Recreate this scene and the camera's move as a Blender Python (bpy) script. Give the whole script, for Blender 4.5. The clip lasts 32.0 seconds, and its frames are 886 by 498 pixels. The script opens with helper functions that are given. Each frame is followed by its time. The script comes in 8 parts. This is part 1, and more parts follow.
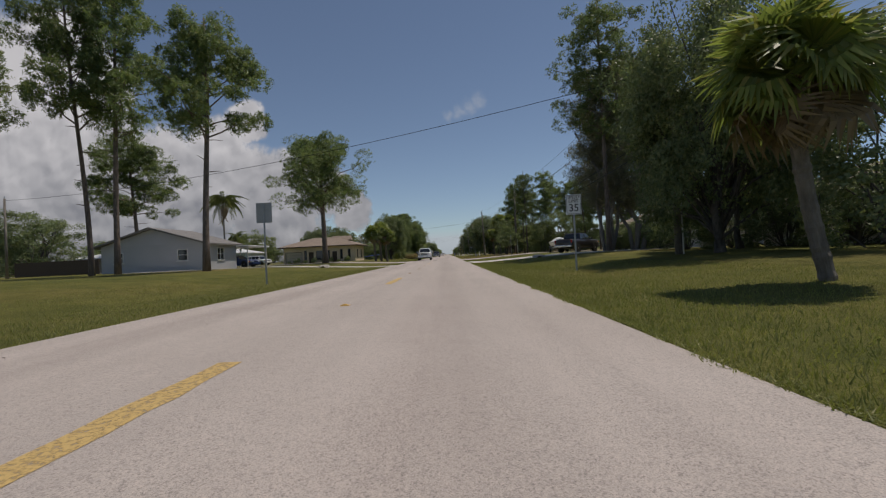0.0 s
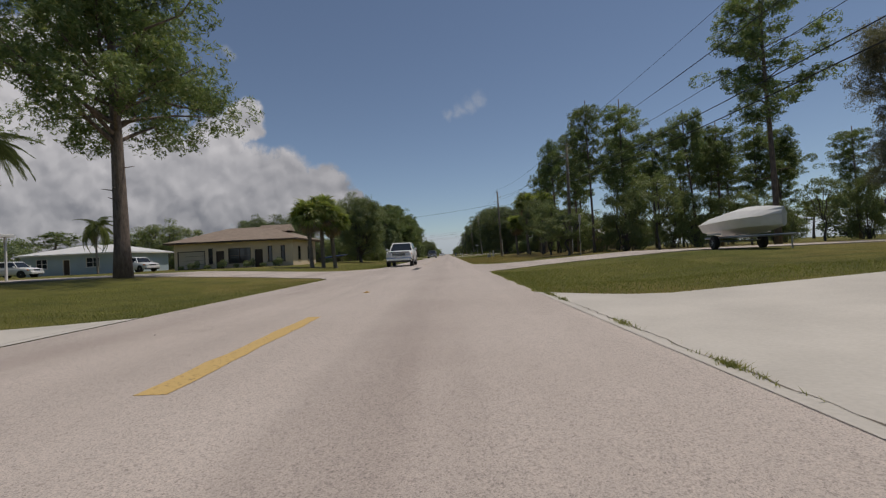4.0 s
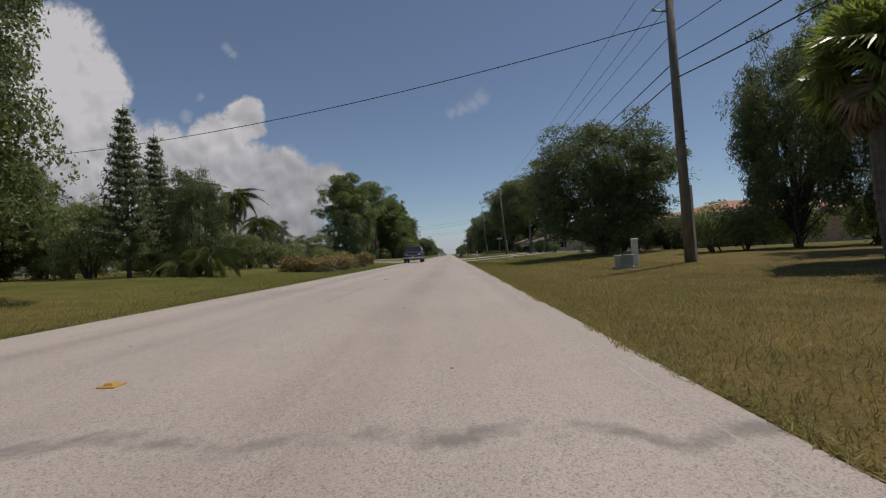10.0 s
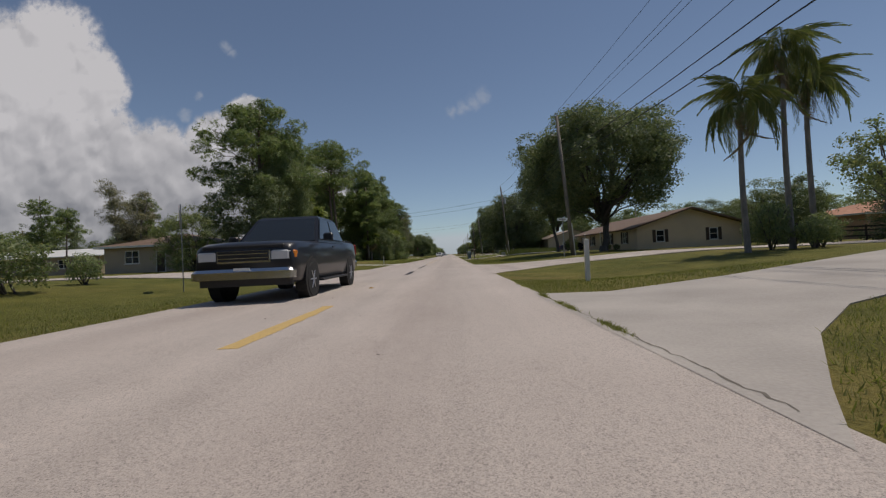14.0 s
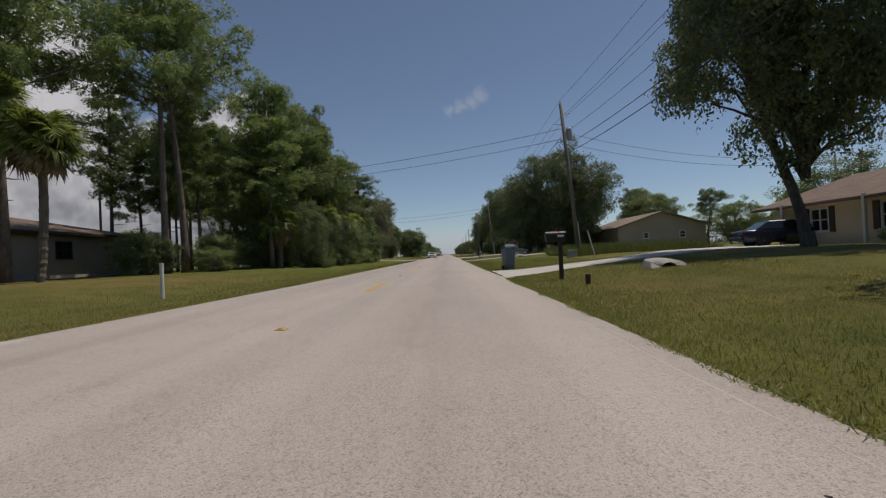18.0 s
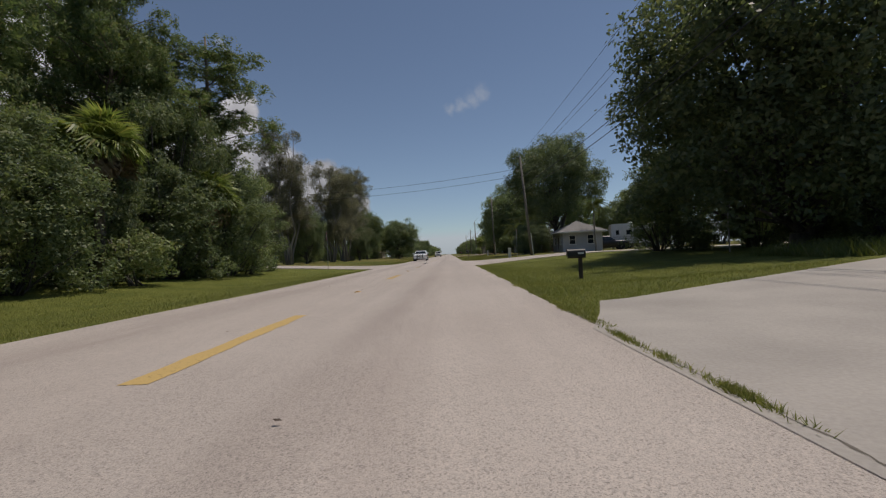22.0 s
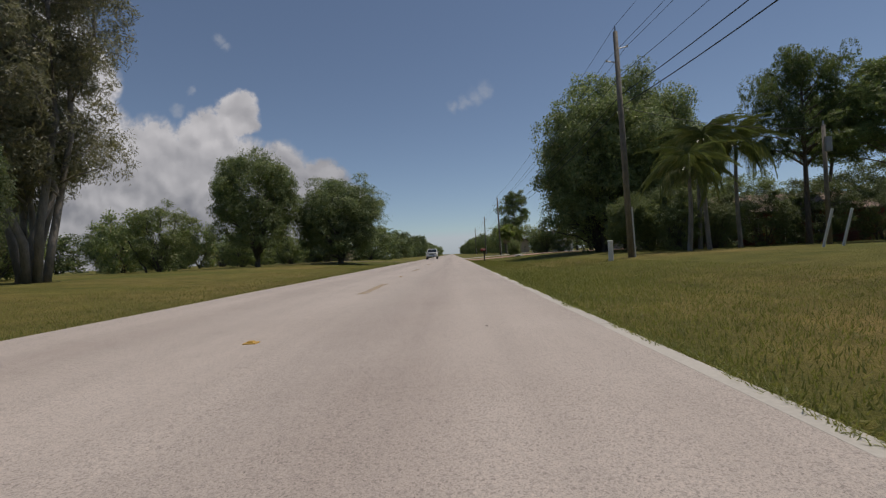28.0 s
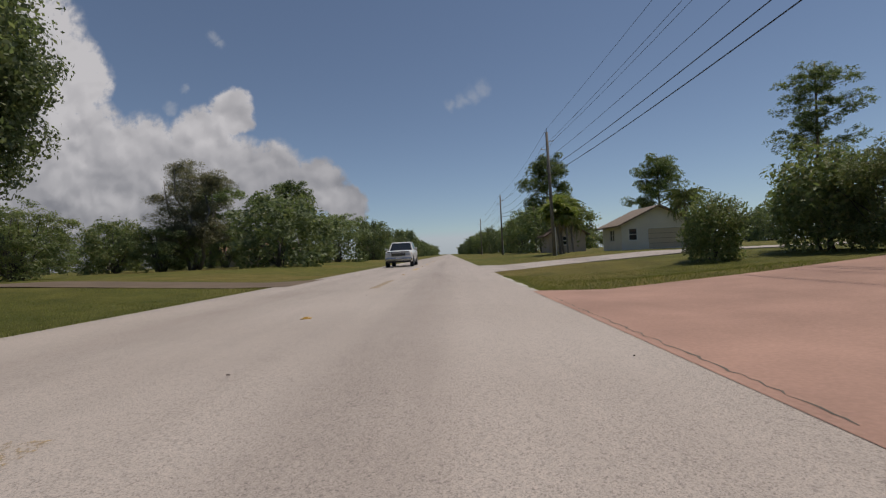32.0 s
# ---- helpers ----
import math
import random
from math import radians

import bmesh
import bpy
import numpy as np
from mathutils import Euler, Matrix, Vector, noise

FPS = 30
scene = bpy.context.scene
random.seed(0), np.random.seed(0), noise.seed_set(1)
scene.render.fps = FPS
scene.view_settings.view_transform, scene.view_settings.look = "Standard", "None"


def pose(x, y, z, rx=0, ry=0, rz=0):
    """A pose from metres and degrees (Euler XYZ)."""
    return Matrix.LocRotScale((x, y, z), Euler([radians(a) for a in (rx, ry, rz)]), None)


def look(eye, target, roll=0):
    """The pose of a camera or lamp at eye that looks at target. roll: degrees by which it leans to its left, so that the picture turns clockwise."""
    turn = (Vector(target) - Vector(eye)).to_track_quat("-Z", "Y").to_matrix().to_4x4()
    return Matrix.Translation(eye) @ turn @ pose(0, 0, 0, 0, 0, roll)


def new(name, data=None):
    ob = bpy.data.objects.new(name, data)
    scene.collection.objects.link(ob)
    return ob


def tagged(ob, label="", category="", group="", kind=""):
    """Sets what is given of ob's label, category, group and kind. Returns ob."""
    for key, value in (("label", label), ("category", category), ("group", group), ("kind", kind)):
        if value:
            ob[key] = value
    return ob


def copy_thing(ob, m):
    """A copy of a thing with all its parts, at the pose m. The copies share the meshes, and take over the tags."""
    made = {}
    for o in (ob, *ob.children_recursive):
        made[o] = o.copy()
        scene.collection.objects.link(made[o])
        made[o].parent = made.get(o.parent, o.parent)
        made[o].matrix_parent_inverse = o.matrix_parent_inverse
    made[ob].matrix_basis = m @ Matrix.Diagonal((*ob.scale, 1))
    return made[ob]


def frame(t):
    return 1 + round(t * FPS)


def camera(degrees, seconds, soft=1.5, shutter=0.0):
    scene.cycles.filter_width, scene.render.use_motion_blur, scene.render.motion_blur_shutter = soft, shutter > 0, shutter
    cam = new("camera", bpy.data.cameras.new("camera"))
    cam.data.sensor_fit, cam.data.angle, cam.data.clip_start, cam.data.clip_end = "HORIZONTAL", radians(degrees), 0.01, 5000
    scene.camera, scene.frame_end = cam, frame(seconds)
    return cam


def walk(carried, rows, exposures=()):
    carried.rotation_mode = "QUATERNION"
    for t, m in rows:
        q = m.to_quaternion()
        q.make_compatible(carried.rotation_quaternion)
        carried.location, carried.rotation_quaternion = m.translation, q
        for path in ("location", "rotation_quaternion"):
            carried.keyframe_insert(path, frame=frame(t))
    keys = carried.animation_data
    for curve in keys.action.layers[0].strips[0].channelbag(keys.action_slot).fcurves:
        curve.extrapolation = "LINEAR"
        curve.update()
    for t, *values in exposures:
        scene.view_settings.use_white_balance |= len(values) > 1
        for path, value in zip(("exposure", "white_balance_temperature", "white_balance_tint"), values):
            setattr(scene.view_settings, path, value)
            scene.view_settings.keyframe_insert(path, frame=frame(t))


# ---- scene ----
cam = camera(89.5, 32.0, soft=1.25)
PATH = [
    (0.0, pose(1.95, -0.02, 0.785, 90.7, 2.7, 0.65)),
    (1.0, pose(1.96, 7.99, 0.785, 90.7, 2.7, 0.68)),
    (2.0, pose(1.98, 16.59, 0.785, 90.7, 2.7, 0.70)),
    (3.0, pose(2.02, 25.26, 0.785, 90.7, 2.7, 0.72)),
    (3.5, pose(2.04, 29.63, 0.785, 90.7, 2.7, 0.68)),
    (5.5, pose(2.12, 47.44, 0.785, 90.7, 2.7, 0.51)),
    (6.0, pose(2.16, 51.95, 0.785, 90.7, 2.7, 0.40)),
    (7.0, pose(2.28, 61.11, 0.785, 90.7, 2.7, 0.29)),
    (8.0, pose(2.41, 70.44, 0.785, 90.7, 2.7, 0.46)),
    (9.0, pose(2.47, 79.96, 0.785, 90.7, 2.7, 0.80)),
    (10.0, pose(2.48, 89.67, 0.785, 90.7, 2.7, 0.99)),
    (11.0, pose(2.45, 99.57, 0.785, 90.7, 2.7, 1.09)),
    (12.0, pose(2.40, 109.64, 0.785, 90.7, 2.7, 1.09)),
    (13.0, pose(2.34, 119.87, 0.785, 90.7, 2.7, 1.09)),
    (14.0, pose(2.27, 130.25, 0.785, 90.7, 2.7, 1.09)),
    (14.5, pose(2.23, 135.50, 0.785, 90.7, 2.7, 1.09)),
    (16.5, pose(2.12, 156.75, 0.785, 90.7, 2.7, 0.80)),
    (17.0, pose(2.11, 162.12, 0.785, 90.7, 2.7, 0.77)),
    (18.0, pose(2.14, 172.93, 0.785, 90.7, 2.7, 0.72)),
    (19.0, pose(2.17, 183.79, 0.785, 90.7, 2.7, 0.68)),
    (20.0, pose(2.21, 194.71, 0.785, 90.7, 2.7, 0.63)),
    (21.0, pose(2.27, 205.66, 0.785, 90.7, 2.7, 0.58)),
    (22.0, pose(2.35, 216.65, 0.785, 90.7, 2.7, 0.87)),
    (23.0, pose(2.39, 227.66, 0.785, 90.7, 2.7, 0.82)),
    (24.0, pose(2.40, 238.70, 0.785, 90.7, 2.7, 0.77)),
    (25.0, pose(2.36, 249.78, 0.785, 90.7, 2.7, 0.72)),
    (25.5, pose(2.34, 255.33, 0.785, 90.7, 2.7, 0.83)),
    (27.5, pose(2.21, 277.74, 0.785, 90.7, 2.7, 1.23)),
    (28.0, pose(2.18, 283.40, 0.785, 90.7, 2.7, 1.23)),
    (29.0, pose(2.14, 294.84, 0.785, 90.7, 2.7, 1.23)),
    (30.0, pose(2.13, 306.47, 0.785, 90.7, 2.7, 1.23)),
    (31.0, pose(2.14, 318.35, 0.785, 90.7, 2.7, 1.05)),
    (32.0, pose(2.15, 330.54, 0.785, 90.7, 2.7, 0.87)),
]
walk(cam, PATH, [(0.0, -0.52, 6900, 12), (32.0, -0.52, 6900, 12)])

# world, sun and exposure
world = bpy.data.worlds.new("world")
scene.world = world
world.use_nodes = True
wn = world.node_tree.nodes
sky = wn.new("ShaderNodeTexSky")
sky.sky_type = 'NISHITA'
sky.sun_disc = False
SUN_EL, SUN_AZ = 69.0, 62.0   # degrees; azimuth from +y towards +x
sky.sun_elevation = radians(SUN_EL)
sky.sun_rotation = radians(SUN_AZ)
sky.altitude = 1200
sky.air_density = 1.0
sky.dust_density = 0.05
sky.ozone_density = 2.0
tint = wn.new("ShaderNodeMix")   # cool tint multiplied into the sky colour in place of summer haze
tint.data_type, tint.blend_type = 'RGBA', 'MULTIPLY'
tint.inputs[0].default_value = 1.0
tint.inputs[7].default_value = (0.86, 0.955, 1.04, 1)
pale = wn.new("ShaderNodeHueSaturation")
pale.inputs["Saturation"].default_value = 0.84
world.node_tree.links.new(sky.outputs[0], pale.inputs["Color"])
world.node_tree.links.new(pale.outputs[0], tint.inputs[6])
parts_of = wn.new("ShaderNodeSeparateColor")   # haze put in as colour: red and green capped by blue, so the low sky turns blue-grey instead of yellow
whole = wn.new("ShaderNodeCombineColor")
world.node_tree.links.new(tint.outputs[2], parts_of.inputs[0])
for i, k in ((0, 0.76), (1, 0.885)):
    cap_ = wn.new("ShaderNodeMath")
    cap_.operation = 'MULTIPLY'
    cap_.inputs[1].default_value = k
    low_ = wn.new("ShaderNodeMath")
    low_.operation = 'MINIMUM'
    world.node_tree.links.new(parts_of.outputs[2], cap_.inputs[0])
    world.node_tree.links.new(cap_.outputs[0], low_.inputs[0])
    world.node_tree.links.new(parts_of.outputs[i], low_.inputs[1])
    world.node_tree.links.new(low_.outputs[0], whole.inputs[i])
world.node_tree.links.new(parts_of.outputs[2], whole.inputs[2])
world.node_tree.links.new(whole.outputs[0], wn["Background"].inputs[0])
wn["Background"].inputs[1].default_value = 0.101
sun = new("sun", bpy.data.lights.new("sun", 'SUN'))
sun.data.energy = 3.85
sun.data.angle = radians(0.53)
sun.data.color = (1.0, 0.945, 0.87)
sd = Vector((math.sin(radians(SUN_AZ)) * math.cos(radians(SUN_EL)), math.cos(radians(SUN_AZ)) * math.cos(radians(SUN_EL)), math.sin(radians(SUN_EL))))
sun.matrix_world = look(sd * 50, (0, 0, 0))


# materials
def nodes_of(name):
    m = bpy.data.materials.new(name)
    m.use_nodes = True
    t = m.node_tree
    return m, t, t.nodes["Principled BSDF"]


def add(t, kind, **kw):
    n = t.nodes.new(kind)
    for k, v in kw.items():
        n.inputs[k.replace("_", " ")].default_value = v
    return n


def ramp(t, fac, stops):
    r = t.nodes.new("ShaderNodeValToRGB")
    while len(r.color_ramp.elements) < len(stops):
        r.color_ramp.elements.new(0.5)
    for e, (p, c) in zip(r.color_ramp.elements, stops):
        e.position, e.color = p, (*c, 1)
    t.links.new(fac, r.inputs[0])
    return r.outputs[0]


def mix(t, fac, a, b, kind='MIX'):
    n = t.nodes.new("ShaderNodeMix")
    n.data_type, n.blend_type = 'RGBA', kind
    if isinstance(fac, float):
        n.inputs[0].default_value = fac
    else:
        t.links.new(fac, n.inputs[0])
    for s, v in ((6, a), (7, b)):
        if isinstance(v, tuple):
            n.inputs[s].default_value = (*v, 1)
        else:
            t.links.new(v, n.inputs[s])
    return n.outputs[2]


def coords(t, scale=(1, 1, 1)):
    c = t.nodes.new("ShaderNodeTexCoord")
    m = t.nodes.new("ShaderNodeMapping")
    m.inputs["Scale"].default_value = scale
    t.links.new(c.outputs["Object"], m.inputs[0])
    return m.outputs[0]


def noise_fac(t, vec, scale, detail=3.0, rough=0.55):
    n = add(t, "ShaderNodeTexNoise", Scale=scale, Detail=detail, Roughness=rough)
    t.links.new(vec, n.inputs["Vector"])
    return n.outputs["Fac"]


def bump(t, p, height, strength, dist):
    b = add(t, "ShaderNodeBump", Strength=strength, Distance=dist)
    t.links.new(height, b.inputs["Height"])
    t.links.new(b.outputs[0], p.inputs["Normal"])


def plain(name, col, rough=0.7, var=0.25, big=0.6, small=14.0, bmp=0.15, metal=0.0, per_object=0.0):
    """Paint, plaster, plastic or metal with stains at a large and grain at a small scale."""
    m, t, p = nodes_of(name)
    v = coords(t)
    dark = tuple(c * (1 - var) for c in col)
    lite = tuple(min(1, c * (1 + var * 0.5)) for c in col)
    a = ramp(t, noise_fac(t, v, big, 4), [(0.3, dark), (0.7, lite)])
    g = noise_fac(t, v, small, 3)
    c = mix(t, 0.35, a, ramp(t, g, [(0.3, dark), (0.75, lite)]))
    if per_object:
        o = t.nodes.new("ShaderNodeObjectInfo")
        c = mix(t, per_object, c, ramp(t, o.outputs["Random"], [(0, dark), (1, lite)]))
    t.links.new(c, p.inputs["Base Color"])
    p.inputs["Roughness"].default_value, p.inputs["Metallic"].default_value = rough, metal
    if bmp:
        bump(t, p, g, bmp, 0.02)
    return m


def leaf_mat(name, a, b, dry=None, thru=0.34, rough=0.5, parched=None):
    """Leaves: tone differs from leaf to leaf and in broad patches; some light passes through."""
    m, t, p = nodes_of(name)
    geo = t.nodes.new("ShaderNodeNewGeometry")
    stops = [(0.0, a), (0.75, b)]
    if dry:
        stops.append((0.97, dry))
    c1 = ramp(t, geo.outputs["Random Per Island"], stops)
    c2 = ramp(t, noise_fac(t, coords(t), 0.5, 2), [(0.3, a), (0.72, b)])
    c = mix(t, 0.45, c1, c2)
    if parched:   # one dry stretch of the verge, in patches
        y0, y1, tan = parched
        at = t.nodes.new("ShaderNodeSeparateXYZ")
        t.links.new(coords(t), at.inputs[0])
        rise = add(t, "ShaderNodeMapRange", From_Min=y0, From_Max=y0 + 12.0)
        fall = add(t, "ShaderNodeMapRange", From_Min=y1 - 14.0, From_Max=y1, To_Min=1.0, To_Max=0.0)
        east = add(t, "ShaderNodeMapRange", From_Min=0.0, From_Max=4.0, To_Min=0.0, To_Max=0.75)
        for n, k in ((rise, "Y"), (fall, "Y"), (east, "X")):
            t.links.new(at.outputs[k], n.inputs[0])
        k = rise.outputs[0]
        for other in (fall.outputs[0], east.outputs[0]):
            mu = t.nodes.new("ShaderNodeMath")
            mu.operation = 'MULTIPLY'
            t.links.new(k, mu.inputs[0])
            t.links.new(other, mu.inputs[1])
            k = mu.outputs[0]
        c = mix(t, k, c, tan)
    o = t.nodes.new("ShaderNodeObjectInfo")
    h = t.nodes.new("ShaderNodeHueSaturation")
    mr = add(t, "ShaderNodeMapRange", To_Min=0.82, To_Max=1.22)
    t.links.new(o.outputs["Random"], mr.inputs[0])
    t.links.new(mr.outputs[0], h.inputs["Value"])
    t.links.new(c, h.inputs["Color"])
    t.links.new(h.outputs[0], p.inputs["Base Color"])
    p.inputs["Roughness"].default_value = rough
    p.inputs["Specular IOR Level"].default_value = 0.35
    tr = t.nodes.new("ShaderNodeBsdfTranslucent")
    t.links.new(mix(t, 1.0, h.outputs[0], (0.95, 1.0, 0.62), 'MULTIPLY'), tr.inputs[0])
    ms = t.nodes.new("ShaderNodeMixShader")
    ms.inputs[0].default_value = thru
    t.links.new(p.outputs[0], ms.inputs[1])
    t.links.new(tr.outputs[0], ms.inputs[2])
    t.links.new(ms.outputs[0], t.nodes["Material Output"].inputs[0])
    return m


def road_mat():
    m, t, p = nodes_of("chip_seal_asphalt")
    v, vs = coords(t), coords(t, (1.0, 0.02, 1.0))
    grain = noise_fac(t, v, 150.0, 4, 0.8)
    vor = add(t, "ShaderNodeTexVoronoi", Scale=105.0, Randomness=1.0)
    t.links.new(v, vor.inputs["Vector"])
    base = ramp(t, noise_fac(t, v, 0.3, 6, 0.65), [(0.3, (0.425, 0.375, 0.340)), (0.7, (0.495, 0.443, 0.405))])
    streak = ramp(t, noise_fac(t, vs, 1.1, 3), [(0.36, (0.84, 0.84, 0.84)), (0.62, (1.0, 1.0, 1.0))])
    c = mix(t, 0.8, base, streak, 'MULTIPLY')
    # each lane's middle is polished less and dirtied more than its wheel tracks
    pos = t.nodes.new("ShaderNodeSeparateXYZ")
    t.links.new(v, pos.inputs[0])
    lane = t.nodes.new("ShaderNodeMath")
    lane.operation = 'PINGPONG'
    lane.inputs[1].default_value = 1.7
    t.links.new(pos.outputs["X"], lane.inputs[0])
    band = add(t, "ShaderNodeMapRange", From_Min=1.0, From_Max=1.65, To_Min=0.0, To_Max=1.0)
    band.interpolation_type = 'SMOOTHSTEP'
    t.links.new(lane.outputs[0], band.inputs[0])
    worn = t.nodes.new("ShaderNodeMath")
    worn.operation = 'MULTIPLY'
    t.links.new(band.outputs[0], worn.inputs[0])
    t.links.new(ramp(t, noise_fac(t, coords(t, (1.0, 0.12, 1.0)), 1.6, 5, 0.65), [(0.35, (0.25, 0.25, 0.25)), (0.65, (0.95, 0.95, 0.95))]), worn.inputs[1])
    c = mix(t, worn.outputs[0], c, mix(t, 1.0, c, (0.84, 0.82, 0.815), 'MULTIPLY'))
    c = mix(t, 0.8, c, ramp(t, grain, [(0.36, (0.36, 0.35, 0.35)), (0.47, (0.95, 0.95, 0.95)), (0.66, (1.28, 1.25, 1.23))]), 'MULTIPLY')
    chips = ramp(t, vor.outputs["Color"], [(0.08, (0.48, 0.46, 0.45)), (0.3, (0.95, 0.94, 0.93)), (0.9, (1.22, 1.18, 1.15))])
    c = mix(t, 0.6, c, chips, 'MULTIPLY')
    stain = ramp(t, noise_fac(t, v, 0.8, 7, 0.72), [(0.60, (1, 1, 1)), (0.74, (0.74, 0.72, 0.71))])
    c = mix(t, 0.55, c, stain, 'MULTIPLY')
    # an old tar smear that wanders across the lane at one place
    xyz = t.nodes.new("ShaderNodeSeparateXYZ")
    t.links.new(v, xyz.inputs[0])
    wig = add(t, "ShaderNodeMath")
    wig.operation = 'MULTIPLY_ADD'
    t.links.new(noise_fac(t, coords(t, (1, 0.3, 1)), 1.6, 4, 0.6), wig.inputs[0])
    wig.inputs[1].default_value = 0.9
    t.links.new(xyz.outputs["Y"], wig.inputs[2])
    off = add(t, "ShaderNodeMath")
    off.operation = 'SUBTRACT'
    off.inputs[1].default_value = 92.02
    t.links.new(wig.outputs[0], off.inputs[0])
    far = t.nodes.new("ShaderNodeMath")
    far.operation = 'ABSOLUTE'
    t.links.new(off.outputs[0], far.inputs[0])
    mask = add(t, "ShaderNodeMapRange", From_Min=0.02, From_Max=0.13, To_Min=1.0, To_Max=0.0)
    mask.interpolation_type = 'SMOOTHSTEP'
    t.links.new(far.outputs[0], mask.inputs[0])
    patchy = t.nodes.new("ShaderNodeMath")
    patchy.operation = 'MULTIPLY'
    t.links.new(mask.outputs[0], patchy.inputs[0])
    t.links.new(ramp(t, noise_fac(t, v, 3.0, 5, 0.7), [(0.38, (0.05, 0.05, 0.05)), (0.6, (0.85, 0.85, 0.85))]), patchy.inputs[1])
    c = mix(t, patchy.outputs[0], c, (0.20, 0.18, 0.165))
    t.links.new(c, p.inputs["Base Color"])
    p.inputs["Roughness"].default_value = 0.85
    bump(t, p, grain, 0.4, 0.004)
    return m


def grass_ground():
    m, t, p = nodes_of("mown_lawn")
    v = coords(t)
    a = ramp(t, noise_fac(t, v, 0.07, 4, 0.6), [(0.32, (0.098, 0.114, 0.032)), (0.5, (0.138, 0.138, 0.044)), (0.66, (0.19, 0.155, 0.064))])
    xyz = t.nodes.new("ShaderNodeSeparateXYZ")
    t.links.new(v, xyz.inputs[0])
    lush = add(t, "ShaderNodeMapRange", From_Min=196.0, From_Max=214.0)
    t.links.new(xyz.outputs["Y"], lush.inputs[0])
    lush2 = add(t, "ShaderNodeMapRange", From_Min=248.0, From_Max=266.0, To_Min=1.0, To_Max=0.0)
    t.links.new(xyz.outputs["Y"], lush2.inputs[0])
    both = t.nodes.new("ShaderNodeMath")
    both.operation = 'MULTIPLY'
    t.links.new(lush.outputs[0], both.inputs[0])
    t.links.new(lush2.outputs[0], both.inputs[1])
    side = t.nodes.new("ShaderNodeMath")
    side.operation = 'ABSOLUTE'
    t.links.new(xyz.outputs["X"], side.inputs[0])
    near = add(t, "ShaderNodeMapRange", From_Min=20.0, From_Max=48.0, To_Min=1.0, To_Max=0.0)
    t.links.new(side.outputs[0], near.inputs[0])
    lot = t.nodes.new("ShaderNodeMath")
    lot.operation = 'MULTIPLY'
    t.links.new(both.outputs[0], lot.inputs[0])
    t.links.new(near.outputs[0], lot.inputs[1])
    a = mix(t, lot.outputs[0], a, (0.14, 0.16, 0.045))
    dry = add(t, "ShaderNodeMapRange", From_Min=62.0, From_Max=74.0)
    t.links.new(xyz.outputs["Y"], dry.inputs[0])
    dry2 = add(t, "ShaderNodeMapRange", From_Min=108.0, From_Max=124.0, To_Min=0.7, To_Max=0.0)
    t.links.new(xyz.outputs["Y"], dry2.inputs[0])
    dry3 = add(t, "ShaderNodeMapRange", From_Min=0.0, From_Max=4.0)
    t.links.new(xyz.outputs["X"], dry3.inputs[0])
    both2 = t.nodes.new("ShaderNodeMath")
    both2.operation = 'MULTIPLY'
    t.links.new(dry.outputs[0], both2.inputs[0])
    t.links.new(dry2.outputs[0], both2.inputs[1])
    both3 = t.nodes.new("ShaderNodeMath")
    both3.operation = 'MULTIPLY'
    t.links.new(both2.outputs[0], both3.inputs[0])
    t.links.new(dry3.outputs[0], both3.inputs[1])
    lot2 = t.nodes.new("ShaderNodeMath")
    lot2.operation = 'MULTIPLY'
    t.links.new(both3.outputs[0], lot2.inputs[0])
    t.links.new(near.outputs[0], lot2.inputs[1])
    a = mix(t, lot2.outputs[0], a, (0.20, 0.15, 0.075))
    b = ramp(t, noise_fac(t, v, 0.8, 5, 0.65), [(0.3, (0.65, 0.7, 0.55)), (0.72, (1.3, 1.2, 1.1))])
    c = mix(t, 1.0, a, b, 'MULTIPLY')
    g = noise_fac(t, v, 26.0, 4, 0.75)
    c = mix(t, 0.9, c, ramp(t, g, [(0.3, (0.5, 0.52, 0.45)), (0.7, (1.45, 1.4, 1.25))]), 'MULTIPLY')
    t.links.new(c, p.inputs["Base Color"])
    p.inputs["Roughness"].default_value = 0.9
    p.inputs["Specular IOR Level"].default_value = 0.15
    bump(t, p, g, 0.9, 0.05)
    return m


def paint_mat(name, col, keep=0.0):
    """Worn road paint: the road shows through in flakes."""
    m, t, p = nodes_of(name)
    v = coords(t)
    o = t.nodes.new("ShaderNodeObjectInfo")
    worn = add(t, "ShaderNodeMapRange", To_Min=keep - 0.01, To_Max=keep + 0.10)
    t.links.new(o.outputs["Random"], worn.inputs[0])
    ad = t.nodes.new("ShaderNodeMath")
    t.links.new(noise_fac(t, v, 22.0, 5, 0.8), ad.inputs[0])
    t.links.new(worn.outputs[0], ad.inputs[1])
    w = ramp(t, ad.outputs[0], [(0.34, (0, 0, 0)), (0.52, (1, 1, 1))])
    c = mix(t, 0.4, col, ramp(t, noise_fac(t, v, 60, 3), [(0.3, tuple(k * 0.6 for k in col)), (0.7, col)]))
    t.links.new(c, p.inputs["Base Color"])
    p.inputs["Roughness"].default_value = 0.75
    tr = t.nodes.new("ShaderNodeBsdfTransparent")
    ms = t.nodes.new("ShaderNodeMixShader")
    t.links.new(w, ms.inputs[0])
    t.links.new(tr.outputs[0], ms.inputs[1])
    t.links.new(p.outputs[0], ms.inputs[2])
    t.links.new(ms.outputs[0], t.nodes["Material Output"].inputs[0])
    return m


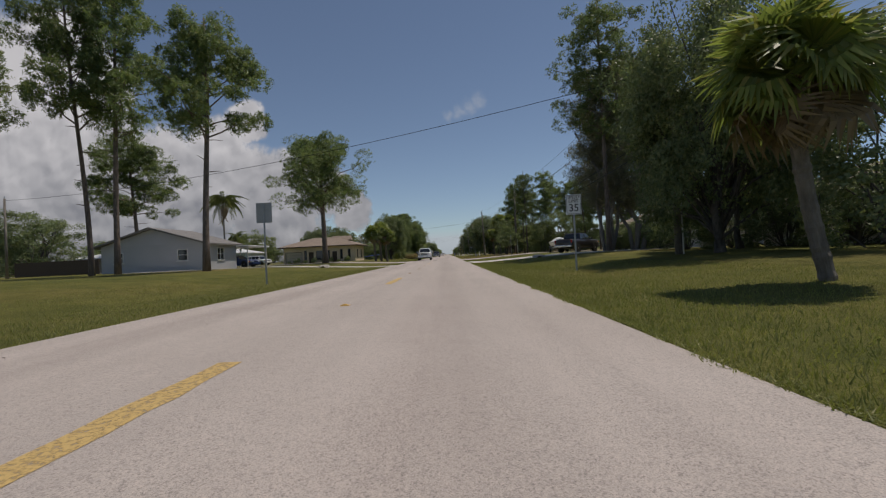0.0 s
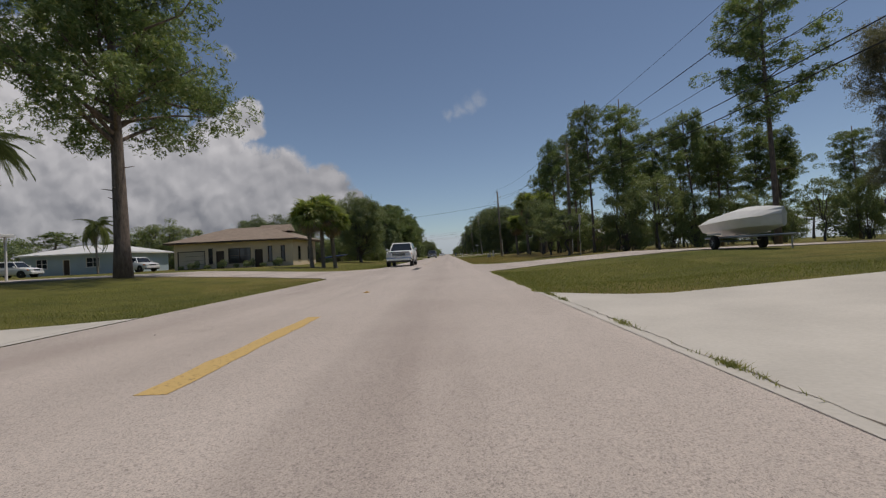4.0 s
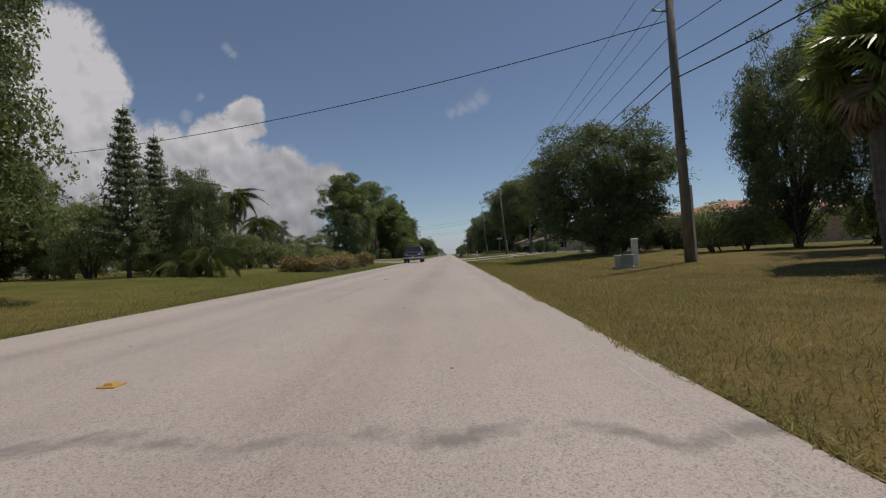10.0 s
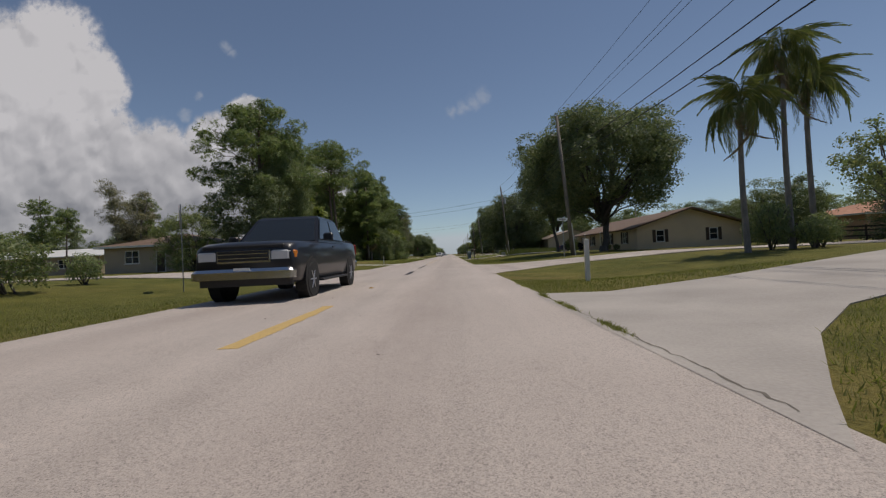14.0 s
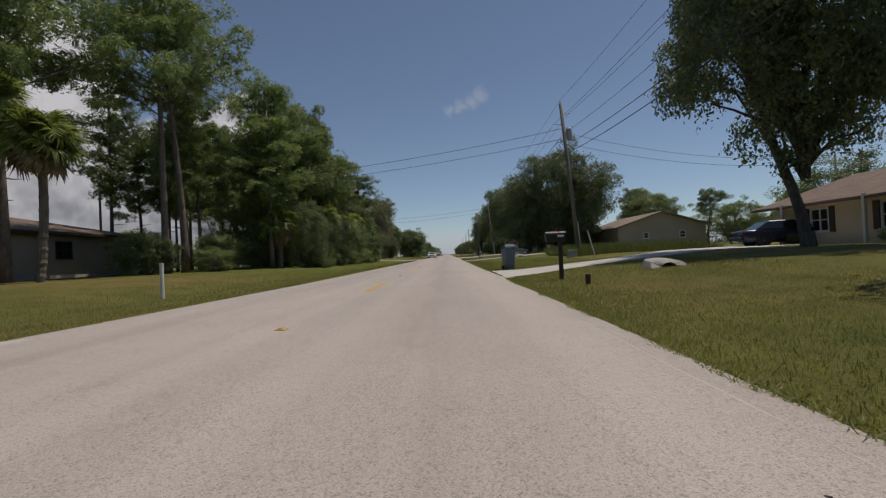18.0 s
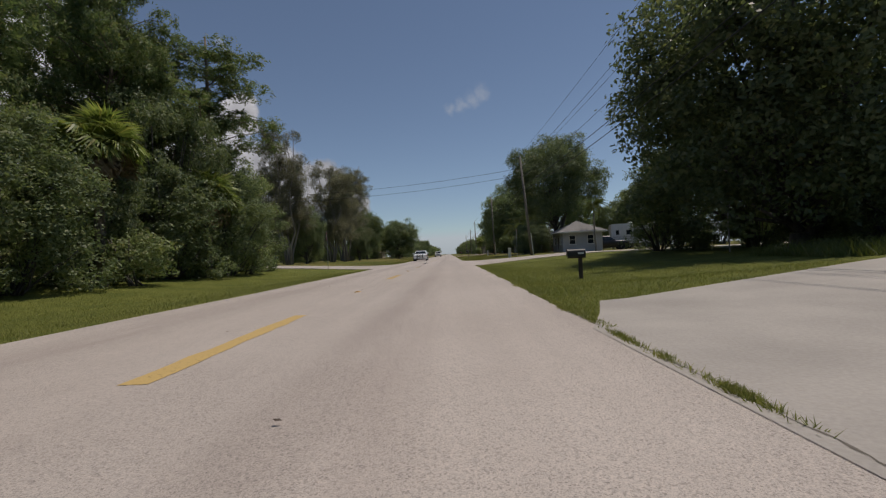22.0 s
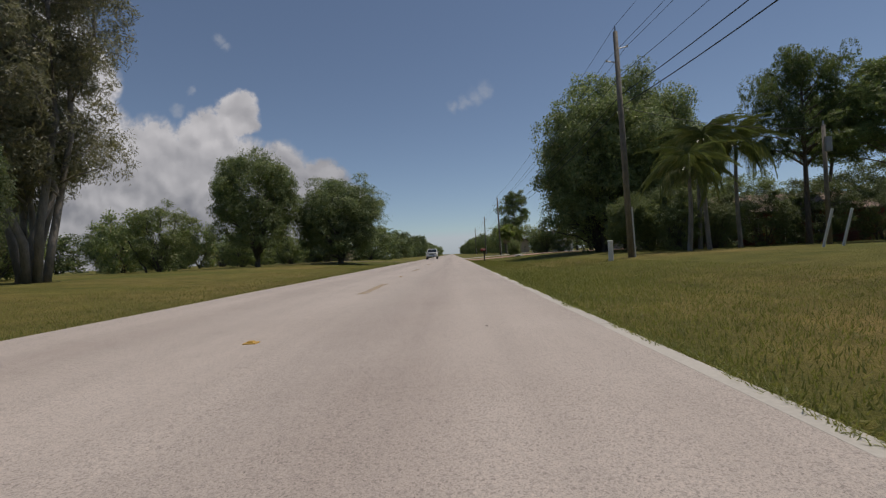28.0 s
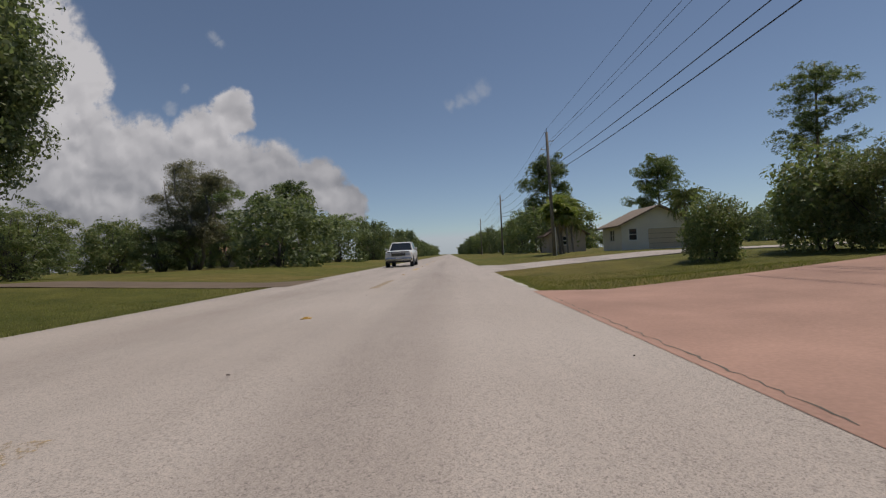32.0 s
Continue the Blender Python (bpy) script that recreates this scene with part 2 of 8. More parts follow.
def roof_mat(name, a, b):
    m, t, p = nodes_of(name)
    v = coords(t)
    wv = add(t, "ShaderNodeTexWave", Scale=2.4, Distortion=0.4, Detail=2.0)
    wv.bands_direction = 'Z'
    t.links.new(v, wv.inputs[0])
    c = ramp(t, noise_fac(t, v, 1.6, 5, 0.7), [(0.3, a), (0.7, b)])
    c = mix(t, 0.35, c, ramp(t, wv.outputs[1], [(0.0, (0.6, 0.6, 0.6)), (0.4, (1, 1, 1))]), 'MULTIPLY')
    c = mix(t, 0.5, c, ramp(t, noise_fac(t, v, 12, 3), [(0.3, (0.7, 0.7, 0.7)), (0.7, (1.2, 1.2, 1.2))]), 'MULTIPLY')
    t.links.new(c, p.inputs["Base Color"])
    p.inputs["Roughness"].default_value = 0.85
    bump(t, p, wv.outputs[1], 0.4, 0.03)
    return m


def bark_mat(name, a, b, scale=3.0):
    m, t, p = nodes_of(name)
    n = noise_fac(t, coords(t, (1, 1, 0.3)), scale * 3, 5, 0.7)
    t.links.new(ramp(t, n, [(0.3, a), (0.7, b)]), p.inputs["Base Color"])
    p.inputs["Roughness"].default_value = 0.9
    bump(t, p, n, 0.8, 0.06)
    return m


def glass_mat():
    m, t, p = nodes_of("window_glass")
    p.inputs["Base Color"].default_value = (0.02, 0.025, 0.03, 1)
    p.inputs["Roughness"].default_value = 0.06
    p.inputs["Specular IOR Level"].default_value = 0.7
    return m


def car_paint(name, col):
    m, t, p = nodes_of(name)
    n = ramp(t, noise_fac(t, coords(t), 2.0, 4), [(0.3, tuple(c * 0.88 for c in col)), (0.7, col)])
    t.links.new(n, p.inputs["Base Color"])
    p.inputs["Roughness"].default_value = 0.35
    p.inputs["Coat Weight"].default_value = 0.3
    p.inputs["Coat Roughness"].default_value = 0.06
    return m


M = dict(
    road=road_mat(), grass=grass_ground(), yellow=paint_mat("yellow_road_paint", (0.58, 0.40, 0.15)), wornblack=paint_mat("worn_black_patch", (0.07, 0.066, 0.068), -0.03), faded=paint_mat("faded_yellow_road_paint", (0.55, 0.41, 0.22), -0.17),
    blackpaint=plain("black_road_patch", (0.05, 0.047, 0.05), 0.8, 0.4, 3, 60, 0.3),
    concrete=plain("pale_concrete", (0.52, 0.49, 0.44), 0.85, 0.22, 0.7, 30, 0.2),
    greyconcrete=plain("weathered_concrete", (0.40, 0.365, 0.33), 0.88, 0.3, 0.6, 35, 0.25),
    kerb=plain("ribbon_kerb_concrete", (0.45, 0.405, 0.365), 0.88, 0.3, 1.2, 60, 0.25),
    redpave=plain("faded_red_concrete", (0.44, 0.265, 0.205), 0.85, 0.34, 0.7, 30, 0.2),
    stain=plain("tar_smear", (0.27, 0.245, 0.225), 0.9, 0.35, 4, 70, 0.3),
    crack=plain("dark_joint", (0.17, 0.15, 0.125), 0.95, 0.4),
    shingle_tan=roof_mat("tan_shingles", (0.22, 0.165, 0.125), (0.31, 0.245, 0.19)),
    shingle_brown=roof_mat("brown_shingles", (0.13, 0.085, 0.06), (0.22, 0.15, 0.11)),
    shingle_grey=roof_mat("grey_shingles", (0.16, 0.15, 0.145), (0.26, 0.245, 0.235)),
    tile_orange=roof_mat("orange_tiles", (0.36, 0.17, 0.10), (0.50, 0.26, 0.16)),
    metal_white=plain("white_metal_roof", (0.68, 0.68, 0.66), 0.45, 0.12, 0.8, 10, 0.05, 0.0),
    wall_grey=plain("grey_stucco", (0.47, 0.47, 0.49), 0.85, 0.12, 0.5, 25, 0.2),
    wall_white=plain("white_stucco", (0.72, 0.69, 0.62), 0.85, 0.12, 0.5, 25, 0.2),
    wall_cream=plain("cream_stucco", (0.72, 0.59, 0.42), 0.85, 0.14, 0.5, 25, 0.2),
    wall_peach=plain("peach_stucco", (0.58, 0.38, 0.27), 0.85, 0.14, 0.5, 25, 0.2),
    wall_tan=plain("tan_stucco", (0.42, 0.35, 0.27), 0.85, 0.16, 0.5, 25, 0.2),
    wall_blue=plain("pale_blue_siding", (0.42, 0.52, 0.58), 0.8, 0.12, 0.5, 20, 0.2),
    brick=plain("red_brick", (0.25, 0.09, 0.065), 0.9, 0.35, 1.0, 18, 0.4),
    trim=plain("white_trim", (0.74, 0.73, 0.70), 0.6, 0.1),
    garage=plain("cream_door_paint", (0.56, 0.48, 0.36), 0.6, 0.12),
    # near-black standing in for shade in rooms, wheel wells and pipe mouths; also door seams
    dark=plain("shade_black", (0.02, 0.02, 0.02), 0.9, 0.2),
    brown=plain("dark_brown_paint", (0.07, 0.045, 0.03), 0.6, 0.25),
    glass=glass_mat(),
    bark_pine=bark_mat("pine_bark", (0.085, 0.066, 0.055), (0.23, 0.18, 0.148)),
    bark_oak=bark_mat("oak_bark", (0.05, 0.045, 0.04), (0.15, 0.135, 0.12)),
    bark_palm=bark_mat("palm_trunk", (0.10, 0.085, 0.065), (0.24, 0.205, 0.165), 2),
    bark_grey=bark_mat("grey_trunk", (0.16, 0.145, 0.13), (0.30, 0.275, 0.245), 2),
    pine=leaf_mat("pine_needles", (0.116, 0.165, 0.073), (0.262, 0.331, 0.145), (0.398, 0.340, 0.171), 0.46),
    oak=leaf_mat("oak_leaves", (0.106, 0.144, 0.081), (0.232, 0.275, 0.144), (0.337, 0.323, 0.167), 0.46),
    oaklight=leaf_mat("light_oak_leaves", (0.132, 0.174, 0.087), (0.277, 0.328, 0.157), (0.400, 0.372, 0.187), 0.46),
    scrub=leaf_mat("scrub_leaves", (0.128, 0.171, 0.081), (0.289, 0.338, 0.150), (0.431, 0.360, 0.203), 0.46),
    palm=leaf_mat("palm_fronds", (0.131, 0.179, 0.052), (0.325, 0.379, 0.117), (0.523, 0.455, 0.166), 0.48, 0.38),
    feather=leaf_mat("feather_palm_leaflets", (0.105, 0.135, 0.052), (0.225, 0.255, 0.100), (0.370, 0.335, 0.165), 0.48, 0.30),
    deadpalm=leaf_mat("dead_palm_fronds", (0.15, 0.105, 0.06), (0.30, 0.23, 0.14), None, 0.25),
    casu=leaf_mat("casuarina_needles", (0.150, 0.152, 0.110), (0.290, 0.277, 0.190), (0.400, 0.335, 0.235), 0.38),
    brush=leaf_mat("dead_brush_leaves", (0.20, 0.15, 0.06), (0.38, 0.29, 0.12), (0.50, 0.40, 0.20), 0.3),
    grassblade=leaf_mat("grass_blades", (0.155, 0.18, 0.052), (0.275, 0.275, 0.09), (0.42, 0.36, 0.17), 0.5, parched=(62.0, 124.0, (0.36, 0.29, 0.135))),
    tallgrass=leaf_mat("tall_grass_blades", (0.075, 0.10, 0.026), (0.16, 0.18, 0.05), (0.25, 0.22, 0.08), 0.3),
    wood=bark_mat("weathered_pole_wood", (0.115, 0.10, 0.085), (0.25, 0.225, 0.19), 2),
    darkwood=bark_mat("dark_post_wood", (0.04, 0.03, 0.025), (0.10, 0.075, 0.055), 2),
    steel=plain("galvanised_steel", (0.40, 0.41, 0.42), 0.45, 0.2, 2, 30, 0.05, 0.7),
    signback=plain("dull_aluminium", (0.36, 0.36, 0.36), 0.5, 0.15, 2, 20, 0.03, 0.5),
    signwhite=plain("white_sign_sheeting", (0.78, 0.78, 0.77), 0.5, 0.06, 1, 10, 0.0),
    black=plain("black_lettering", (0.015, 0.015, 0.016), 0.6, 0.1),
    blackplastic=plain("black_plastic", (0.02, 0.02, 0.022), 0.5, 0.2),
    rubber=plain("tyre_rubber", (0.018, 0.018, 0.018), 0.85, 0.25, 4, 40, 0.2),
    chrome=plain("worn_chrome", (0.62, 0.62, 0.63), 0.18, 0.1, 2, 10, 0.0, 1.0),
    alloy=plain("alloy_rim", (0.45, 0.45, 0.46), 0.35, 0.15, 2, 10, 0.0, 0.8),
    headlight=plain("headlight_lens", (0.62, 0.64, 0.66), 0.12, 0.1),
    amber=plain("amber_lens", (0.65, 0.20, 0.02), 0.25, 0.15),
    redlens=plain("red_lens", (0.35, 0.015, 0.01), 0.25, 0.15),
    carwhite=car_paint("white_car_paint", (0.74, 0.74, 0.73)),
    carblack=car_paint("black_car_paint", (0.012, 0.013, 0.018)),
    carnavy=car_paint("dark_navy_car_paint", (0.012, 0.017, 0.04)),
    carblue=car_paint("blue_car_paint", (0.02, 0.045, 0.16)),
    cargrey=car_paint("charcoal_car_paint", (0.035, 0.03, 0.032)),
    gold=plain("gold_decal", (0.55, 0.33, 0.06), 0.4, 0.1),
    canvas=plain("white_boat_cover", (0.68, 0.68, 0.66), 0.7, 0.12, 1.2, 12, 0.1),
    bluebin=plain("blue_grey_plastic", (0.075, 0.12, 0.16), 0.45, 0.18, 2, 20, 0.05),
    cabinet=plain("pale_green_cabinet_paint", (0.36, 0.40, 0.38), 0.6, 0.18, 1.5, 20, 0.05),
    redbox=plain("faded_red_paint", (0.36, 0.06, 0.05), 0.5, 0.2),
    signred=plain("red_sign_sheeting", (0.45, 0.03, 0.03), 0.5, 0.12),
    dirt=plain("bare_dirt", (0.17, 0.125, 0.085), 0.95, 0.35, 0.8, 20, 0.4),
    wire=plain("black_cable", (0.02, 0.02, 0.02), 0.6, 0.1),
)


def cloud_mat(name, blobs, white, grey, dense=0.97, soft=0.22):
    """A far cloud that glows softly: rounded heaps with a ragged rim, top light and underside shade put into the glow's
    colour. blobs: x, z, radius in hundreds of metres.
    """
    m, t, p = nodes_of(name)
    L = t.links.new
    tc = t.nodes.new("ShaderNodeTexCoord")
    sc = t.nodes.new("ShaderNodeVectorMath")
    sc.operation = 'MULTIPLY'
    sc.inputs[1].default_value = (0.01, 0, 0.01)
    L(tc.outputs["Object"], sc.inputs[0])
    base = sc.outputs[0]

    def warp(src, scale, amount):
        n = add(t, "ShaderNodeTexNoise", Scale=scale, Detail=5.0, Roughness=0.6)
        L(src, n.inputs["Vector"])
        s = t.nodes.new("ShaderNodeVectorMath")
        s.operation = 'SUBTRACT'
        s.inputs[1].default_value = (0.5, 0.5, 0.5)
        L(n.outputs["Color"], s.inputs[0])
        k = t.nodes.new("ShaderNodeVectorMath")
        k.operation = 'MULTIPLY_ADD'
        k.inputs[1].default_value = (amount, 0, amount)
        L(s.outputs[0], k.inputs[0])
        L(src, k.inputs[2])
        return k.outputs[0]

    pos = warp(warp(base, 0.25, 2.4), 0.9, 0.7)
    field = None
    for x, z, r in blobs:
        d = t.nodes.new("ShaderNodeVectorMath")
        d.operation = 'DISTANCE'
        d.inputs[1].default_value = (x, 0, z)
        L(pos, d.inputs[0])
        a = add(t, "ShaderNodeMapRange", From_Min=0.0, From_Max=r, To_Min=1.0, To_Max=0.0)
        L(d.outputs["Value"], a.inputs[0])
        if field is None:
            field = a.outputs[0]
        else:
            mx = t.nodes.new("ShaderNodeMath")
            mx.operation = 'MAXIMUM'
            L(field, mx.inputs[0])
            L(a.outputs[0], mx.inputs[1])
            field = mx.outputs[0]
    rim = add(t, "ShaderNodeTexNoise", Scale=1.3, Detail=6.0, Roughness=0.55)
    L(base, rim.inputs["Vector"])
    rag = add(t, "ShaderNodeMapRange", From_Min=0.3, From_Max=0.7, To_Min=0.62, To_Max=1.38)
    L(rim.outputs["Fac"], rag.inputs[0])
    edge = t.nodes.new("ShaderNodeMath")
    edge.operation = 'MULTIPLY'
    L(field, edge.inputs[0])
    L(rag.outputs[0], edge.inputs[1])
    alpha = add(t, "ShaderNodeMapRange", From_Min=0.04, From_Max=soft, To_Min=0.0, To_Max=dense)
    alpha.interpolation_type = 'SMOOTHSTEP'
    L(edge.outputs[0], alpha.inputs[0])

    def billow(shift):
        o = t.nodes.new("ShaderNodeVectorMath")
        o.inputs[1].default_value = shift
        L(pos, o.inputs[0])
        n = add(t, "ShaderNodeTexNoise", Scale=0.22, Detail=2.6, Roughness=0.45)
        L(o.outputs[0], n.inputs["Vector"])
        return n.outputs["Fac"]

    # shading as if lit from above, put into the glow by offset noise and height
    d = t.nodes.new("ShaderNodeMath")
    d.operation = 'SUBTRACT'
    L(billow((0.0, 0.0, 0.0)), d.inputs[0])
    L(billow((0.35, 0.0, 0.75)), d.inputs[1])
    relief_shade = add(t, "ShaderNodeMapRange", From_Min=-0.16, From_Max=0.16, To_Min=-0.24, To_Max=0.24)
    L(d.outputs[0], relief_shade.inputs[0])
    xyz = t.nodes.new("ShaderNodeSeparateXYZ")
    L(base, xyz.inputs[0])
    hi = add(t, "ShaderNodeMapRange", From_Min=3.0, From_Max=21.0, To_Min=0.22, To_Max=0.80)
    L(xyz.outputs["Z"], hi.inputs[0])
    ad = t.nodes.new("ShaderNodeMath")
    L(relief_shade.outputs[0], ad.inputs[0])
    L(hi.outputs[0], ad.inputs[1])
    col = ramp(t, ad.outputs[0], [(0.08, grey), (0.72, white)])
    em = t.nodes.new("ShaderNodeEmission")
    L(col, em.inputs[0])
    em.inputs[1].default_value = 1.0
    tr = t.nodes.new("ShaderNodeBsdfTransparent")
    ms = t.nodes.new("ShaderNodeMixShader")
    L(alpha.outputs[0], ms.inputs[0])
    L(tr.outputs[0], ms.inputs[1])
    L(em.outputs[0], ms.inputs[2])
    L(ms.outputs[0], t.nodes["Material Output"].inputs[0])
    return m


# mesh building
class Mesh:
    """Gathers vertices and faces for one mesh."""

    def __init__(self):
        self.v, self.f, self.smooth = [], [], False

    def face(self, pts):
        n = len(self.v)
        self.v += [tuple(p) for p in pts]
        self.f.append(tuple(range(n, n + len(pts))))
        return self

    def box(self, c, s, rz=0.0, taper=1.0, bevel=0.0):
        """A box of size s about c; taper narrows its top; bevel chamfers the upright edges and the top."""
        x, y, z = (k / 2 for k in s)
        b = min(bevel, x * 0.9, y * 0.9, z * 0.9)
        ring = [(-x, -y), (x, -y), (x, y), (-x, y)]
        if b:
            ring = [(-x + b, -y), (x - b, -y), (x, -y + b), (x, y - b), (x - b, y), (-x + b, y), (-x, y - b), (-x, -y + b)]
        levels = [(-z, 1.0, 0.0)] + ([(z - b, taper, 0.0), (z, taper, b)] if b else [(z, taper, 0.0)])
        ca, sa = math.cos(rz), math.sin(rz)
        n0 = len(self.v)
        for zz, k, inset in levels:
            for px, py in ring:
                px, py = px * k, py * k
                if inset:
                    px, py = px * (x * k - inset) / (x * k), py * (y * k - inset) / (y * k)
                self.v.append((c[0] + px * ca - py * sa, c[1] + px * sa + py * ca, c[2] + zz))
        m = len(ring)
        for l in range(len(levels) - 1):
            for i in range(m):
                j = (i + 1) % m
                self.f.append((n0 + l * m + i, n0 + l * m + j, n0 + (l + 1) * m + j, n0 + (l + 1) * m + i))
        self.f.append(tuple(n0 + i for i in reversed(range(m))))
        self.f.append(tuple(n0 + (len(levels) - 1) * m + i for i in range(m)))
        return self

    def tube(self, pts, radii, n=8, cap=True):
        """A round bar through pts with a radius at each."""
        pts = [Vector(p) for p in pts]
        if not hasattr(radii, "__len__"):
            radii = [radii] * len(pts)
        n0 = len(self.v)
        for i, p in enumerate(pts):
            d = (pts[min(i + 1, len(pts) - 1)] - pts[max(i - 1, 0)]).normalized()
            u = d.cross(Vector((0, 0, 1) if abs(d.z) < 0.95 else (1, 0, 0))).normalized()
            w = d.cross(u)
            for k in range(n):
                a = 2 * math.pi * k / n
                self.v.append(tuple(p + (u * math.cos(a) + w * math.sin(a)) * radii[i]))
        for i in range(len(pts) - 1):
            for k in range(n):
                j = (k + 1) % n
                self.f.append((n0 + i * n + k, n0 + i * n + j, n0 + (i + 1) * n + j, n0 + (i + 1) * n + k))
        if cap:
            self.f.append(tuple(n0 + k for k in reversed(range(n))))
            self.f.append(tuple(n0 + (len(pts) - 1) * n + k for k in range(n)))
        return self

    def prism(self, outline, z0, z1):
        """An upright block over an outline of x, y."""
        n, m = len(self.v), len(outline)
        for z in (z0, z1):
            self.v += [(x, y, z) for x, y in outline]
        for i in range(m):
            j = (i + 1) % m
            self.f.append((n + i, n + j, n + m + j, n + m + i))
        self.f.append(tuple(n + m + i for i in range(m)))
        self.f.append(tuple(n + i for i in reversed(range(m))))
        return self

    def loft(self, rings, cap=True):
        n, m = len(self.v), len(rings[0])
        for r in rings:
            self.v += [tuple(p) for p in r]
        for l in range(len(rings) - 1):
            for i in range(m):
                j = (i + 1) % m
                self.f.append((n + l * m + i, n + l * m + j, n + (l + 1) * m + j, n + (l + 1) * m + i))
        if cap:
            self.f.append(tuple(n + i for i in reversed(range(m))))
            self.f.append(tuple(n + (len(rings) - 1) * m + i for i in range(m)))
        return self

    def disc_x(self, c, profile, n=20):
        """A body turned about the x axis through c: profile of x offset, radius."""
        rings = []
        for dx, r in profile:
            rings.append([(c[0] + dx, c[1] + r * math.cos(2 * math.pi * k / n), c[2] + r * math.sin(2 * math.pi * k / n)) for k in range(n)])
        return self.loft(rings)

    def data(self, name, material):
        me = bpy.data.meshes.new(name)
        me.from_pydata(self.v, [], self.f)
        me.validate()
        me.materials.append(material)
        if self.smooth:
            me.polygons.foreach_set("use_smooth", [True] * len(me.polygons))
        bm = bmesh.new()
        bm.from_mesh(me)
        bmesh.ops.recalc_face_normals(bm, faces=bm.faces)
        bm.to_mesh(me)
        bm.free()
        return me


def part(name, b, material, parent, label=""):
    ob = new(name, b.data(name, material))
    ob.parent = parent
    return tagged(ob, label)


def thing(name, label, category, m=None, group="", kind=""):
    ob = new(name)
    ob.empty_display_size = 0.2
    if m is not None:
        ob.matrix_basis = m
    return tagged(ob, label, category, group, kind)


def single(name, b, material, label, category, m=None, group="", kind=""):
    ob = new(name, b.data(name, material))
    if m is not None:
        ob.matrix_basis = m
    return tagged(ob, label, category, group, kind)


def quick(name, verts, faces, material, smooth=False):
    me = bpy.data.meshes.new(name)
    me.from_pydata(verts, [], faces)
    me.materials.append(material)
    return me


# ground, road, side streets and driveways
ROAD_L, ROAD_R, MID = -2.88, 3.72, 0.25
PROFILE = [(-900, 0.4), (-60, 0.4), (-13.5, 0.36), (-10.5, 0.2), (-6.6, -0.12), (-4.6, -0.10), (-3.15, -0.012), (-2.9, -0.03), (0.3, -0.05), (3.5, -0.03), (3.75, -0.012),
           (5.2, -0.08), (7.0, -0.12), (11.0, 0.16), (14.0, 0.32), (60, 0.4), (900, 0.4)]


CROSS = [(58.8, 5.6, 6.0, 1), (58.8, 5.6, 6.0, -1), (153.5, 6.0, 6.5, 1), (153.5, 6.0, 6.5, -1), (254.5, 8.0, 6.5, 1), (254.5, 6.4, 6.5, -1), (353.0, 5.0, 5.0, 1),
         (38.2, 4.6, 2.6, 1), (38.9, 2.8, 2.2, -1), (135.6, 4.6, 2.6, 1), (189.6, 4.8, 2.6, 1), (175.8, 3.2, 2.2, -1), (221.2, 4.4, 2.6, 1), (335.6, 4.6, 2.6, 1), (346.5, 2.4, 1.5, -1)]


EDGE_L = [(-60, -2.82), (70, -2.85), (86, -3.1), (100, -3.0), (118, -2.85), (160, -3.25), (173, -3.38), (182, -3.0), (190, -2.8), (230, -2.8), (280, -3.2), (295, -3.33), (320, -3.48), (3000, -3.48)]
EDGE_R = [(-60, 3.68), (30, 3.68), (80, 3.78), (105, 3.84), (118, 3.88), (140, 3.85), (165, 3.76), (190, 3.74), (222, 3.80), (236, 3.92), (246, 3.94), (262, 3.78), (290, 3.76), (320, 3.84), (3000, 3.84)]


def edge(rows, y):
    """The place of the asphalt's edge at y."""
    return float(np.interp(y, [r[0] for r in rows], [r[1] for r in rows]))


def lift(x):
    """Height of a side street or driveway over the verge."""
    a = abs(x)
    return 0.005 if a < 5 else min(0.42, 0.005 + (a - 5) * 0.05)


def deck(x):
    """Height of paving: a little proud of the made-up ground away from the road."""
    return lift(x) + 0.022 * max(0.0, min(1.0, (abs(x) - 6.0) / 6.0))


def gz(x, y=-50.0):
    """Ground height: a shallow swale beside the road, filled where a street or driveway crosses it."""
    z = 0.4
    for (a, za), (c, zc) in zip(PROFILE, PROFILE[1:]):
        if a <= x <= c:
            z = za + (zc - za) * (x - a) / (c - a)
            break
    if 3.6 < abs(x) < 80:
        for yc, half, soft, side in CROSS:
            if x * side > 0:
                k = 1 - (abs(y - yc) - half) / soft
                if k > 0:
                    k = min(1.0, k)
                    k = k * k * (3 - 2 * k)
                    z += k * (lift(x) - 0.014 - z)
    return z


xs = sorted({p[0] for p in PROFILE} | {-1800, 1800, -200, 200, -75, 75, -40, 40, -30, 30, -20, 20, 17, 9, 8, 12.4, -8.5, -7.5, -9.5, 6.0, 4.4, 5.0, -5.2, -3.8})
ys = [-1500, -300, -60, -20] + [v * 1.5 for v in range(-6, 267)] + [410, 440, 480, 520, 600, 800, 1500, 4800]
gv, gf = [], []
for y in ys:
    for x in xs:
        wob = 0.03 * noise.noise((x * 0.25, y * 0.13, 0)) if abs(x) > 4.3 and -60 < y < 520 else 0.0
        gv.append((x, y, gz(max(-900, min(900, x)), y) + wob * 0.5))
for j in range(len(ys) - 1):
    for i in range(len(xs) - 1):
        a = j * len(xs) + i
        gf.append((a, a + 1, a + 1 + len(xs), a + len(xs)))
ground = new("ground", quick("ground", gv, gf, M["grass"]))
tagged(ground, "mown olive-green lawn verge with dry patches", "ground", "", "structure")

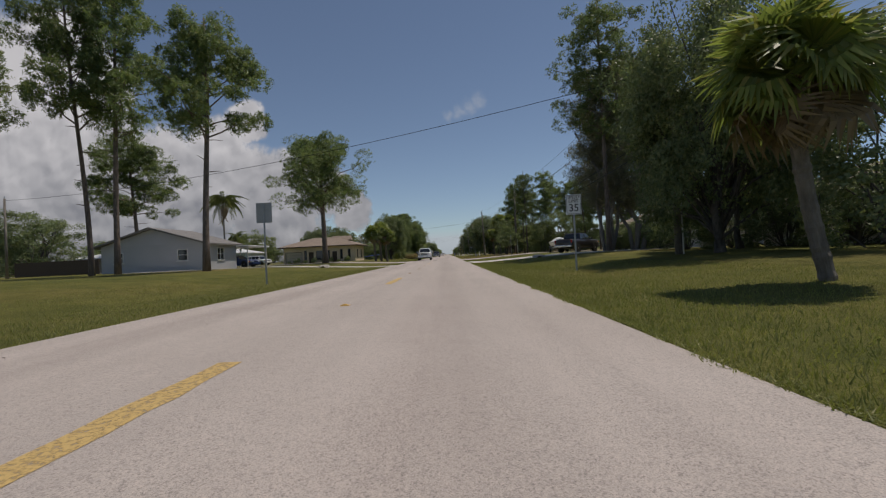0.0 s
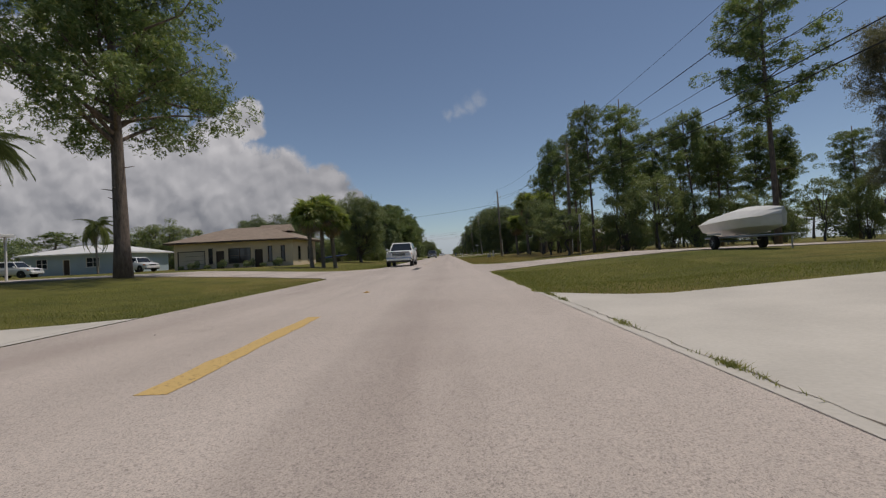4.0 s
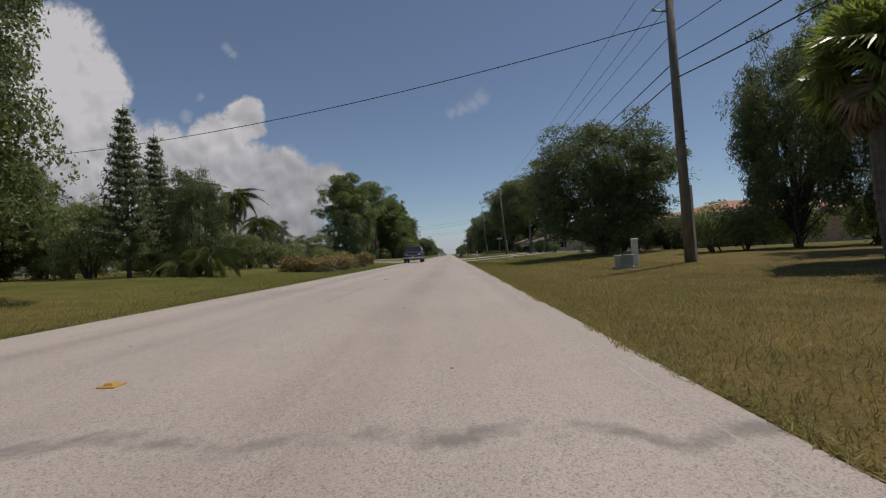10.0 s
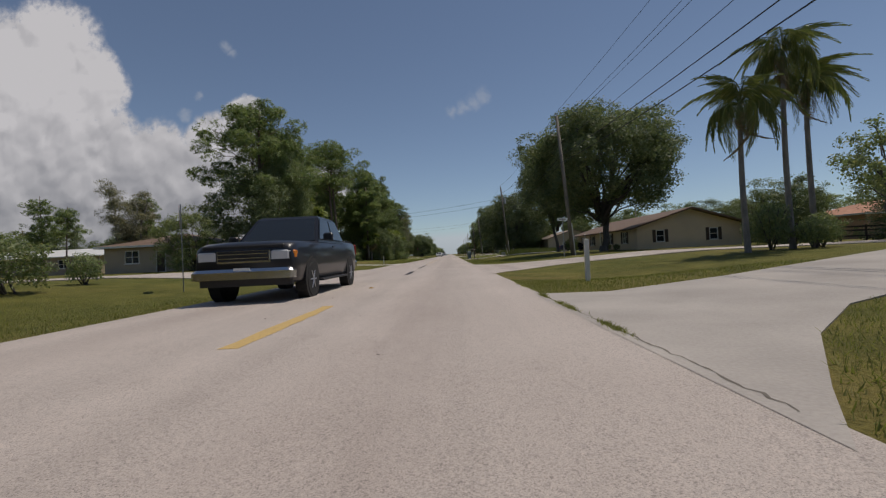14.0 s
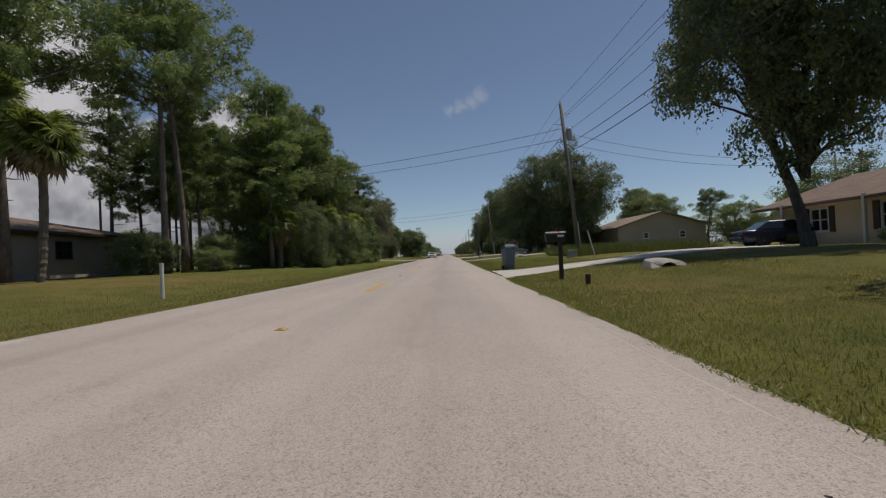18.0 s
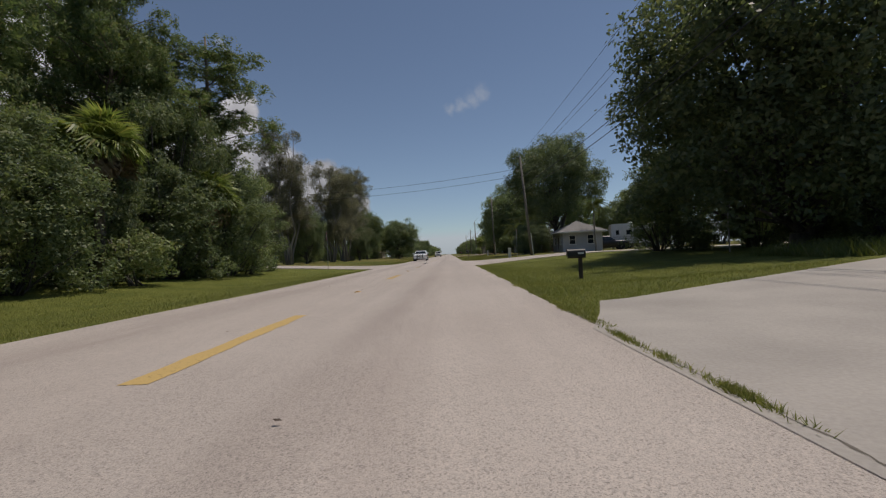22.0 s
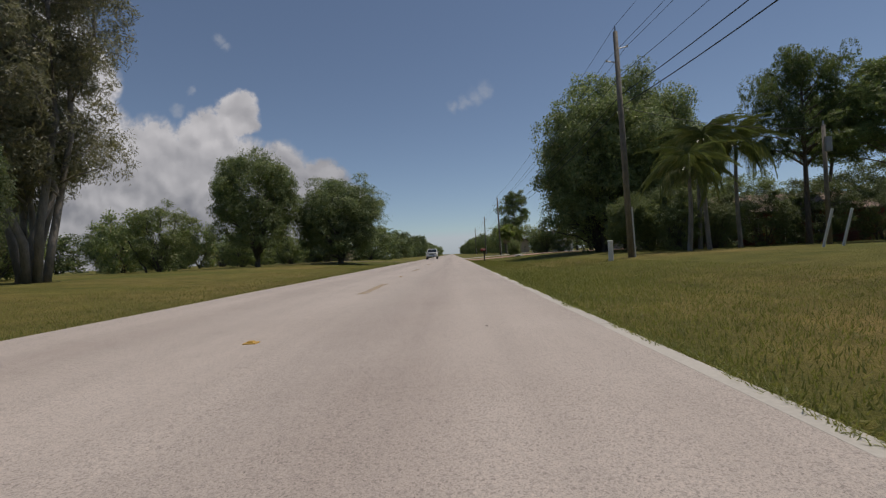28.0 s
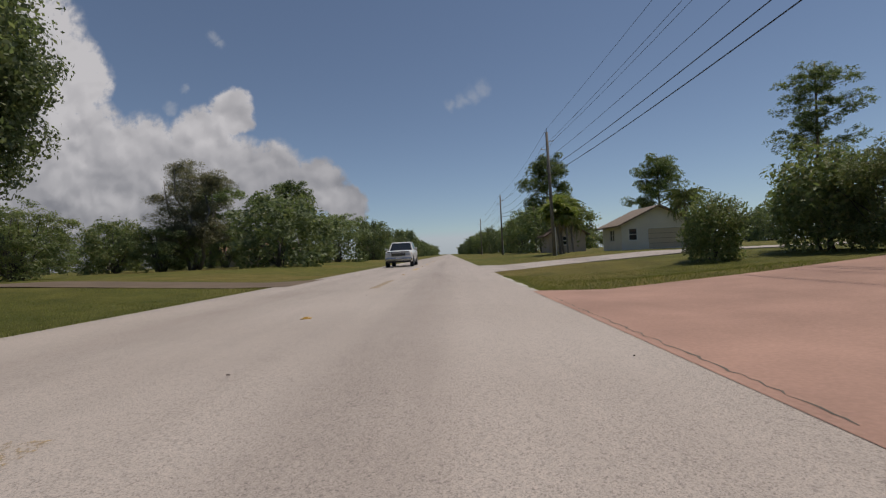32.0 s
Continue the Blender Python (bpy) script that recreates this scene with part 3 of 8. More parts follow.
b = Mesh()
for y0 in range(-60, 580, 4):
    y1 = y0 + 4
    rows = []
    for y in (y0, y1):
        rnd = random.Random(y)
        fray = (rnd.uniform(-0.03, 0.03), rnd.uniform(-0.02, 0.02)) if 0 < y < 400 else (0, 0)
        rows.append([(edge(EDGE_L, y) + fray[0], y, 0.0), (-1.4, y, 0.02), (MID, y, 0.035), (2.0, y, 0.02), (edge(EDGE_R, y) + fray[1], y, 0.0)])
    for i in range(4):
        b.face([rows[0][i], rows[0][i + 1], rows[1][i + 1], rows[1][i]])
for xa, xb in ((-3.48, MID), (MID, 3.84)):
    b.face([(xa, 580, 0.0), (xb, 580, 0.0), (xb, 3000, 0.0), (xa, 3000, 0.0)])
road = single("road", b, M["road"], "pale pinkish-grey worn chip-seal asphalt road", "road", kind="structure")


def crown(x):
    return 0.035 * (1 - abs(x - MID) / 3.4)


def side_street(yc, half, r, sides, name="side_street"):
    for s in sides:
        e = ROAD_R - 0.5 if s > 0 else -ROAD_L - 0.3
        left, right = [], []
        for k in range(9):
            a = k / 8 * math.pi / 2
            left.append((s * (e + r * (1 - math.cos(a))), yc - half - r * (1 - math.sin(a))))
            right.append((s * (e + r * (1 - math.cos(a))), yc + half + r * (1 - math.sin(a))))
        left += [(s * x, yc - half) for x in (12.4, 13.5, 17.0, 30.0, 60.0, 75.0)]
        right += [(s * x, yc + half) for x in (12.4, 13.5, 17.0, 30.0, 60.0, 75.0)]
        bb = Mesh()
        zz = deck
        for i in range(len(left) - 1):
            q = [left[i], left[i + 1], right[i + 1], right[i]]
            bb.face([(x, y, zz(x)) for x, y in q])
        for row in (left, right):
            for p, q in zip(row, row[1:]):
                bb.face([(*p, zz(p[0])), (*q, zz(q[0])), (*q, zz(q[0]) - 0.5), (*p, zz(p[0]) - 0.5)])
        single(name, bb, M["road"], "pale asphalt side street meeting the main road", "street", kind="structure")


side_street(58.8, 3.3, 5.2, (1, -1))
side_street(153.5, 3.0, 6.5, (1, -1))
side_street(254.5, 3.6, 6.2, (-1,))
side_street(254.5, 4.2, 9.0, (1,))
side_street(353.0, 3.0, 4.0, (1,))


DRIVES = []


def driveway(side, near, far, material, label):
    """Paving between its near and its far edge, each given as x, y from the road outwards."""
    bb = Mesh()
    DRIVES.append((side, near, far))
    outer = min(near[-1][0], far[-1][0])
    xs_ = sorted({x for x, _ in near + far if x <= outer} | {5.0, 6.0, 12.0, 13.5, 17.0})
    xs_ = [x for x in xs_ if x <= outer]
    lo = np.interp(xs_, [p[0] for p in near], [p[1] for p in near])
    hi = np.interp(xs_, [p[0] for p in far], [p[1] for p in far])
    for i in range(len(xs_) - 1):
        bb.face([(side * x, y, deck(x)) for x, y in ((xs_[i], lo[i]), (xs_[i + 1], lo[i + 1]), (xs_[i + 1], hi[i + 1]), (xs_[i], hi[i]))])
        for ys_ in (lo, hi):
            p, q = (xs_[i], ys_[i]), (xs_[i + 1], ys_[i + 1])
            bb.face([(side * p[0], p[1], deck(p[0])), (side * q[0], q[1], deck(q[0])), (side * q[0], q[1], deck(q[0]) - 0.12), (side * p[0], p[1], deck(p[0]) - 0.12)])
    return single("driveway", bb, material, label, "driveway", kind="structure")


def square(side, y0, y1, x_far, flare):
    e = ROAD_R - 0.04 if side > 0 else -ROAD_L
    return [(e, y0 - flare), (e + 0.8, y0 - flare * 0.45), (e + 1.8, y0), (x_far, y0)], [(e, y1 + flare), (e + 0.8, y1 + flare * 0.45), (e + 1.8, y1), (x_far, y1)]


driveway(1, *square(1, 35.5, 41.0, 30, 1.4), M["concrete"], "bright white concrete driveway leading to a garage")
driveway(-1, *square(-1, 37.6, 40.2, 26, 0.9), M["concrete"], "pale concrete driveway across the verge")
driveway(1, [(3.7, 131.9), (4.2, 132.6), (5.2, 133.9), (6.4, 135.0), (12, 137.6), (26, 139.4)], [(3.7, 138.3), (5.0, 138.15), (7.5, 138.9), (13, 141.3), (26, 143.6)], M["greyconcrete"], "grey weathered concrete driveway with cracked edges")
driveway(1, [(3.7, 185.9), (4.6, 187.3), (6.0, 188.6), (8.2, 190.0), (12, 191.8), (20, 195.4)], [(3.7, 191.5), (5.5, 191.8), (9.0, 193.2), (12, 195.4), (16.5, 199.6), (20, 201.6)], M["concrete"], "pale concrete driveway with a cracked joint at the road")
driveway(-1, *square(-1, 174.2, 177.4, 24, 0.9), M["concrete"], "pale concrete driveway across the verge")
driveway(1, [(3.7, 217.4), (5.2, 218.4), (12, 219.6), (24, 222.0)], [(3.7, 221.0), (4.1, 222.0), (4.5, 223.2), (6.5, 224.0), (10.3, 225.4), (24, 229.0)], M["greyconcrete"], "stained grey concrete driveway with weeds in its joint")
driveway(1, [(3.7, 331.4), (5.2, 332.0), (12, 332.4), (24, 333.0)], [(3.7, 339.2), (5.0, 338.8), (8.0, 339.2), (12, 340.2), (24, 342.0)], M["redpave"], "faded red painted concrete driveway")
driveway(-1, *square(-1, 345.0, 348.0, 24, 0.6), M["dirt"], "bare dirt track across the verge")

# ribbon kerb along the carriageway, cast in lengths
kerb = thing("kerb", "flush concrete ribbon kerb along the carriageway", "kerb", kind="structure")
OPEN_R = [(34.2, 42.3), (51.9, 66.4), (132.2, 138.2), (144, 163), (185.9, 191.1), (218, 222.8), (245.6, 263.4), (331.2, 339.4), (345.9, 360.1)]
shared = {}
for k in range(88, 140):
    ya, yb = k * 3.0, k * 3.0 + 2.985
    for lo, hi in OPEN_R:
        if ya < hi and yb > lo and lo < 60 or (lo > 140 and lo < 150 and ya < hi and yb > lo) or (lo > 240 and lo < 250 and ya < hi and yb > lo) or (lo > 340 and ya < hi and yb > lo):
            break
    else:
        pale = ya > 262
        if pale not in shared:
            bb = Mesh()
            wide = 0.14 if pale else 0.20
            bb.box((0.085 - wide / 2, 1.4925, -0.117), (wide, 2.985, 0.24), bevel=0.003)
            shared[pale] = bb.data("kerb_length", M["concrete"] if pale else M["road"])
        ob = new("kerb_length", shared[pale])
        ob.parent = kerb
        ob.location = (edge(EDGE_R, ya + 1.5) - 0.075 + random.uniform(-0.004, 0.004), ya, random.uniform(-0.0006, 0.0006))

# centre line dashes, worn
dash_mesh = {}
for k in range(-1, 40):
    far = 3.4 + 12.19 * k if k != 5 else 70.6
    if k != 5 and any(lo - 1 < far < hi + 2 for lo, hi in ((50, 68), (145, 163), (249, 262))):
        continue
    worn_out = any(lo < far < hi for lo, hi in ((22, 34), (64, 104), (176, 184), (236, 250), (290, 345)))
    n = k % 3 + (3 if worn_out else 0)
    if n not in dash_mesh:
        rnd = random.Random(5 + n)
        bb = Mesh()
        segs = 12
        L, R = [], []
        for i in range(segs + 1):
            y = -3.3 + 3.3 * i / segs
            L.append((-0.10 + rnd.uniform(-0.018, 0.018), y, 0.0))
            R.append((0.10 + rnd.uniform(-0.018, 0.018), y, 0.0))
        for i in range(segs):
            bb.face([L[i], R[i], R[i + 1], L[i + 1]])
        dash_mesh[n] = bb.data("dash", M["faded" if worn_out else "yellow"])
    ob = new("dash", dash_mesh[n])
    ob.parent = road
    ob.location = (MID, far, 0.0372)


def road_patch(x0, y0, x1, y1, w, material, name="patch", label="black tarred strip"):
    bb = Mesh()
    n = 14
    rnd = random.Random(int(y0))
    for i in range(n):
        a, c = i / n, (i + 1) / n
        e = [rnd.uniform(-0.02, 0.02) for _ in range(4)]
        bb.face([(x0 + (x1 - x0) * a - w / 2 + e[0], y0 + (y1 - y0) * a, 0.042), (x0 + (x1 - x0) * a + w / 2 + e[1], y0 + (y1 - y0) * a, 0.042),
                 (x0 + (x1 - x0) * c + w / 2 + e[2], y0 + (y1 - y0) * c, 0.042), (x0 + (x1 - x0) * c - w / 2 + e[3], y0 + (y1 - y0) * c, 0.042)])
    part(name, bb, material, road, label)


road_patch(0.25, 57.4, 0.25, 61.8, 0.34, M["blackpaint"])
road_patch(0.35, 156.0, 0.35, 163.0, 0.17, M["wornblack"])
road_patch(0.40, 148.2, 0.40, 151.6, 0.17, M["blackpaint"])
road_patch(0.05, 255.4, 0.05, 260.2, 0.30, M["blackpaint"])

# far clouds
def cloud_sheet(name, material, y=4700):
    bb = Mesh()
    bb.face([(-6500, y, -50), (4500, y, -50), (4500, y, 4200), (-6500, y, 4200)])
    return single(name, bb, material, "white heaped summer clouds with grey undersides", "cloud", kind="structure")


CUMULUS = [(-47, 20, 9), (-41, 23, 6.5), (-52, 25, 7), (-37, 19, 5), (-44, 13, 10), (-36, 12, 6), (-53, 12, 9), (-30, 10, 6), (-40, 7, 9),
           (-28, 6, 8), (-24, 12, 4.2), (-21, 15, 2.8), (-22, 8, 6), (-17, 8, 4.5), (-13, 7.2, 3.6), (-18, 4, 6), (-10, 5, 2.6), (-33, 4, 8), (-50, 5, 10), (-62, 10, 12), (-60, 22, 10)]
WISPS = [(3.9, 15.9, 1.3), (2.9, 15.4, 1.2), (1.9, 14.9, 1.0), (0.8, 14.5, 0.8), (-22.0, 22.6, 0.9), (-21.5, 21.8, 0.7), (-26.5, 15.6, 1.0), (-25.0, 17.2, 0.6)]
cloud_sheet("wisp_backdrop", cloud_mat("wisps", WISPS, (0.55, 0.60, 0.68), (0.50, 0.55, 0.63), 0.34, 0.95), 4650)
cloud_sheet("cumulus_backdrop", cloud_mat("cumulus", CUMULUS, (0.74, 0.75, 0.80), (0.26, 0.275, 0.32), 0.95, 0.30))


# trees and plants
def leaf_quads(rng, centres, out, length, width, droop=0.0, scatter=0.8):
    """Four-cornered pointed leaves at the centres, turned to face roughly out and up; returns vertices and faces."""
    n = len(centres)
    face = out + rng.normal(size=(n, 3)) * scatter
    face[:, 2] += 0.4
    face /= np.linalg.norm(face, axis=1)[:, None] + 1e-9
    d = rng.normal(size=(n, 3))
    d[:, 2] -= droop
    d -= face * np.sum(d * face, axis=1)[:, None]
    d /= np.linalg.norm(d, axis=1)[:, None] + 1e-9
    s = np.cross(d, face)
    L = (length * rng.uniform(0.65, 1.35, n))[:, None]
    W = (width * rng.uniform(0.65, 1.35, n))[:, None]
    v = np.empty((n, 4, 3))
    v[:, 0] = centres - d * L * 0.5
    v[:, 1] = centres + s * W * 0.5
    v[:, 2] = centres + d * L * 0.5 - face * L * 0.12
    v[:, 3] = centres - s * W * 0.5
    return v.reshape(-1, 3), np.arange(n * 4).reshape(-1, 4)


def sprigs(rng, c, r, flat, count, each, spread):
    """Tufts of leaves over the shell of a clump at c: the leaves' places and the way each tuft faces."""
    o = rng.normal(size=(count, 3))
    o[:, 2] += 0.35
    o /= np.linalg.norm(o, axis=1)[:, None]
    reach = (rng.uniform(0.45, 1.0, count) ** 0.5)[:, None] * r
    q = c + o * reach * np.array([1, 1, flat])
    p = np.repeat(q, each, axis=0) + rng.normal(size=(count * each, 3)) * spread
    return p, np.repeat(o + rng.normal(size=(count, 3)) * 0.3, each, axis=0)


def mesh_np(name, v, f, material):
    me = bpy.data.meshes.new(name)
    me.vertices.add(len(v))
    me.vertices.foreach_set("co", np.asarray(v, dtype=np.float32).ravel())
    k = f.shape[1]
    me.loops.add(f.size)
    me.loops.foreach_set("vertex_index", f.ravel().astype(np.int32))
    me.polygons.add(len(f))
    me.polygons.foreach_set("loop_start", np.arange(0, f.size, k, dtype=np.int32))
    me.update(calc_edges=True)
    me.materials.append(material)
    return me


def limb(b, p0, p1, r0, r1, rng, sag=0.0, n=6, k=5):
    p0, p1 = np.array(p0, float), np.array(p1, float)
    L = np.linalg.norm(p1 - p0)
    pts, rad = [], []
    for i in range(k):
        a = i / (k - 1)
        w = rng.normal(size=3) * L * 0.035 * math.sin(math.pi * a)
        q = p0 + (p1 - p0) * a + w
        q[2] += sag * L * math.sin(math.pi * a)
        pts.append(q)
        rad.append(r0 + (r1 - r0) * a)
    b.tube(pts, rad, n)
    return pts


def make_tree(name, trunk, crown_v, crown_f, bark, leaf):
    e = new(name)
    trunk.smooth = True
    part("trunk", trunk, bark, e)
    c = new("crown", mesh_np("crown", crown_v, crown_f, leaf))
    c.parent = e
    return e


def oak_proto(seed, h=10.0, w=11.0, base=0.16, lumps=70, per=115, size=0.30, bark="bark_oak", leaf="oak", thin=0.75, trunk_r=0.25, stems=1, skirt=False):
    """A broad-crowned tree: trunk, forked limbs and a crown of leaf clumps with gaps between them."""
    rng = np.random.default_rng(seed)
    tr = Mesh()
    cz = h * (base + (1 - base) * 0.50)
    rx, rz = w / 2, h * (1 - base) / 2
    P, N = [], []
    each = 9
    for i in range(lumps):
        d = rng.normal(size=3)
        d[2] = d[2] * 0.9 + 0.12
        d /= np.linalg.norm(d)
        k = rng.uniform(0.42, 1.0) ** 0.5
        lob = 0.86 + 0.30 * noise.noise(Vector(d * 2.1) + Vector((seed * 3.1, 0, 0)))
        shape = 1.0
        if skirt and d[2] < 0.2:
            shape = min(2.2, 0.95 / (math.hypot(d[0], d[1]) + 0.15))
        c = np.array([d[0] * rx * k * lob * shape, d[1] * rx * k * lob * shape, cz + d[2] * rz * k * lob])
        r = rng.uniform(0.055, 0.115) * w
        p, o = sprigs(rng, c, r, thin, max(3, int(per / each * rng.uniform(0.75, 1.25))), each, size * 0.8)
        P.append(p)
        N.append(o + d * 0.35)
        if i % 5 == 0:
            c0 = np.array([rng.normal() * 0.1, rng.normal() * 0.1, h * (base * 0.9 + 0.12 * rng.uniform())])
            limb(tr, c0, c * np.array([0.92, 0.92, 1]) - np.array([0, 0, 0.2]), trunk_r * 0.36, 0.025, rng, 0.06)
    for s in range(stems):
        off = rng.normal(size=2) * (0.0 if stems == 1 else 0.45)
        top = rng.normal(size=2) * 0.08 * w
        limb(tr, (off[0], off[1], -0.25), (top[0] + off[0] * 2, top[1] + off[1] * 2, cz), trunk_r, trunk_r * 0.45, rng, 0, 9, 7)
        if stems == 1:
            tr.tube([(0, 0, -0.25), (0, 0, 0.05), (0, 0, 0.5)], [trunk_r * 1.5, trunk_r * 1.3, trunk_r * 0.98], 9)
    v, f = leaf_quads(rng, np.concatenate(P), np.concatenate(N), size, size * 0.55, 0.25)
    v[:, 2] = np.maximum(v[:, 2], 0.06)
    return make_tree("tree", tr, v, f, M[bark], M[leaf])


def pine_proto(seed, h=16.0, w=8.0, base=0.5, branches=30, tufts=4, per=160, leaf="pine", trunk_r=0.20, lean=0.4, length=0.30, bark="bark_pine", dome=False, wide=0.062):
    """A slash pine: a tall bare trunk with a few stubs and a rounded crown of needle tufts on bent boughs."""
    rng = np.random.default_rng(seed)
    tr = Mesh()
    bend = rng.normal(size=2) * lean
    def axis(a):
        return np.array([bend[0] * math.sin(a * 2.2) * a, bend[1] * math.sin(a * 1.7) * a, a * h * 0.97])
    pts = [axis(i / 10) for i in range(11)]
    pts[0] = np.array([0, 0, -0.3])
    tr.tube(pts, [trunk_r * (1.25 if i == 0 else 1) * (1 - 0.8 * i / 10) + 0.02 for i in range(11)], 9)
    P, N = [], []
    for i in range(branches):
        a = base + (1 - base) * ((i + rng.uniform()) / branches)
        t01 = (a - base) / (1 - base)
        if dome:
            reach = w / 2 * math.sqrt(max(0.03, 1 - (0.12 + 0.84 * t01) ** 2)) * rng.uniform(0.55, 1.05)
        else:
            reach = w / 2 * (math.sin(math.pi * min(1, 0.24 + 0.68 * t01)) ** 0.8) * rng.uniform(0.5, 1.12)
        az = i * 2.4 + rng.normal() * 0.5
        p0 = axis(a * 0.94)
        p1 = p0 + np.array([math.cos(az) * reach, math.sin(az) * reach, reach * rng.uniform(0.1, 0.6)])
        line = limb(tr, p0, p1, trunk_r * 0.28 * (1.15 - 0.6 * t01), 0.018, rng, 0.05, 5, 5)
        for k in range(tufts):
            u = 1.04 - 0.5 * k / max(1, tufts - 1) if dome else 1.02 - 0.66 * k / max(1, tufts - 1)
            q = line[-1] * u + line[0] * (1 - u)
            q = q + rng.normal(size=3) * np.array([0.5, 0.5, 0.28]) * min(w / 8, 1.3) * (0.3 if k == 0 else 1.0)
            r = rng.uniform(0.075, 0.13) * w * (1.0 if k == 0 else 0.8)
            p, o = sprigs(rng, q, r, 0.78, max(3, int(per / 8 * rng.uniform(0.6, 1.4))), 8, length * 0.36)
            P.append(p)
            N.append(o + np.array([0, 0, 0.25]))
    for i in range(5):
        a = rng.uniform(base * 0.45, base)
        az = rng.uniform(0, 6.3)
        p0 = axis(a)
        limb(tr, p0, p0 + np.array([math.cos(az), math.sin(az), 0.1]) * rng.uniform(0.4, 1.2), 0.04, 0.012, rng, 0, 5, 3)
    v, f = leaf_quads(rng, np.concatenate(P), np.concatenate(N), length, wide, 0.0, 0.8)
    return make_tree("pine_tree", tr, v, f, M[bark], M[leaf])


def casuarina_proto(seed, h=18.0, w=9.0):
    """An Australian pine: several grey stems with drooping wispy sprays."""
    rng = np.random.default_rng(seed)
    tr = Mesh()
    P, N = [], []
    for s in range(5):
        az = s * 1.26 + rng.uniform(-0.3, 0.3)
        top = np.array([math.cos(az) * w * 0.27, math.sin(az) * w * 0.27, h * rng.uniform(0.72, 1.0)])
        line = limb(tr, (math.cos(az) * 0.35, math.sin(az) * 0.35, -0.3), top, 0.17, 0.035, rng, 0, 7, 8)
        for i in range(18):
            a = rng.uniform(0.24, 1.0)
            q0 = line[0] + (line[-1] - line[0]) * a
            r = w * 0.26 * rng.uniform(0.5, 1.2) * (1.15 - 0.6 * a)
            bz = rng.uniform(0, 6.3)
            q1 = q0 + np.array([math.cos(bz) * r, math.sin(bz) * r, r * rng.uniform(0.2, 0.7)])
            limb(tr, q0, q1, 0.05, 0.012, rng, 0.05, 5, 4)
            for k in range(3):
                c = q0 + (q1 - q0) * (0.45 + 0.27 * k) + rng.normal(size=3) * 0.25
                p, o = sprigs(rng, c, 0.72 * rng.uniform(0.7, 1.25), 1.1, int(38 * rng.uniform(0.6, 1.4)), 8, 0.11)
                P.append(p)
                N.append(o)
    v, f = leaf_quads(rng, np.concatenate(P), np.concatenate(N), 0.21, 0.042, 0.8)
    return make_tree("casuarina_tree", tr, v, f, M["bark_grey"], M["casu"])


def conifer_proto(seed, h=9.0, w=4.2):
    """A Norfolk pine: level whorls of boughs that shorten towards a pointed top."""
    rng = np.random.default_rng(seed)
    tr = Mesh().tube([(0, 0, -0.2), (0.03, 0, h * 0.5), (0, 0, h * 0.98)], [0.17, 0.1, 0.02], 8)
    P, N = [], []
    rows = 17
    for i in range(rows):
        z = h * (0.1 + 0.88 * i / rows)
        r = w / 2 * (1 - i / rows) ** 0.85 + 0.12
        for k in range(8):
            az = k * 0.785 + i * 0.4 + rng.normal() * 0.1
            d = np.array([math.cos(az), math.sin(az), 0.22])
            limb(tr, (0, 0, z), d * r * np.array([1, 1, 1]) + np.array([0, 0, z]), 0.03, 0.01, rng, 0, 4, 3)
            m = max(10, int(50 * r))
            a = rng.uniform(0.2, 1, m)[:, None]
            o = d * r * a + rng.normal(size=(m, 3)) * np.array([0.13, 0.13, 0.09]) + np.array([0, 0, z])
            P.append(o)
            N.append(np.tile(d * 0.8, (m, 1)))
    v, f = leaf_quads(rng, np.concatenate(P), np.concatenate(N), 0.26, 0.08, -0.1)
    return make_tree("conifer_tree", tr, v, f, M["bark_pine"], M["oak"])


def bush_proto(seed, h=2.0, w=2.6, leaf="scrub", per=2600, size=0.14):
    rng = np.random.default_rng(seed)
    tr = Mesh()
    for i in range(7):
        az = rng.uniform(0, 6.3)
        limb(tr, (rng.normal() * 0.1, rng.normal() * 0.1, -0.1), (math.cos(az) * w * 0.3, math.sin(az) * w * 0.3, h * 0.75), 0.035, 0.01, rng, 0, 5, 4)
    d = rng.normal(size=(per, 3))
    d /= np.linalg.norm(d, axis=1)[:, None]
    k = rng.uniform(0.15, 1, per) ** 0.4
    lob = np.array([0.8 + 0.35 * noise.noise(Vector(q * 2.3) + Vector((seed, 0, 0))) for q in d])
    hd = np.hypot(d[:, 0], d[:, 1])[:, None] + 0.12
    d[:, :2] = np.where(d[:, 2:3] < 0.15, d[:, :2] / hd * 0.95, d[:, :2])
    c = d * (k * lob)[:, None] * np.array([w / 2, w / 2, h / 2]) + np.array([0, 0, h * 0.5])
    c[:, 2] = np.maximum(c[:, 2], 0.05)
    v, f = leaf_quads(rng, c, d * 0.8, size, size * 0.5, 0.1)
    v[:, 2] = np.maximum(v[:, 2], 0.0)
    return make_tree("bush", tr, v, f, M["bark_oak"], M[leaf])


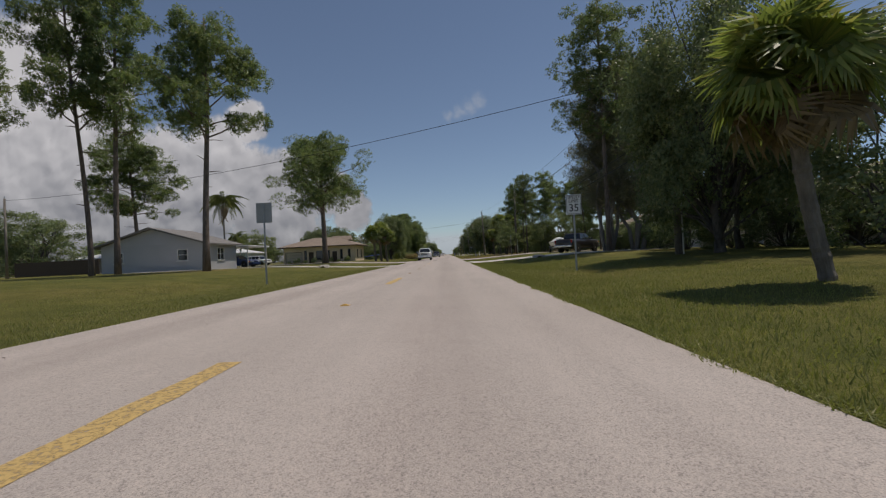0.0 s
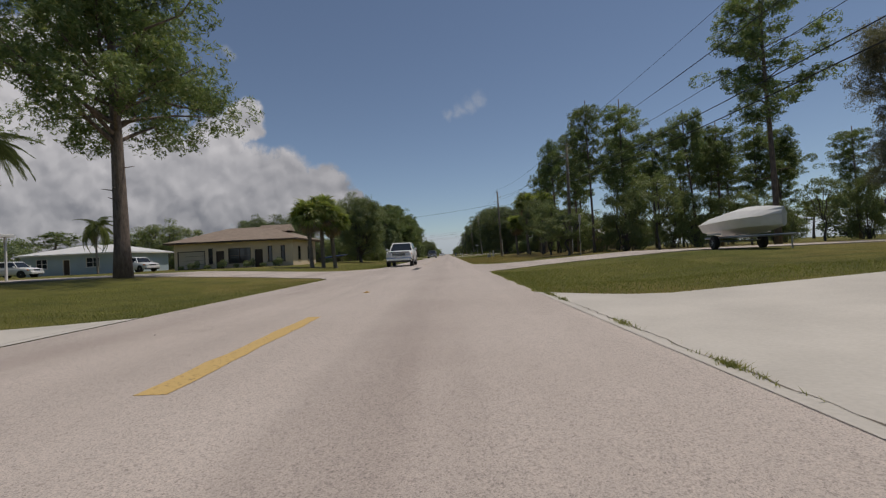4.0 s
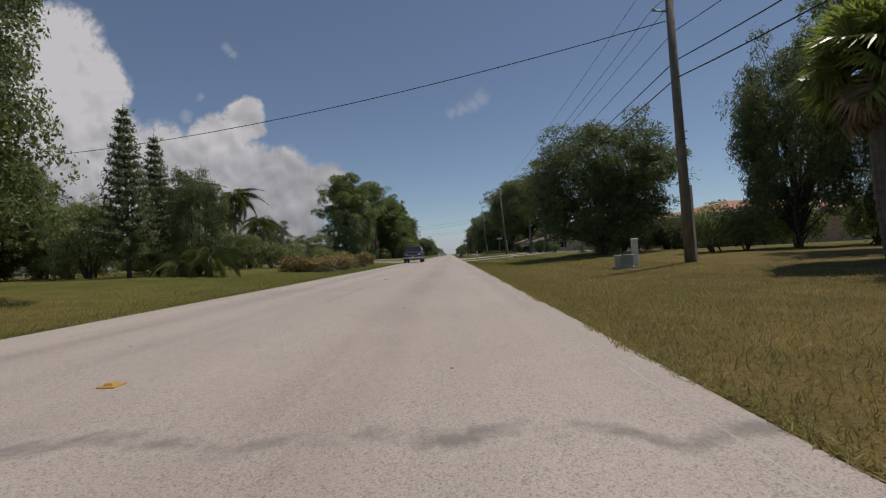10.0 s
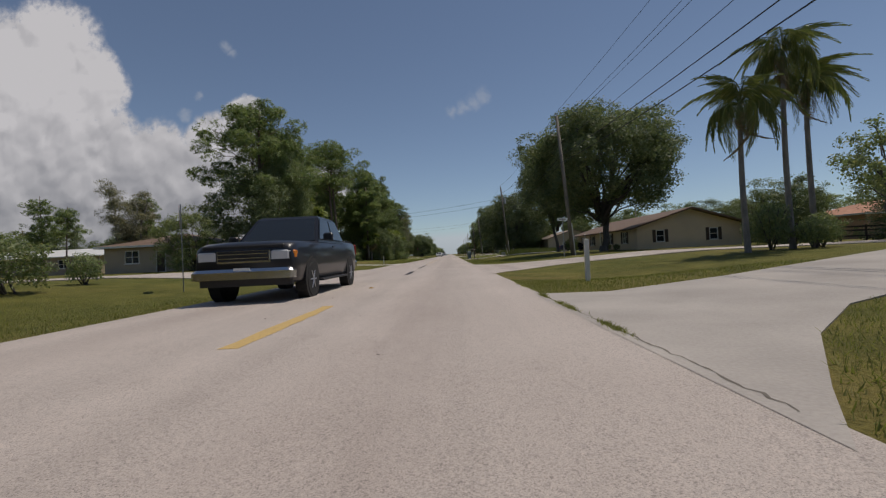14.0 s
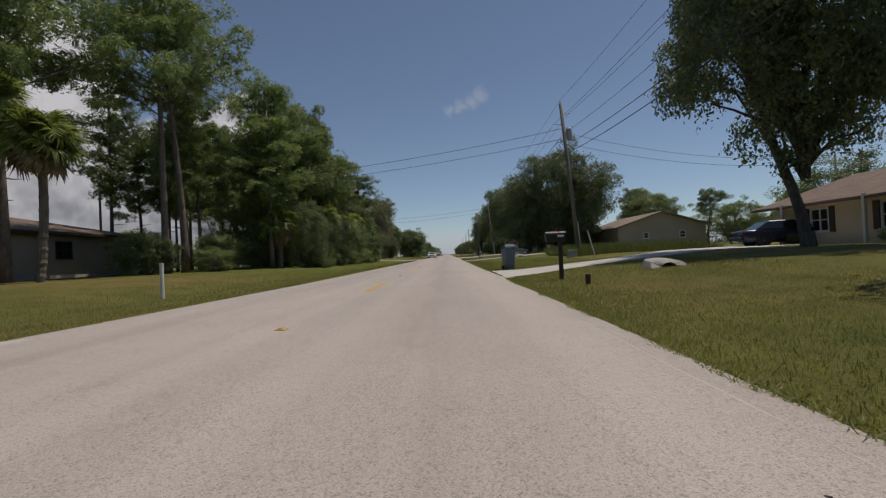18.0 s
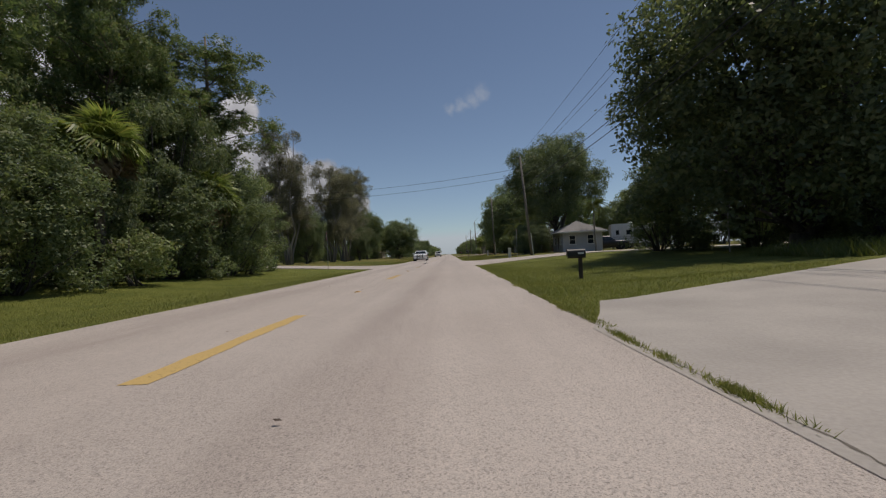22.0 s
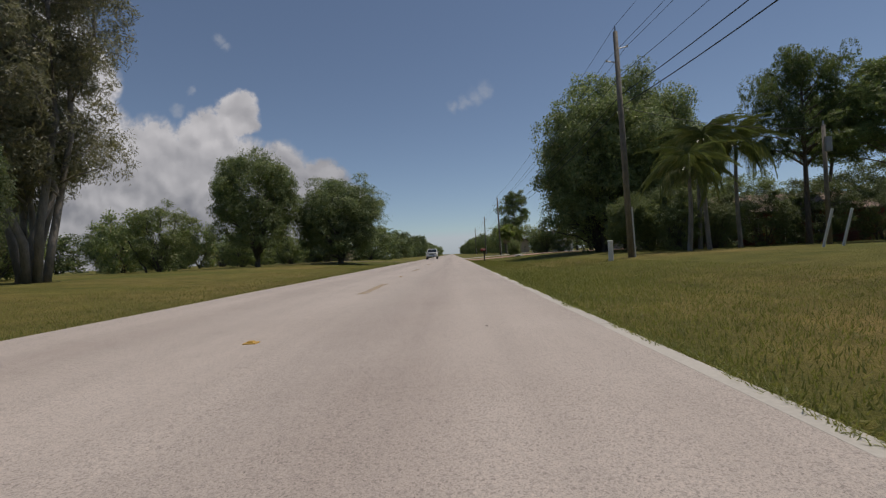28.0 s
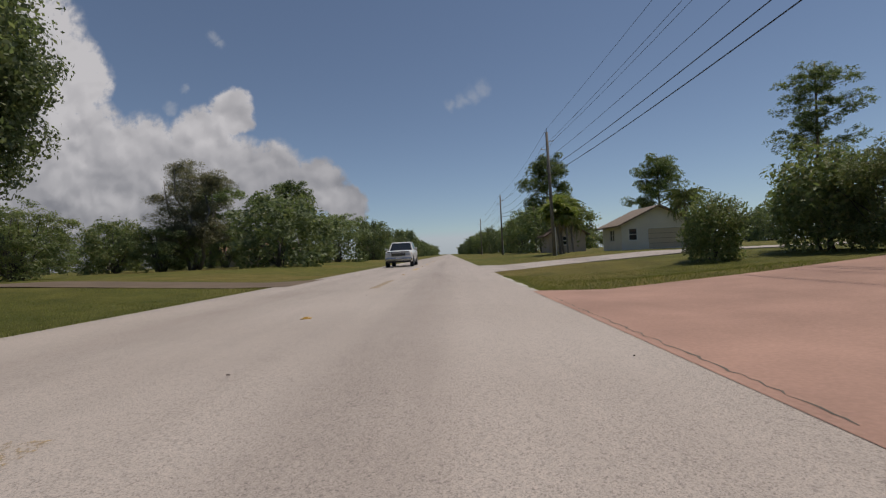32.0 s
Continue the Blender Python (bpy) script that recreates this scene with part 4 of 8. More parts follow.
def fan_frond(seed, r=1.0):
    """A cabbage palm leaf: a stalk and a folded fan of blades that bend over at their tips. It points along +x."""
    rng = random.Random(seed)
    b = Mesh()
    b.tube([(0, 0, 0), (r * 0.3, 0, 0.07 * r), (r * 0.62, 0, 0.05 * r)], [0.03, 0.022, 0.014], 5)
    n = 34
    for i in range(n):
        a = (i / (n - 1) - 0.5) * 4.3
        L = r * rng.uniform(0.60, 0.80) * (1 - 0.08 * abs(a))
        o = Vector((r * 0.6, 0, 0.05 * r))
        d = Vector((math.cos(a), math.sin(a), 0.08))
        s = Vector((-math.sin(a), math.cos(a), 0.3 * (1 if i % 2 else -1))) * 0.036 * r
        mid = o + d * L * 0.58 + Vector((0, 0, 0.02 * r))
        tip = o + d * L - Vector((0, 0, 0.24 * r * rng.uniform(0.4, 1.6)))
        b.face([o, mid + s, tip, mid - s])
    return b


def feather_frond(seed, L=2.6):
    """A feather palm leaf along +x: an arching rib with hanging leaflets on both sides."""
    rng = random.Random(seed)
    b = Mesh()
    def rib(a):
        return Vector((L * (a - 0.34 * a * a), 0, L * (0.60 * a - 1.05 * a * a - 0.30 * a ** 4)))
    b.tube([rib(i / 7) for i in range(8)], [0.035 - 0.0042 * i for i in range(8)], 5)
    for i in range(44):
        a = 0.14 + 0.85 * i / 43
        p = rib(a)
        ll = 0.8 * math.sin(math.pi * min(1, 0.2 + 0.75 * a)) * rng.uniform(0.8, 1.15) * L / 2.6
        for s in (1, -1):
            out = Vector((0.35, s * 0.55, -0.8 - 1.0 * rng.random()))
            q = p + out.normalized() * ll * 0.55
            e = p + out.normalized() * ll + Vector((0, 0, -0.28 * ll))
            w = Vector((0.016, 0, 0.006)) * L / 2.6
            b.face([p - w, q - w * 1.3, e, q + w * 1.3])
    return b


FROND = {}


def palm(kind, m, h, crown_r, label, seed=0, trunk_r=0.16, dead=6, group="palm trees"):
    """A palm with its trunk, each leaf a part of its own."""
    rng = random.Random(seed)
    e = thing("palm_tree", label, "palm tree", m, group)
    t = Mesh()
    bend = rng.uniform(-0.25, 0.25)
    k = 44 if kind == "fan" else 16
    pts = [(bend * math.sin(i / k * 2.2), 0.1 * math.sin(i / k * 3), -0.2 + (h - 0.1) * i / k) for i in range(k + 1)]
    rad = [trunk_r * (1.35 if i == 0 else 1.0) * (1.0 + (0.22 * rng.random() if kind == "fan" and i % 2 else 0.0)) * (1.0 if kind == "fan" else 1 - 0.35 * i / k) * (1.25 if kind == "fan" and i > k * 0.8 else 0.88) for i in range(k + 1)]
    t.tube(pts, rad, 10)
    t.smooth = kind != "fan"
    part("trunk", t, M["bark_palm"] if kind == "fan" else M["bark_grey"], e)
    top = Vector(pts[-1])
    n = 44 if kind == "fan" else 26
    for i in range(n + dead):
        isdead = i >= n
        key = (kind, i % 4, isdead)
        if key not in FROND:
            fb = fan_frond(i % 4, 1.0) if kind == "fan" else feather_frond(i % 4, 2.6)
            FROND[key] = fb.data("frond", M["deadpalm"] if isdead else M["palm"] if kind == "fan" else M["feather"])
        ob = new("frond", FROND[key])
        ob.parent = e
        az = i * 2.4 + rng.uniform(-0.3, 0.3)
        el = math.asin(rng.uniform(-0.6, 0.99)) if kind == "fan" else rng.uniform(-0.5, 1.3)
        if isdead:
            el = rng.uniform(-1.35, -0.8)
        s = crown_r / (1.3 if kind == "fan" else 2.3) * rng.uniform(0.88, 1.1)
        ob.matrix_basis = Matrix.Translation(top) @ Euler((0, 0, az)).to_matrix().to_4x4() @ Euler((0, -el, 0)).to_matrix().to_4x4() @ Euler((rng.uniform(-1.0, 1.0) if kind == "fan" else rng.uniform(-0.25, 0.25), 0, 0)).to_matrix().to_4x4() @ Matrix.Diagonal((s, s, s, 1))
    if kind == "feather":
        cs = Mesh().tube([top - Vector((0, 0, 0.9)), top - Vector((0, 0, 0.4)), top + Vector((0, 0, 0.15))], [0.11, 0.13, 0.05], 8)
        cs.smooth = True
        part("crownshaft", cs, M["scrub"], e)
    return e


PROTO, USED = {}, set()
KINDS = {
    "oak_a": (lambda: oak_proto(11, 11, 12, 0.05, 230, 400, 0.17, skirt=True), 11, 12), "oak_b": (lambda: oak_proto(12, 11, 11, 0.06, 220, 400, 0.17, leaf="oaklight", skirt=True), 11, 11),
    "oak_c": (lambda: oak_proto(13, 13, 12, 0.19, 230, 420, 0.18), 13, 12), "ficus": (lambda: oak_proto(14, 15, 12, 0.02, 360, 340, 0.19, leaf="oaklight", skirt=True), 15, 12),
    "small": (lambda: oak_proto(15, 4.6, 3.4, 0.26, 46, 110, 0.12, trunk_r=0.07, leaf="oaklight"), 4.6, 3.4),
    "wood_a": (lambda: oak_proto(16, 9, 7, 0.0, 120, 210, 0.155, leaf="scrub", trunk_r=0.10, stems=3, skirt=True), 9, 7),
    "wood_b": (lambda: oak_proto(17, 11, 7.5, 0.0, 125, 210, 0.165, leaf="oak", trunk_r=0.12, stems=2, skirt=True), 11, 7.5),
    "far_a": (lambda: oak_proto(18, 9, 10, 0.02, 60, 90, 0.42, leaf="oak", trunk_r=0.2, skirt=True), 9, 10), "far_b": (lambda: oak_proto(19, 9, 9, 0.05, 54, 90, 0.40, leaf="scrub", trunk_r=0.2, skirt=True), 9, 9),
    "far_pine": (lambda: pine_proto(26, 16, 8, 0.42, 26, 3, 70, length=0.45, wide=0.14, dome=True), 16, 8),
    "pine_a": (lambda: pine_proto(21, 16, 9, 0.42, 40, 3, 420, length=0.24, dome=True), 16, 9), "pine_b": (lambda: pine_proto(22, 18, 8, 0.52, 30, 3, 380, length=0.24, lean=0.8, dome=True), 18, 8),
    "pine_c": (lambda: pine_proto(23, 20, 7, 0.48, 30, 3, 260, length=0.24, lean=0.6, trunk_r=0.16), 20, 7), "pine_d": (lambda: pine_proto(24, 15.5, 13, 0.42, 44, 3, 560, length=0.24, trunk_r=0.34, lean=0.2, dome=True), 15.5, 13),
    "pine_e": (lambda: pine_proto(25, 17, 6, 0.40, 28, 3, 230, length=0.24, lean=0.9, trunk_r=0.13), 17, 6),
    "pine_f": (lambda: pine_proto(27, 19, 10, 0.60, 24, 3, 330, length=0.24, trunk_r=0.19, lean=0.5, dome=True), 19, 10),
    "casu_a": (lambda: casuarina_proto(31), 18, 9), "casu_b": (lambda: casuarina_proto(32, 18, 8), 18, 8),
    "conifer": (lambda: conifer_proto(33), 9, 4.2),
    "bush_a": (lambda: bush_proto(41, per=4200, size=0.10), 2.0, 2.6), "bush_b": (lambda: bush_proto(42, 1.4, 2.2, "oaklight", 3000, 0.09), 1.4, 2.2),
    "brush": (lambda: bush_proto(43, 1.8, 3.2, "brush", 2600, 0.15), 1.8, 3.2),
    "clipped": (lambda: bush_proto(44, 2.6, 2.6, "scrub", 9000, 0.10), 2.6, 2.6),
}


def plant(kind, x, y, h, w, label, category="tree", group="", z=None, spin=None):
    """Sets a tree of a kind at x, y with its height and crown width."""
    make, h0, w0 = KINDS[kind]
    first = kind not in PROTO
    if first:
        PROTO[kind] = make()
    rnd = random.Random(int(x * 97 + y * 31))
    if kind[:4] in ("wood", "far_") and kind != "far_pine":   # low skirts reach into the grass
        z = gz(x, y) - 0.14 * h
        h *= 1.14
    s = pose(x, y, gz(x, y) if z is None else z, 0, 0, rnd.uniform(0, 360) if spin is None else spin) @ Matrix.Diagonal((w / w0, w / w0, h / h0, 1))
    if first:
        ob = PROTO[kind]
        ob.matrix_basis = s
    else:
        base = PROTO[kind]
        made = base.copy()
        scene.collection.objects.link(made)
        made.matrix_basis = s
        for c in base.children:
            k = c.copy()
            scene.collection.objects.link(k)
            k.parent = made
        ob = made
    return tagged(ob, label, category, group)


PINE, OAK = "tall slash pine with a bare trunk and rounded crown", "broad dark-green oak with a dense spreading crown"
# first stretch, either side
plant("pine_c", -24.6, 35.6, 25, 9, PINE, group="pines on the lawn")
plant("pine_b", -26.4, 35.2, 24, 7.5, PINE, group="pines on the lawn")
plant("pine_b", -16.0, 33.0, 20.4, 9.4, "leaning slash pine with a lopsided crown on the lawn", group="pines on the lawn")
plant("pine_b", -28.0, 27.5, 19, 8, PINE, group="pines on the lawn", spin=40)
plant("pine_d", -13.1, 54.7, 15.4, 13.0, "big slash pine with a wide umbrella crown on the lawn", group="pines on the lawn")
plant("pine_a", -51.0, 76.0, 23, 16, "rounded pine standing behind a grey house")
palm("feather", pose(-30.5, 65.0, 0.4, 0, 0, 20), 9.6, 2.9, "tall queen palm with drooping feather leaves", 3, 0.17, 3)
palm("feather", pose(-39, 86.0, 0.4, 0, 0, 120), 5.6, 2.4, "queen palm beside a house", 5, 0.15, 2)
plant("wood_b", -56, 62, 10, 13, "dark leafy trees behind a house", group="trees behind the houses")
plant("wood_b", -66, 58, 11, 14, "dark leafy trees behind a house", group="trees behind the houses")
plant("wood_a", -47, 112, 9, 12, "leafy trees behind a house", group="trees behind the houses")
plant("wood_b", -30, 118, 10, 13, "leafy trees behind a house", group="trees behind the houses")
plant("bush_a", -17.6, 17.0, 2.8, 3.4, "spiky yellow-green shrub on the lawn", "shrub")
palm("fan", pose(8.7, 8.0, gz(8.7), 0, -6, 0), 4.05, 1.6, "cabbage palm with drooping fan leaves on the lawn", 7, 0.15, 7)
plant("oak_a", 13.8, 19.6, 11.4, 9.4, "dense dark-leaved tree shading the lawn")
plant("oak_c", 18.5, 25.5, 10.5, 8.5, "dense dark-leaved tree shading the lawn")
plant("wood_b", 16.6, 14.5, 8.5, 7.5, "dark leafy tree beside a white house")
plant("pine_c", 15.0, 36.2, 21, 8.0, PINE, group="pines by the driveway")
plant("casu_b", 18.2, 38.4, 18, 8.5, "tall wispy casuarina beside a driveway", group="pines by the driveway")
plant("casu_a", 15.9, 38.9, 16.5, 8.4, "tall wispy casuarina beside a driveway", group="pines by the driveway", spin=100)
for y in (37.6, 40.0, 42.4, 44.8, 46.6):
    plant("wood_b", 19.7, y, 2.9, 3.4, "dense dark hedge shrub against a house", "shrub", "hedge")
for x, y, h in ((20.6, 16.0, 4.6), (20.4, 20.5, 4.0), (20.8, 25.0, 4.8), (20.6, 29.5, 3.6), (18.6, 31.5, 3.0)):
    plant("wood_b", x, y, h, 5.2, "dark hedge trees hiding a white house", "shrub", "hedge")
plant("pine_c", 27.0, 68.0, 21, 9, PINE, group="pines in the wood")
plant("casu_b", 31.5, 62.0, 16, 7.5, "wispy grey-green casuarina behind a house")

# wood at the first side street
rnd = random.Random(4)
for i in range(18):
    x, y = 16.0 + (i % 7) * 4.4 + rnd.uniform(-1.6, 1.6), 76 + (i // 7) * 7.5 + rnd.uniform(-2.4, 2.4) + (i % 7) * 0.9
    plant(("pine_c", "pine_e", "pine_b")[i % 3], x, y, rnd.uniform(13.2, 15.4) - (i % 7) * 0.45, rnd.uniform(4.6, 6.2), "slender slash pine in a thick stand", group="pines in the wood")
for i in range(20):
    x, y = 12.8 + (i % 8) * 4.2 + rnd.uniform(-1, 1), 71.5 + (i // 8) * 8 + rnd.uniform(-1.5, 1.5) + (i % 8) * 0.9
    plant("wood_a" if i % 2 else "small", x, y, rnd.uniform(3.6, 7.0), rnd.uniform(3.4, 5.2), "leafy understorey tree below the pines", group="understorey trees")
for x, y, h, w in ((12.6, 80.0, 5.6, 3.4), (12.7, 84.2, 6.3, 3.7), (11.9, 87.6, 6.9, 3.0), (15.5, 87.5, 5.5, 4.0), (19.0, 90.5, 6.0, 5.0)):
    plant("small", x, y, h, w, "small round-headed tree on the grass verge", group="verge trees")
palm("fan", pose(13.5, 97.6, 0.25, 0, 0, 60), 7.4, 1.95, "cabbage palm with a shaggy fan crown on the verge", 11, 0.18, 18)
palm("fan", pose(15.6, 99.2, 0.3, 0, 0, 160), 6.9, 1.9, "cabbage palm with a shaggy fan crown on the verge", 12, 0.18, 16)
palm("fan", pose(15.2, 94.6, 0.3, 0, 0, 230), 7.1, 1.9, "cabbage palm with a shaggy fan crown on the verge", 13, 0.18, 16)
palm("fan", pose(12.4, 99.8, 0.25, 0, 0, 20), 4.6, 1.7, "cabbage palm with a shaggy fan crown on the verge", 14, 0.18, 8)
plant("pine_b", 17.6, 104.5, 14.5, 5.5, PINE, group="pines in the wood")
plant("oak_a", 18.6, 110.6, 9.8, 6.0, "dark leafy tree behind the palms")
plant("oak_b", 22.5, 108.5, 7.5, 6.0, "dark leafy tree behind the palms")
palm("fan", pose(-9.9, 73.2, 0.25, 0, 0, 0), 4.7, 1.9, "cabbage palm in a clump of three on the lawn", 21, 0.2, 5)
palm("fan", pose(-9.1, 73.9, 0.22, 0, 0, 90), 5.2, 1.9, "cabbage palm in a clump of three on the lawn", 22, 0.2, 5)
palm("fan", pose(-8.2, 74.6, 0.2, 0, 0, 200), 4.4, 1.75, "cabbage palm in a clump of three on the lawn", 23, 0.2, 7)
plant("oak_b", -10.6, 98.9, 10.2, 8.8, "broad weeping-edged tree with a dark crown on the lawn")
plant("conifer", -13.8, 112.0, 9.0, 3.0, "dark Norfolk pine with level boughs on the lawn")
plant("conifer", -14.4, 115.2, 8.4, 2.8, "dark Norfolk pine with level boughs on the lawn")
plant("oak_b", -26, 116, 8.5, 9, "leafy tree behind a white shed", group="trees behind the houses")
plant("oak_a", -30, 108, 8.0, 9, "leafy tree behind a white shed", group="trees behind the houses")
for i, (x, y, h) in enumerate(((-17.2, 124.0, 6.3), (-18.4, 126.0, 4.6), (-16.5, 129.4, 6.3), (-19.5, 132.5, 5.4), (-21.0, 128.0, 6.4), (-17.5, 136.5, 4.6))):
    palm("feather", pose(x, y, 0.36, 0, 0, i * 50), h, 2.2, "queen palm with drooping yellow-green leaves in a garden", 30 + i, 0.13, 3)
for x, y, h, w in ((-15.8, 119, 4.0, 3.6), (-17.4, 121, 4.6, 4.0), (-20, 124, 4.4, 5), (-21, 134, 4.2, 5), (-24, 130, 4.5, 6), (-19, 138, 3.0, 4), (-14.2, 124.5, 3.4, 3.6), (-15.0, 128, 3.0, 3.6), (-22, 118, 5.5, 6), (-27, 121, 6, 7), (-18, 114.5, 5, 4.5)):
    plant("wood_a", x, y, h, w, "yellow-green garden shrubbery beside a house", "shrub", "garden shrubs")
plant("wood_b", -11.7, 114.6, 6.7, 3.7, "dense dark green broadleaf tree on a lawn")
palm("feather", pose(-10.4, 113.4, 0.1, 0, 0, 25), 1.3, 1.7, "low yellow-green clumping palm under a tree", 61, 0.10, 0)
palm("feather", pose(-11.6, 112.8, 0.1, 0, 0, 140), 0.9, 1.6, "low yellow-green clumping palm under a tree", 62, 0.10, 0)
plant("oak_a", 13.3, 121.6, 9.5, 12.6, OAK)
for x, y, h, w in ((14.6, 127.0, 4.2, 4.2), (17.4, 126.0, 3.6, 4.6), (20.4, 125.6, 3.2, 4.4)):
    plant("wood_b", x, y, h, w, "dense dark shrub in front of a house", "shrub", "hedge")
for x, y in ((22.0, 110.5), (20.0, 112.5), (24.5, 113), (14.4, 110.0), (16.2, 110.6)):
    plant("bush_a", x, y, 2.4, 3.4, "rounded reddish-green hedge shrub", "shrub", "hedge")

for i in range(8):
    plant("bush_a" if i % 2 else "bush_b", 16.5 + i * 1.9, 126.2 + 0.3 * (i % 3), 2.4, 3.2, "clipped green hedge shrub in front of a house", "shrub", "hedge")
# second stretch
for x, y, h, w, k in ((-17.5, 176, 17.5, 11.5, "pine_a"), (-17.0, 173.0, 10.5, 9.0, "wood_b"), (-20.5, 169.0, 6.0, 6.0, "wood_a"), (-15.4, 177.4, 12.4, 7.0, "oak_b"), (-21.3, 196.3, 19.0, 11.6, "pine_a"), (-17.0, 203.0, 20.6, 12.2, "pine_f"), (-16.5, 204.4, 19.4, 12.4, "pine_f")):
    plant(k, x, y, h, w, "dark tree in a dense roadside clump", group="roadside clump")
for x, y, h, w, k in ((-42, 178, 9, 4, "pine_e"), (-36, 186, 10, 5, "pine_e"), (-50, 190, 9.5, 4.5, "pine_b"), (-31, 176, 9.5, 6, "casu_b"), (-60, 200, 9, 8, "wood_b"), (-46, 200, 8, 9, "wood_a"), (-38, 206, 8, 9, "wood_b"), (-34, 158, 5.5, 6, "wood_a")):
    plant(k, x, y, h, w, "thin distant tree behind the lots", group="distant trees")
for i, (x, y, h) in enumerate(((12.6, 146.0, 5.6), (14.6, 146.6, 7.6), (15.9, 147.2, 6.6))):
    palm("feather", pose(x, y, 0.25, 0, 0, i * 70), h, 1.65, "tall queen palm with hanging dry leaves", 40 + i, 0.13, 2)
for x, y, h, w in ((13.8, 146.6, 1.9, 1.8), (14.9, 146.0, 1.2, 1.6), (15.8, 146.8, 1.4, 1.8)):
    plant("bush_b", x, y, h, w, "low shrub below the palms", "shrub", "palm bed shrubs")
plant("oak_c", 17.4, 175.0, 15.0, 17.0, "broad oak with a low fork shading a house")
plant("oak_c", 16.8, 191.3, 16.0, 11.0, "oak with an open crown on a front lawn")
plant("small", 24.5, 153, 6.5, 5.0, "young tree on a corner lot")
for x, y, h, w in ((34, 160, 6, 9), (42, 158, 7, 9), (30, 168, 6, 8), (52, 160, 7, 9)):
    plant("wood_b", x, y, h, w, "hedge of leafy trees behind the lots", group="distant trees")
plant("pine_b", 50, 150, 9.5, 5, PINE)
for x, y, h, w in ((36, 176, 5.5, 7), (41, 181, 6.0, 7), (37, 190, 6.5, 8), (39, 203, 7.5, 9), (31, 206, 7.0, 8), (46, 196, 7, 9)):
    plant("wood_b", x, y, h, w, "dark leafy trees behind a cream house", group="distant trees")

# pine wood on the far side of the second junction
for x, y, h, w in ((-20.5, 205.5, 3.6, 4.4), (-17.8, 202.5, 3.0, 4.0), (-15.2, 206.5, 3.2, 4.0), (-14.0, 203.4, 1.8, 3.2)):
    plant("wood_a", x, y, h, w, "leafy undergrowth tree in the wood edge", group="wood edge trees")
for x, y, h, w, k in ((-11.8, 238.5, 10.5, 6.5, "wood_b"), (-12.4, 243.5, 9.8, 6.5, "wood_b"), (-12.0, 247.8, 7.6, 5.5, "wood_a"), (-13.5, 213.5, 17.5, 8.4, "pine_a"), (-12.9, 219.5, 17.0, 7.8, "pine_a"), (-13.2, 226.5, 16.4, 7.6, "pine_a"), (-14.5, 241.0, 13.5, 7.5, "pine_a"), (-18.6, 207.6, 13.5, 5.0, "pine_e"), (-20.5, 210.0, 13.0, 4.6, "pine_e")):
    plant(k, x, y, h, w, "tall tree at the edge of a thick roadside wood", group="wood edge trees")
palm("fan", pose(-18.4, 192.6, 0.38, 0, 0, 0), 8.6, 2.0, "tall cabbage palm beside a tan house", 51, 0.2, 9)
palm("fan", pose(-17.0, 193.6, 0.38, 0, 0, 0), 6.9, 1.9, "cabbage palm beside a tan house", 52, 0.2, 9)
rnd = random.Random(9)
for i in range(22):
    x, y = -12.4 - (i % 4) * 4.8 + rnd.uniform(-1.6, 1.6), 210.5 + (i // 4) * 6.8 + rnd.uniform(-2.4, 2.4)
    plant("pine_e" if i < 8 else ("pine_a", "pine_c", "pine_b", "pine_e")[(i * 7 + i // 4) % 4], x, y, rnd.uniform(13, 17.5), rnd.uniform(6.5, 8.5), "slash pine in a thick roadside wood", group="pines in the roadside wood")
for i in range(26):
    x, y = -10.8 - (i % 3) * 3.4 + rnd.uniform(-0.9, 0.9), 214 + (i // 3) * 4.1 + rnd.uniform(-1.2, 1.2)
    plant("wood_a" if i % 3 else "wood_b", x, y, rnd.uniform(4.6, 7.0) + (1.8 if i % 3 else 0), rnd.uniform(4.6, 6.2), "leafy undergrowth tree in the wood edge", group="wood edge trees")
for i, (x, y, h, r) in enumerate(((-11.2, 210.8, 4.3, 1.9), (-9.6, 219.0, 5.4, 1.8), (-9.2, 226.5, 5.0, 1.8), (-9.6, 233.0, 5.8, 1.7), (-9.2, 239.5, 4.6, 1.8), (-10.8, 246.0, 3.8, 1.6))):
    palm("fan", pose(x - 0.9, y, 0.3, 0, 0, i * 61), h - 0.4, r, "cabbage palm skirted with dead leaves beside a wood", 60 + i, 0.19, 13)
for i in range(22):
    plant(("bush_b", "bush_a", "wood_a")[rnd.randrange(3)], -10.3 + rnd.uniform(-1.0, 0.7), 213.5 + rnd.uniform(0, 34), rnd.uniform(0.8, 2.4), rnd.uniform(1.6, 3.6), "low scrub at the edge of a wood", "shrub", "wood edge scrub")
plant("oak_a", 18.0, 236.8, 14.8, 18.0, "huge dark spreading oak beside a driveway")
plant("wood_b", 14.9, 243.6, 5.6, 5.2, "dark undergrowth below a spreading oak", "shrub")
plant("wood_b", 17.2, 246.0, 7.0, 6.0, "dark undergrowth below a spreading oak", "shrub")
for x, y, h in ((19.5, 234.0, 4.6), (21.5, 236.5, 5.0), (21.8, 240.5, 5.2), (20.4, 243.0, 5.4)):
    plant("wood_b", x, y, h, 5.4, "dark undergrowth below a spreading oak", "shrub", "oak undergrowth")
plant("oak_c", 22.5, 246.5, 11.0, 12.0, "dark oak behind a driveway")
plant("oak_b", 34.0, 243, 9, 9, "rounded tree behind a tan house")
plant("pine_a", 40, 262, 12, 8, "rounded pine behind a tan house")
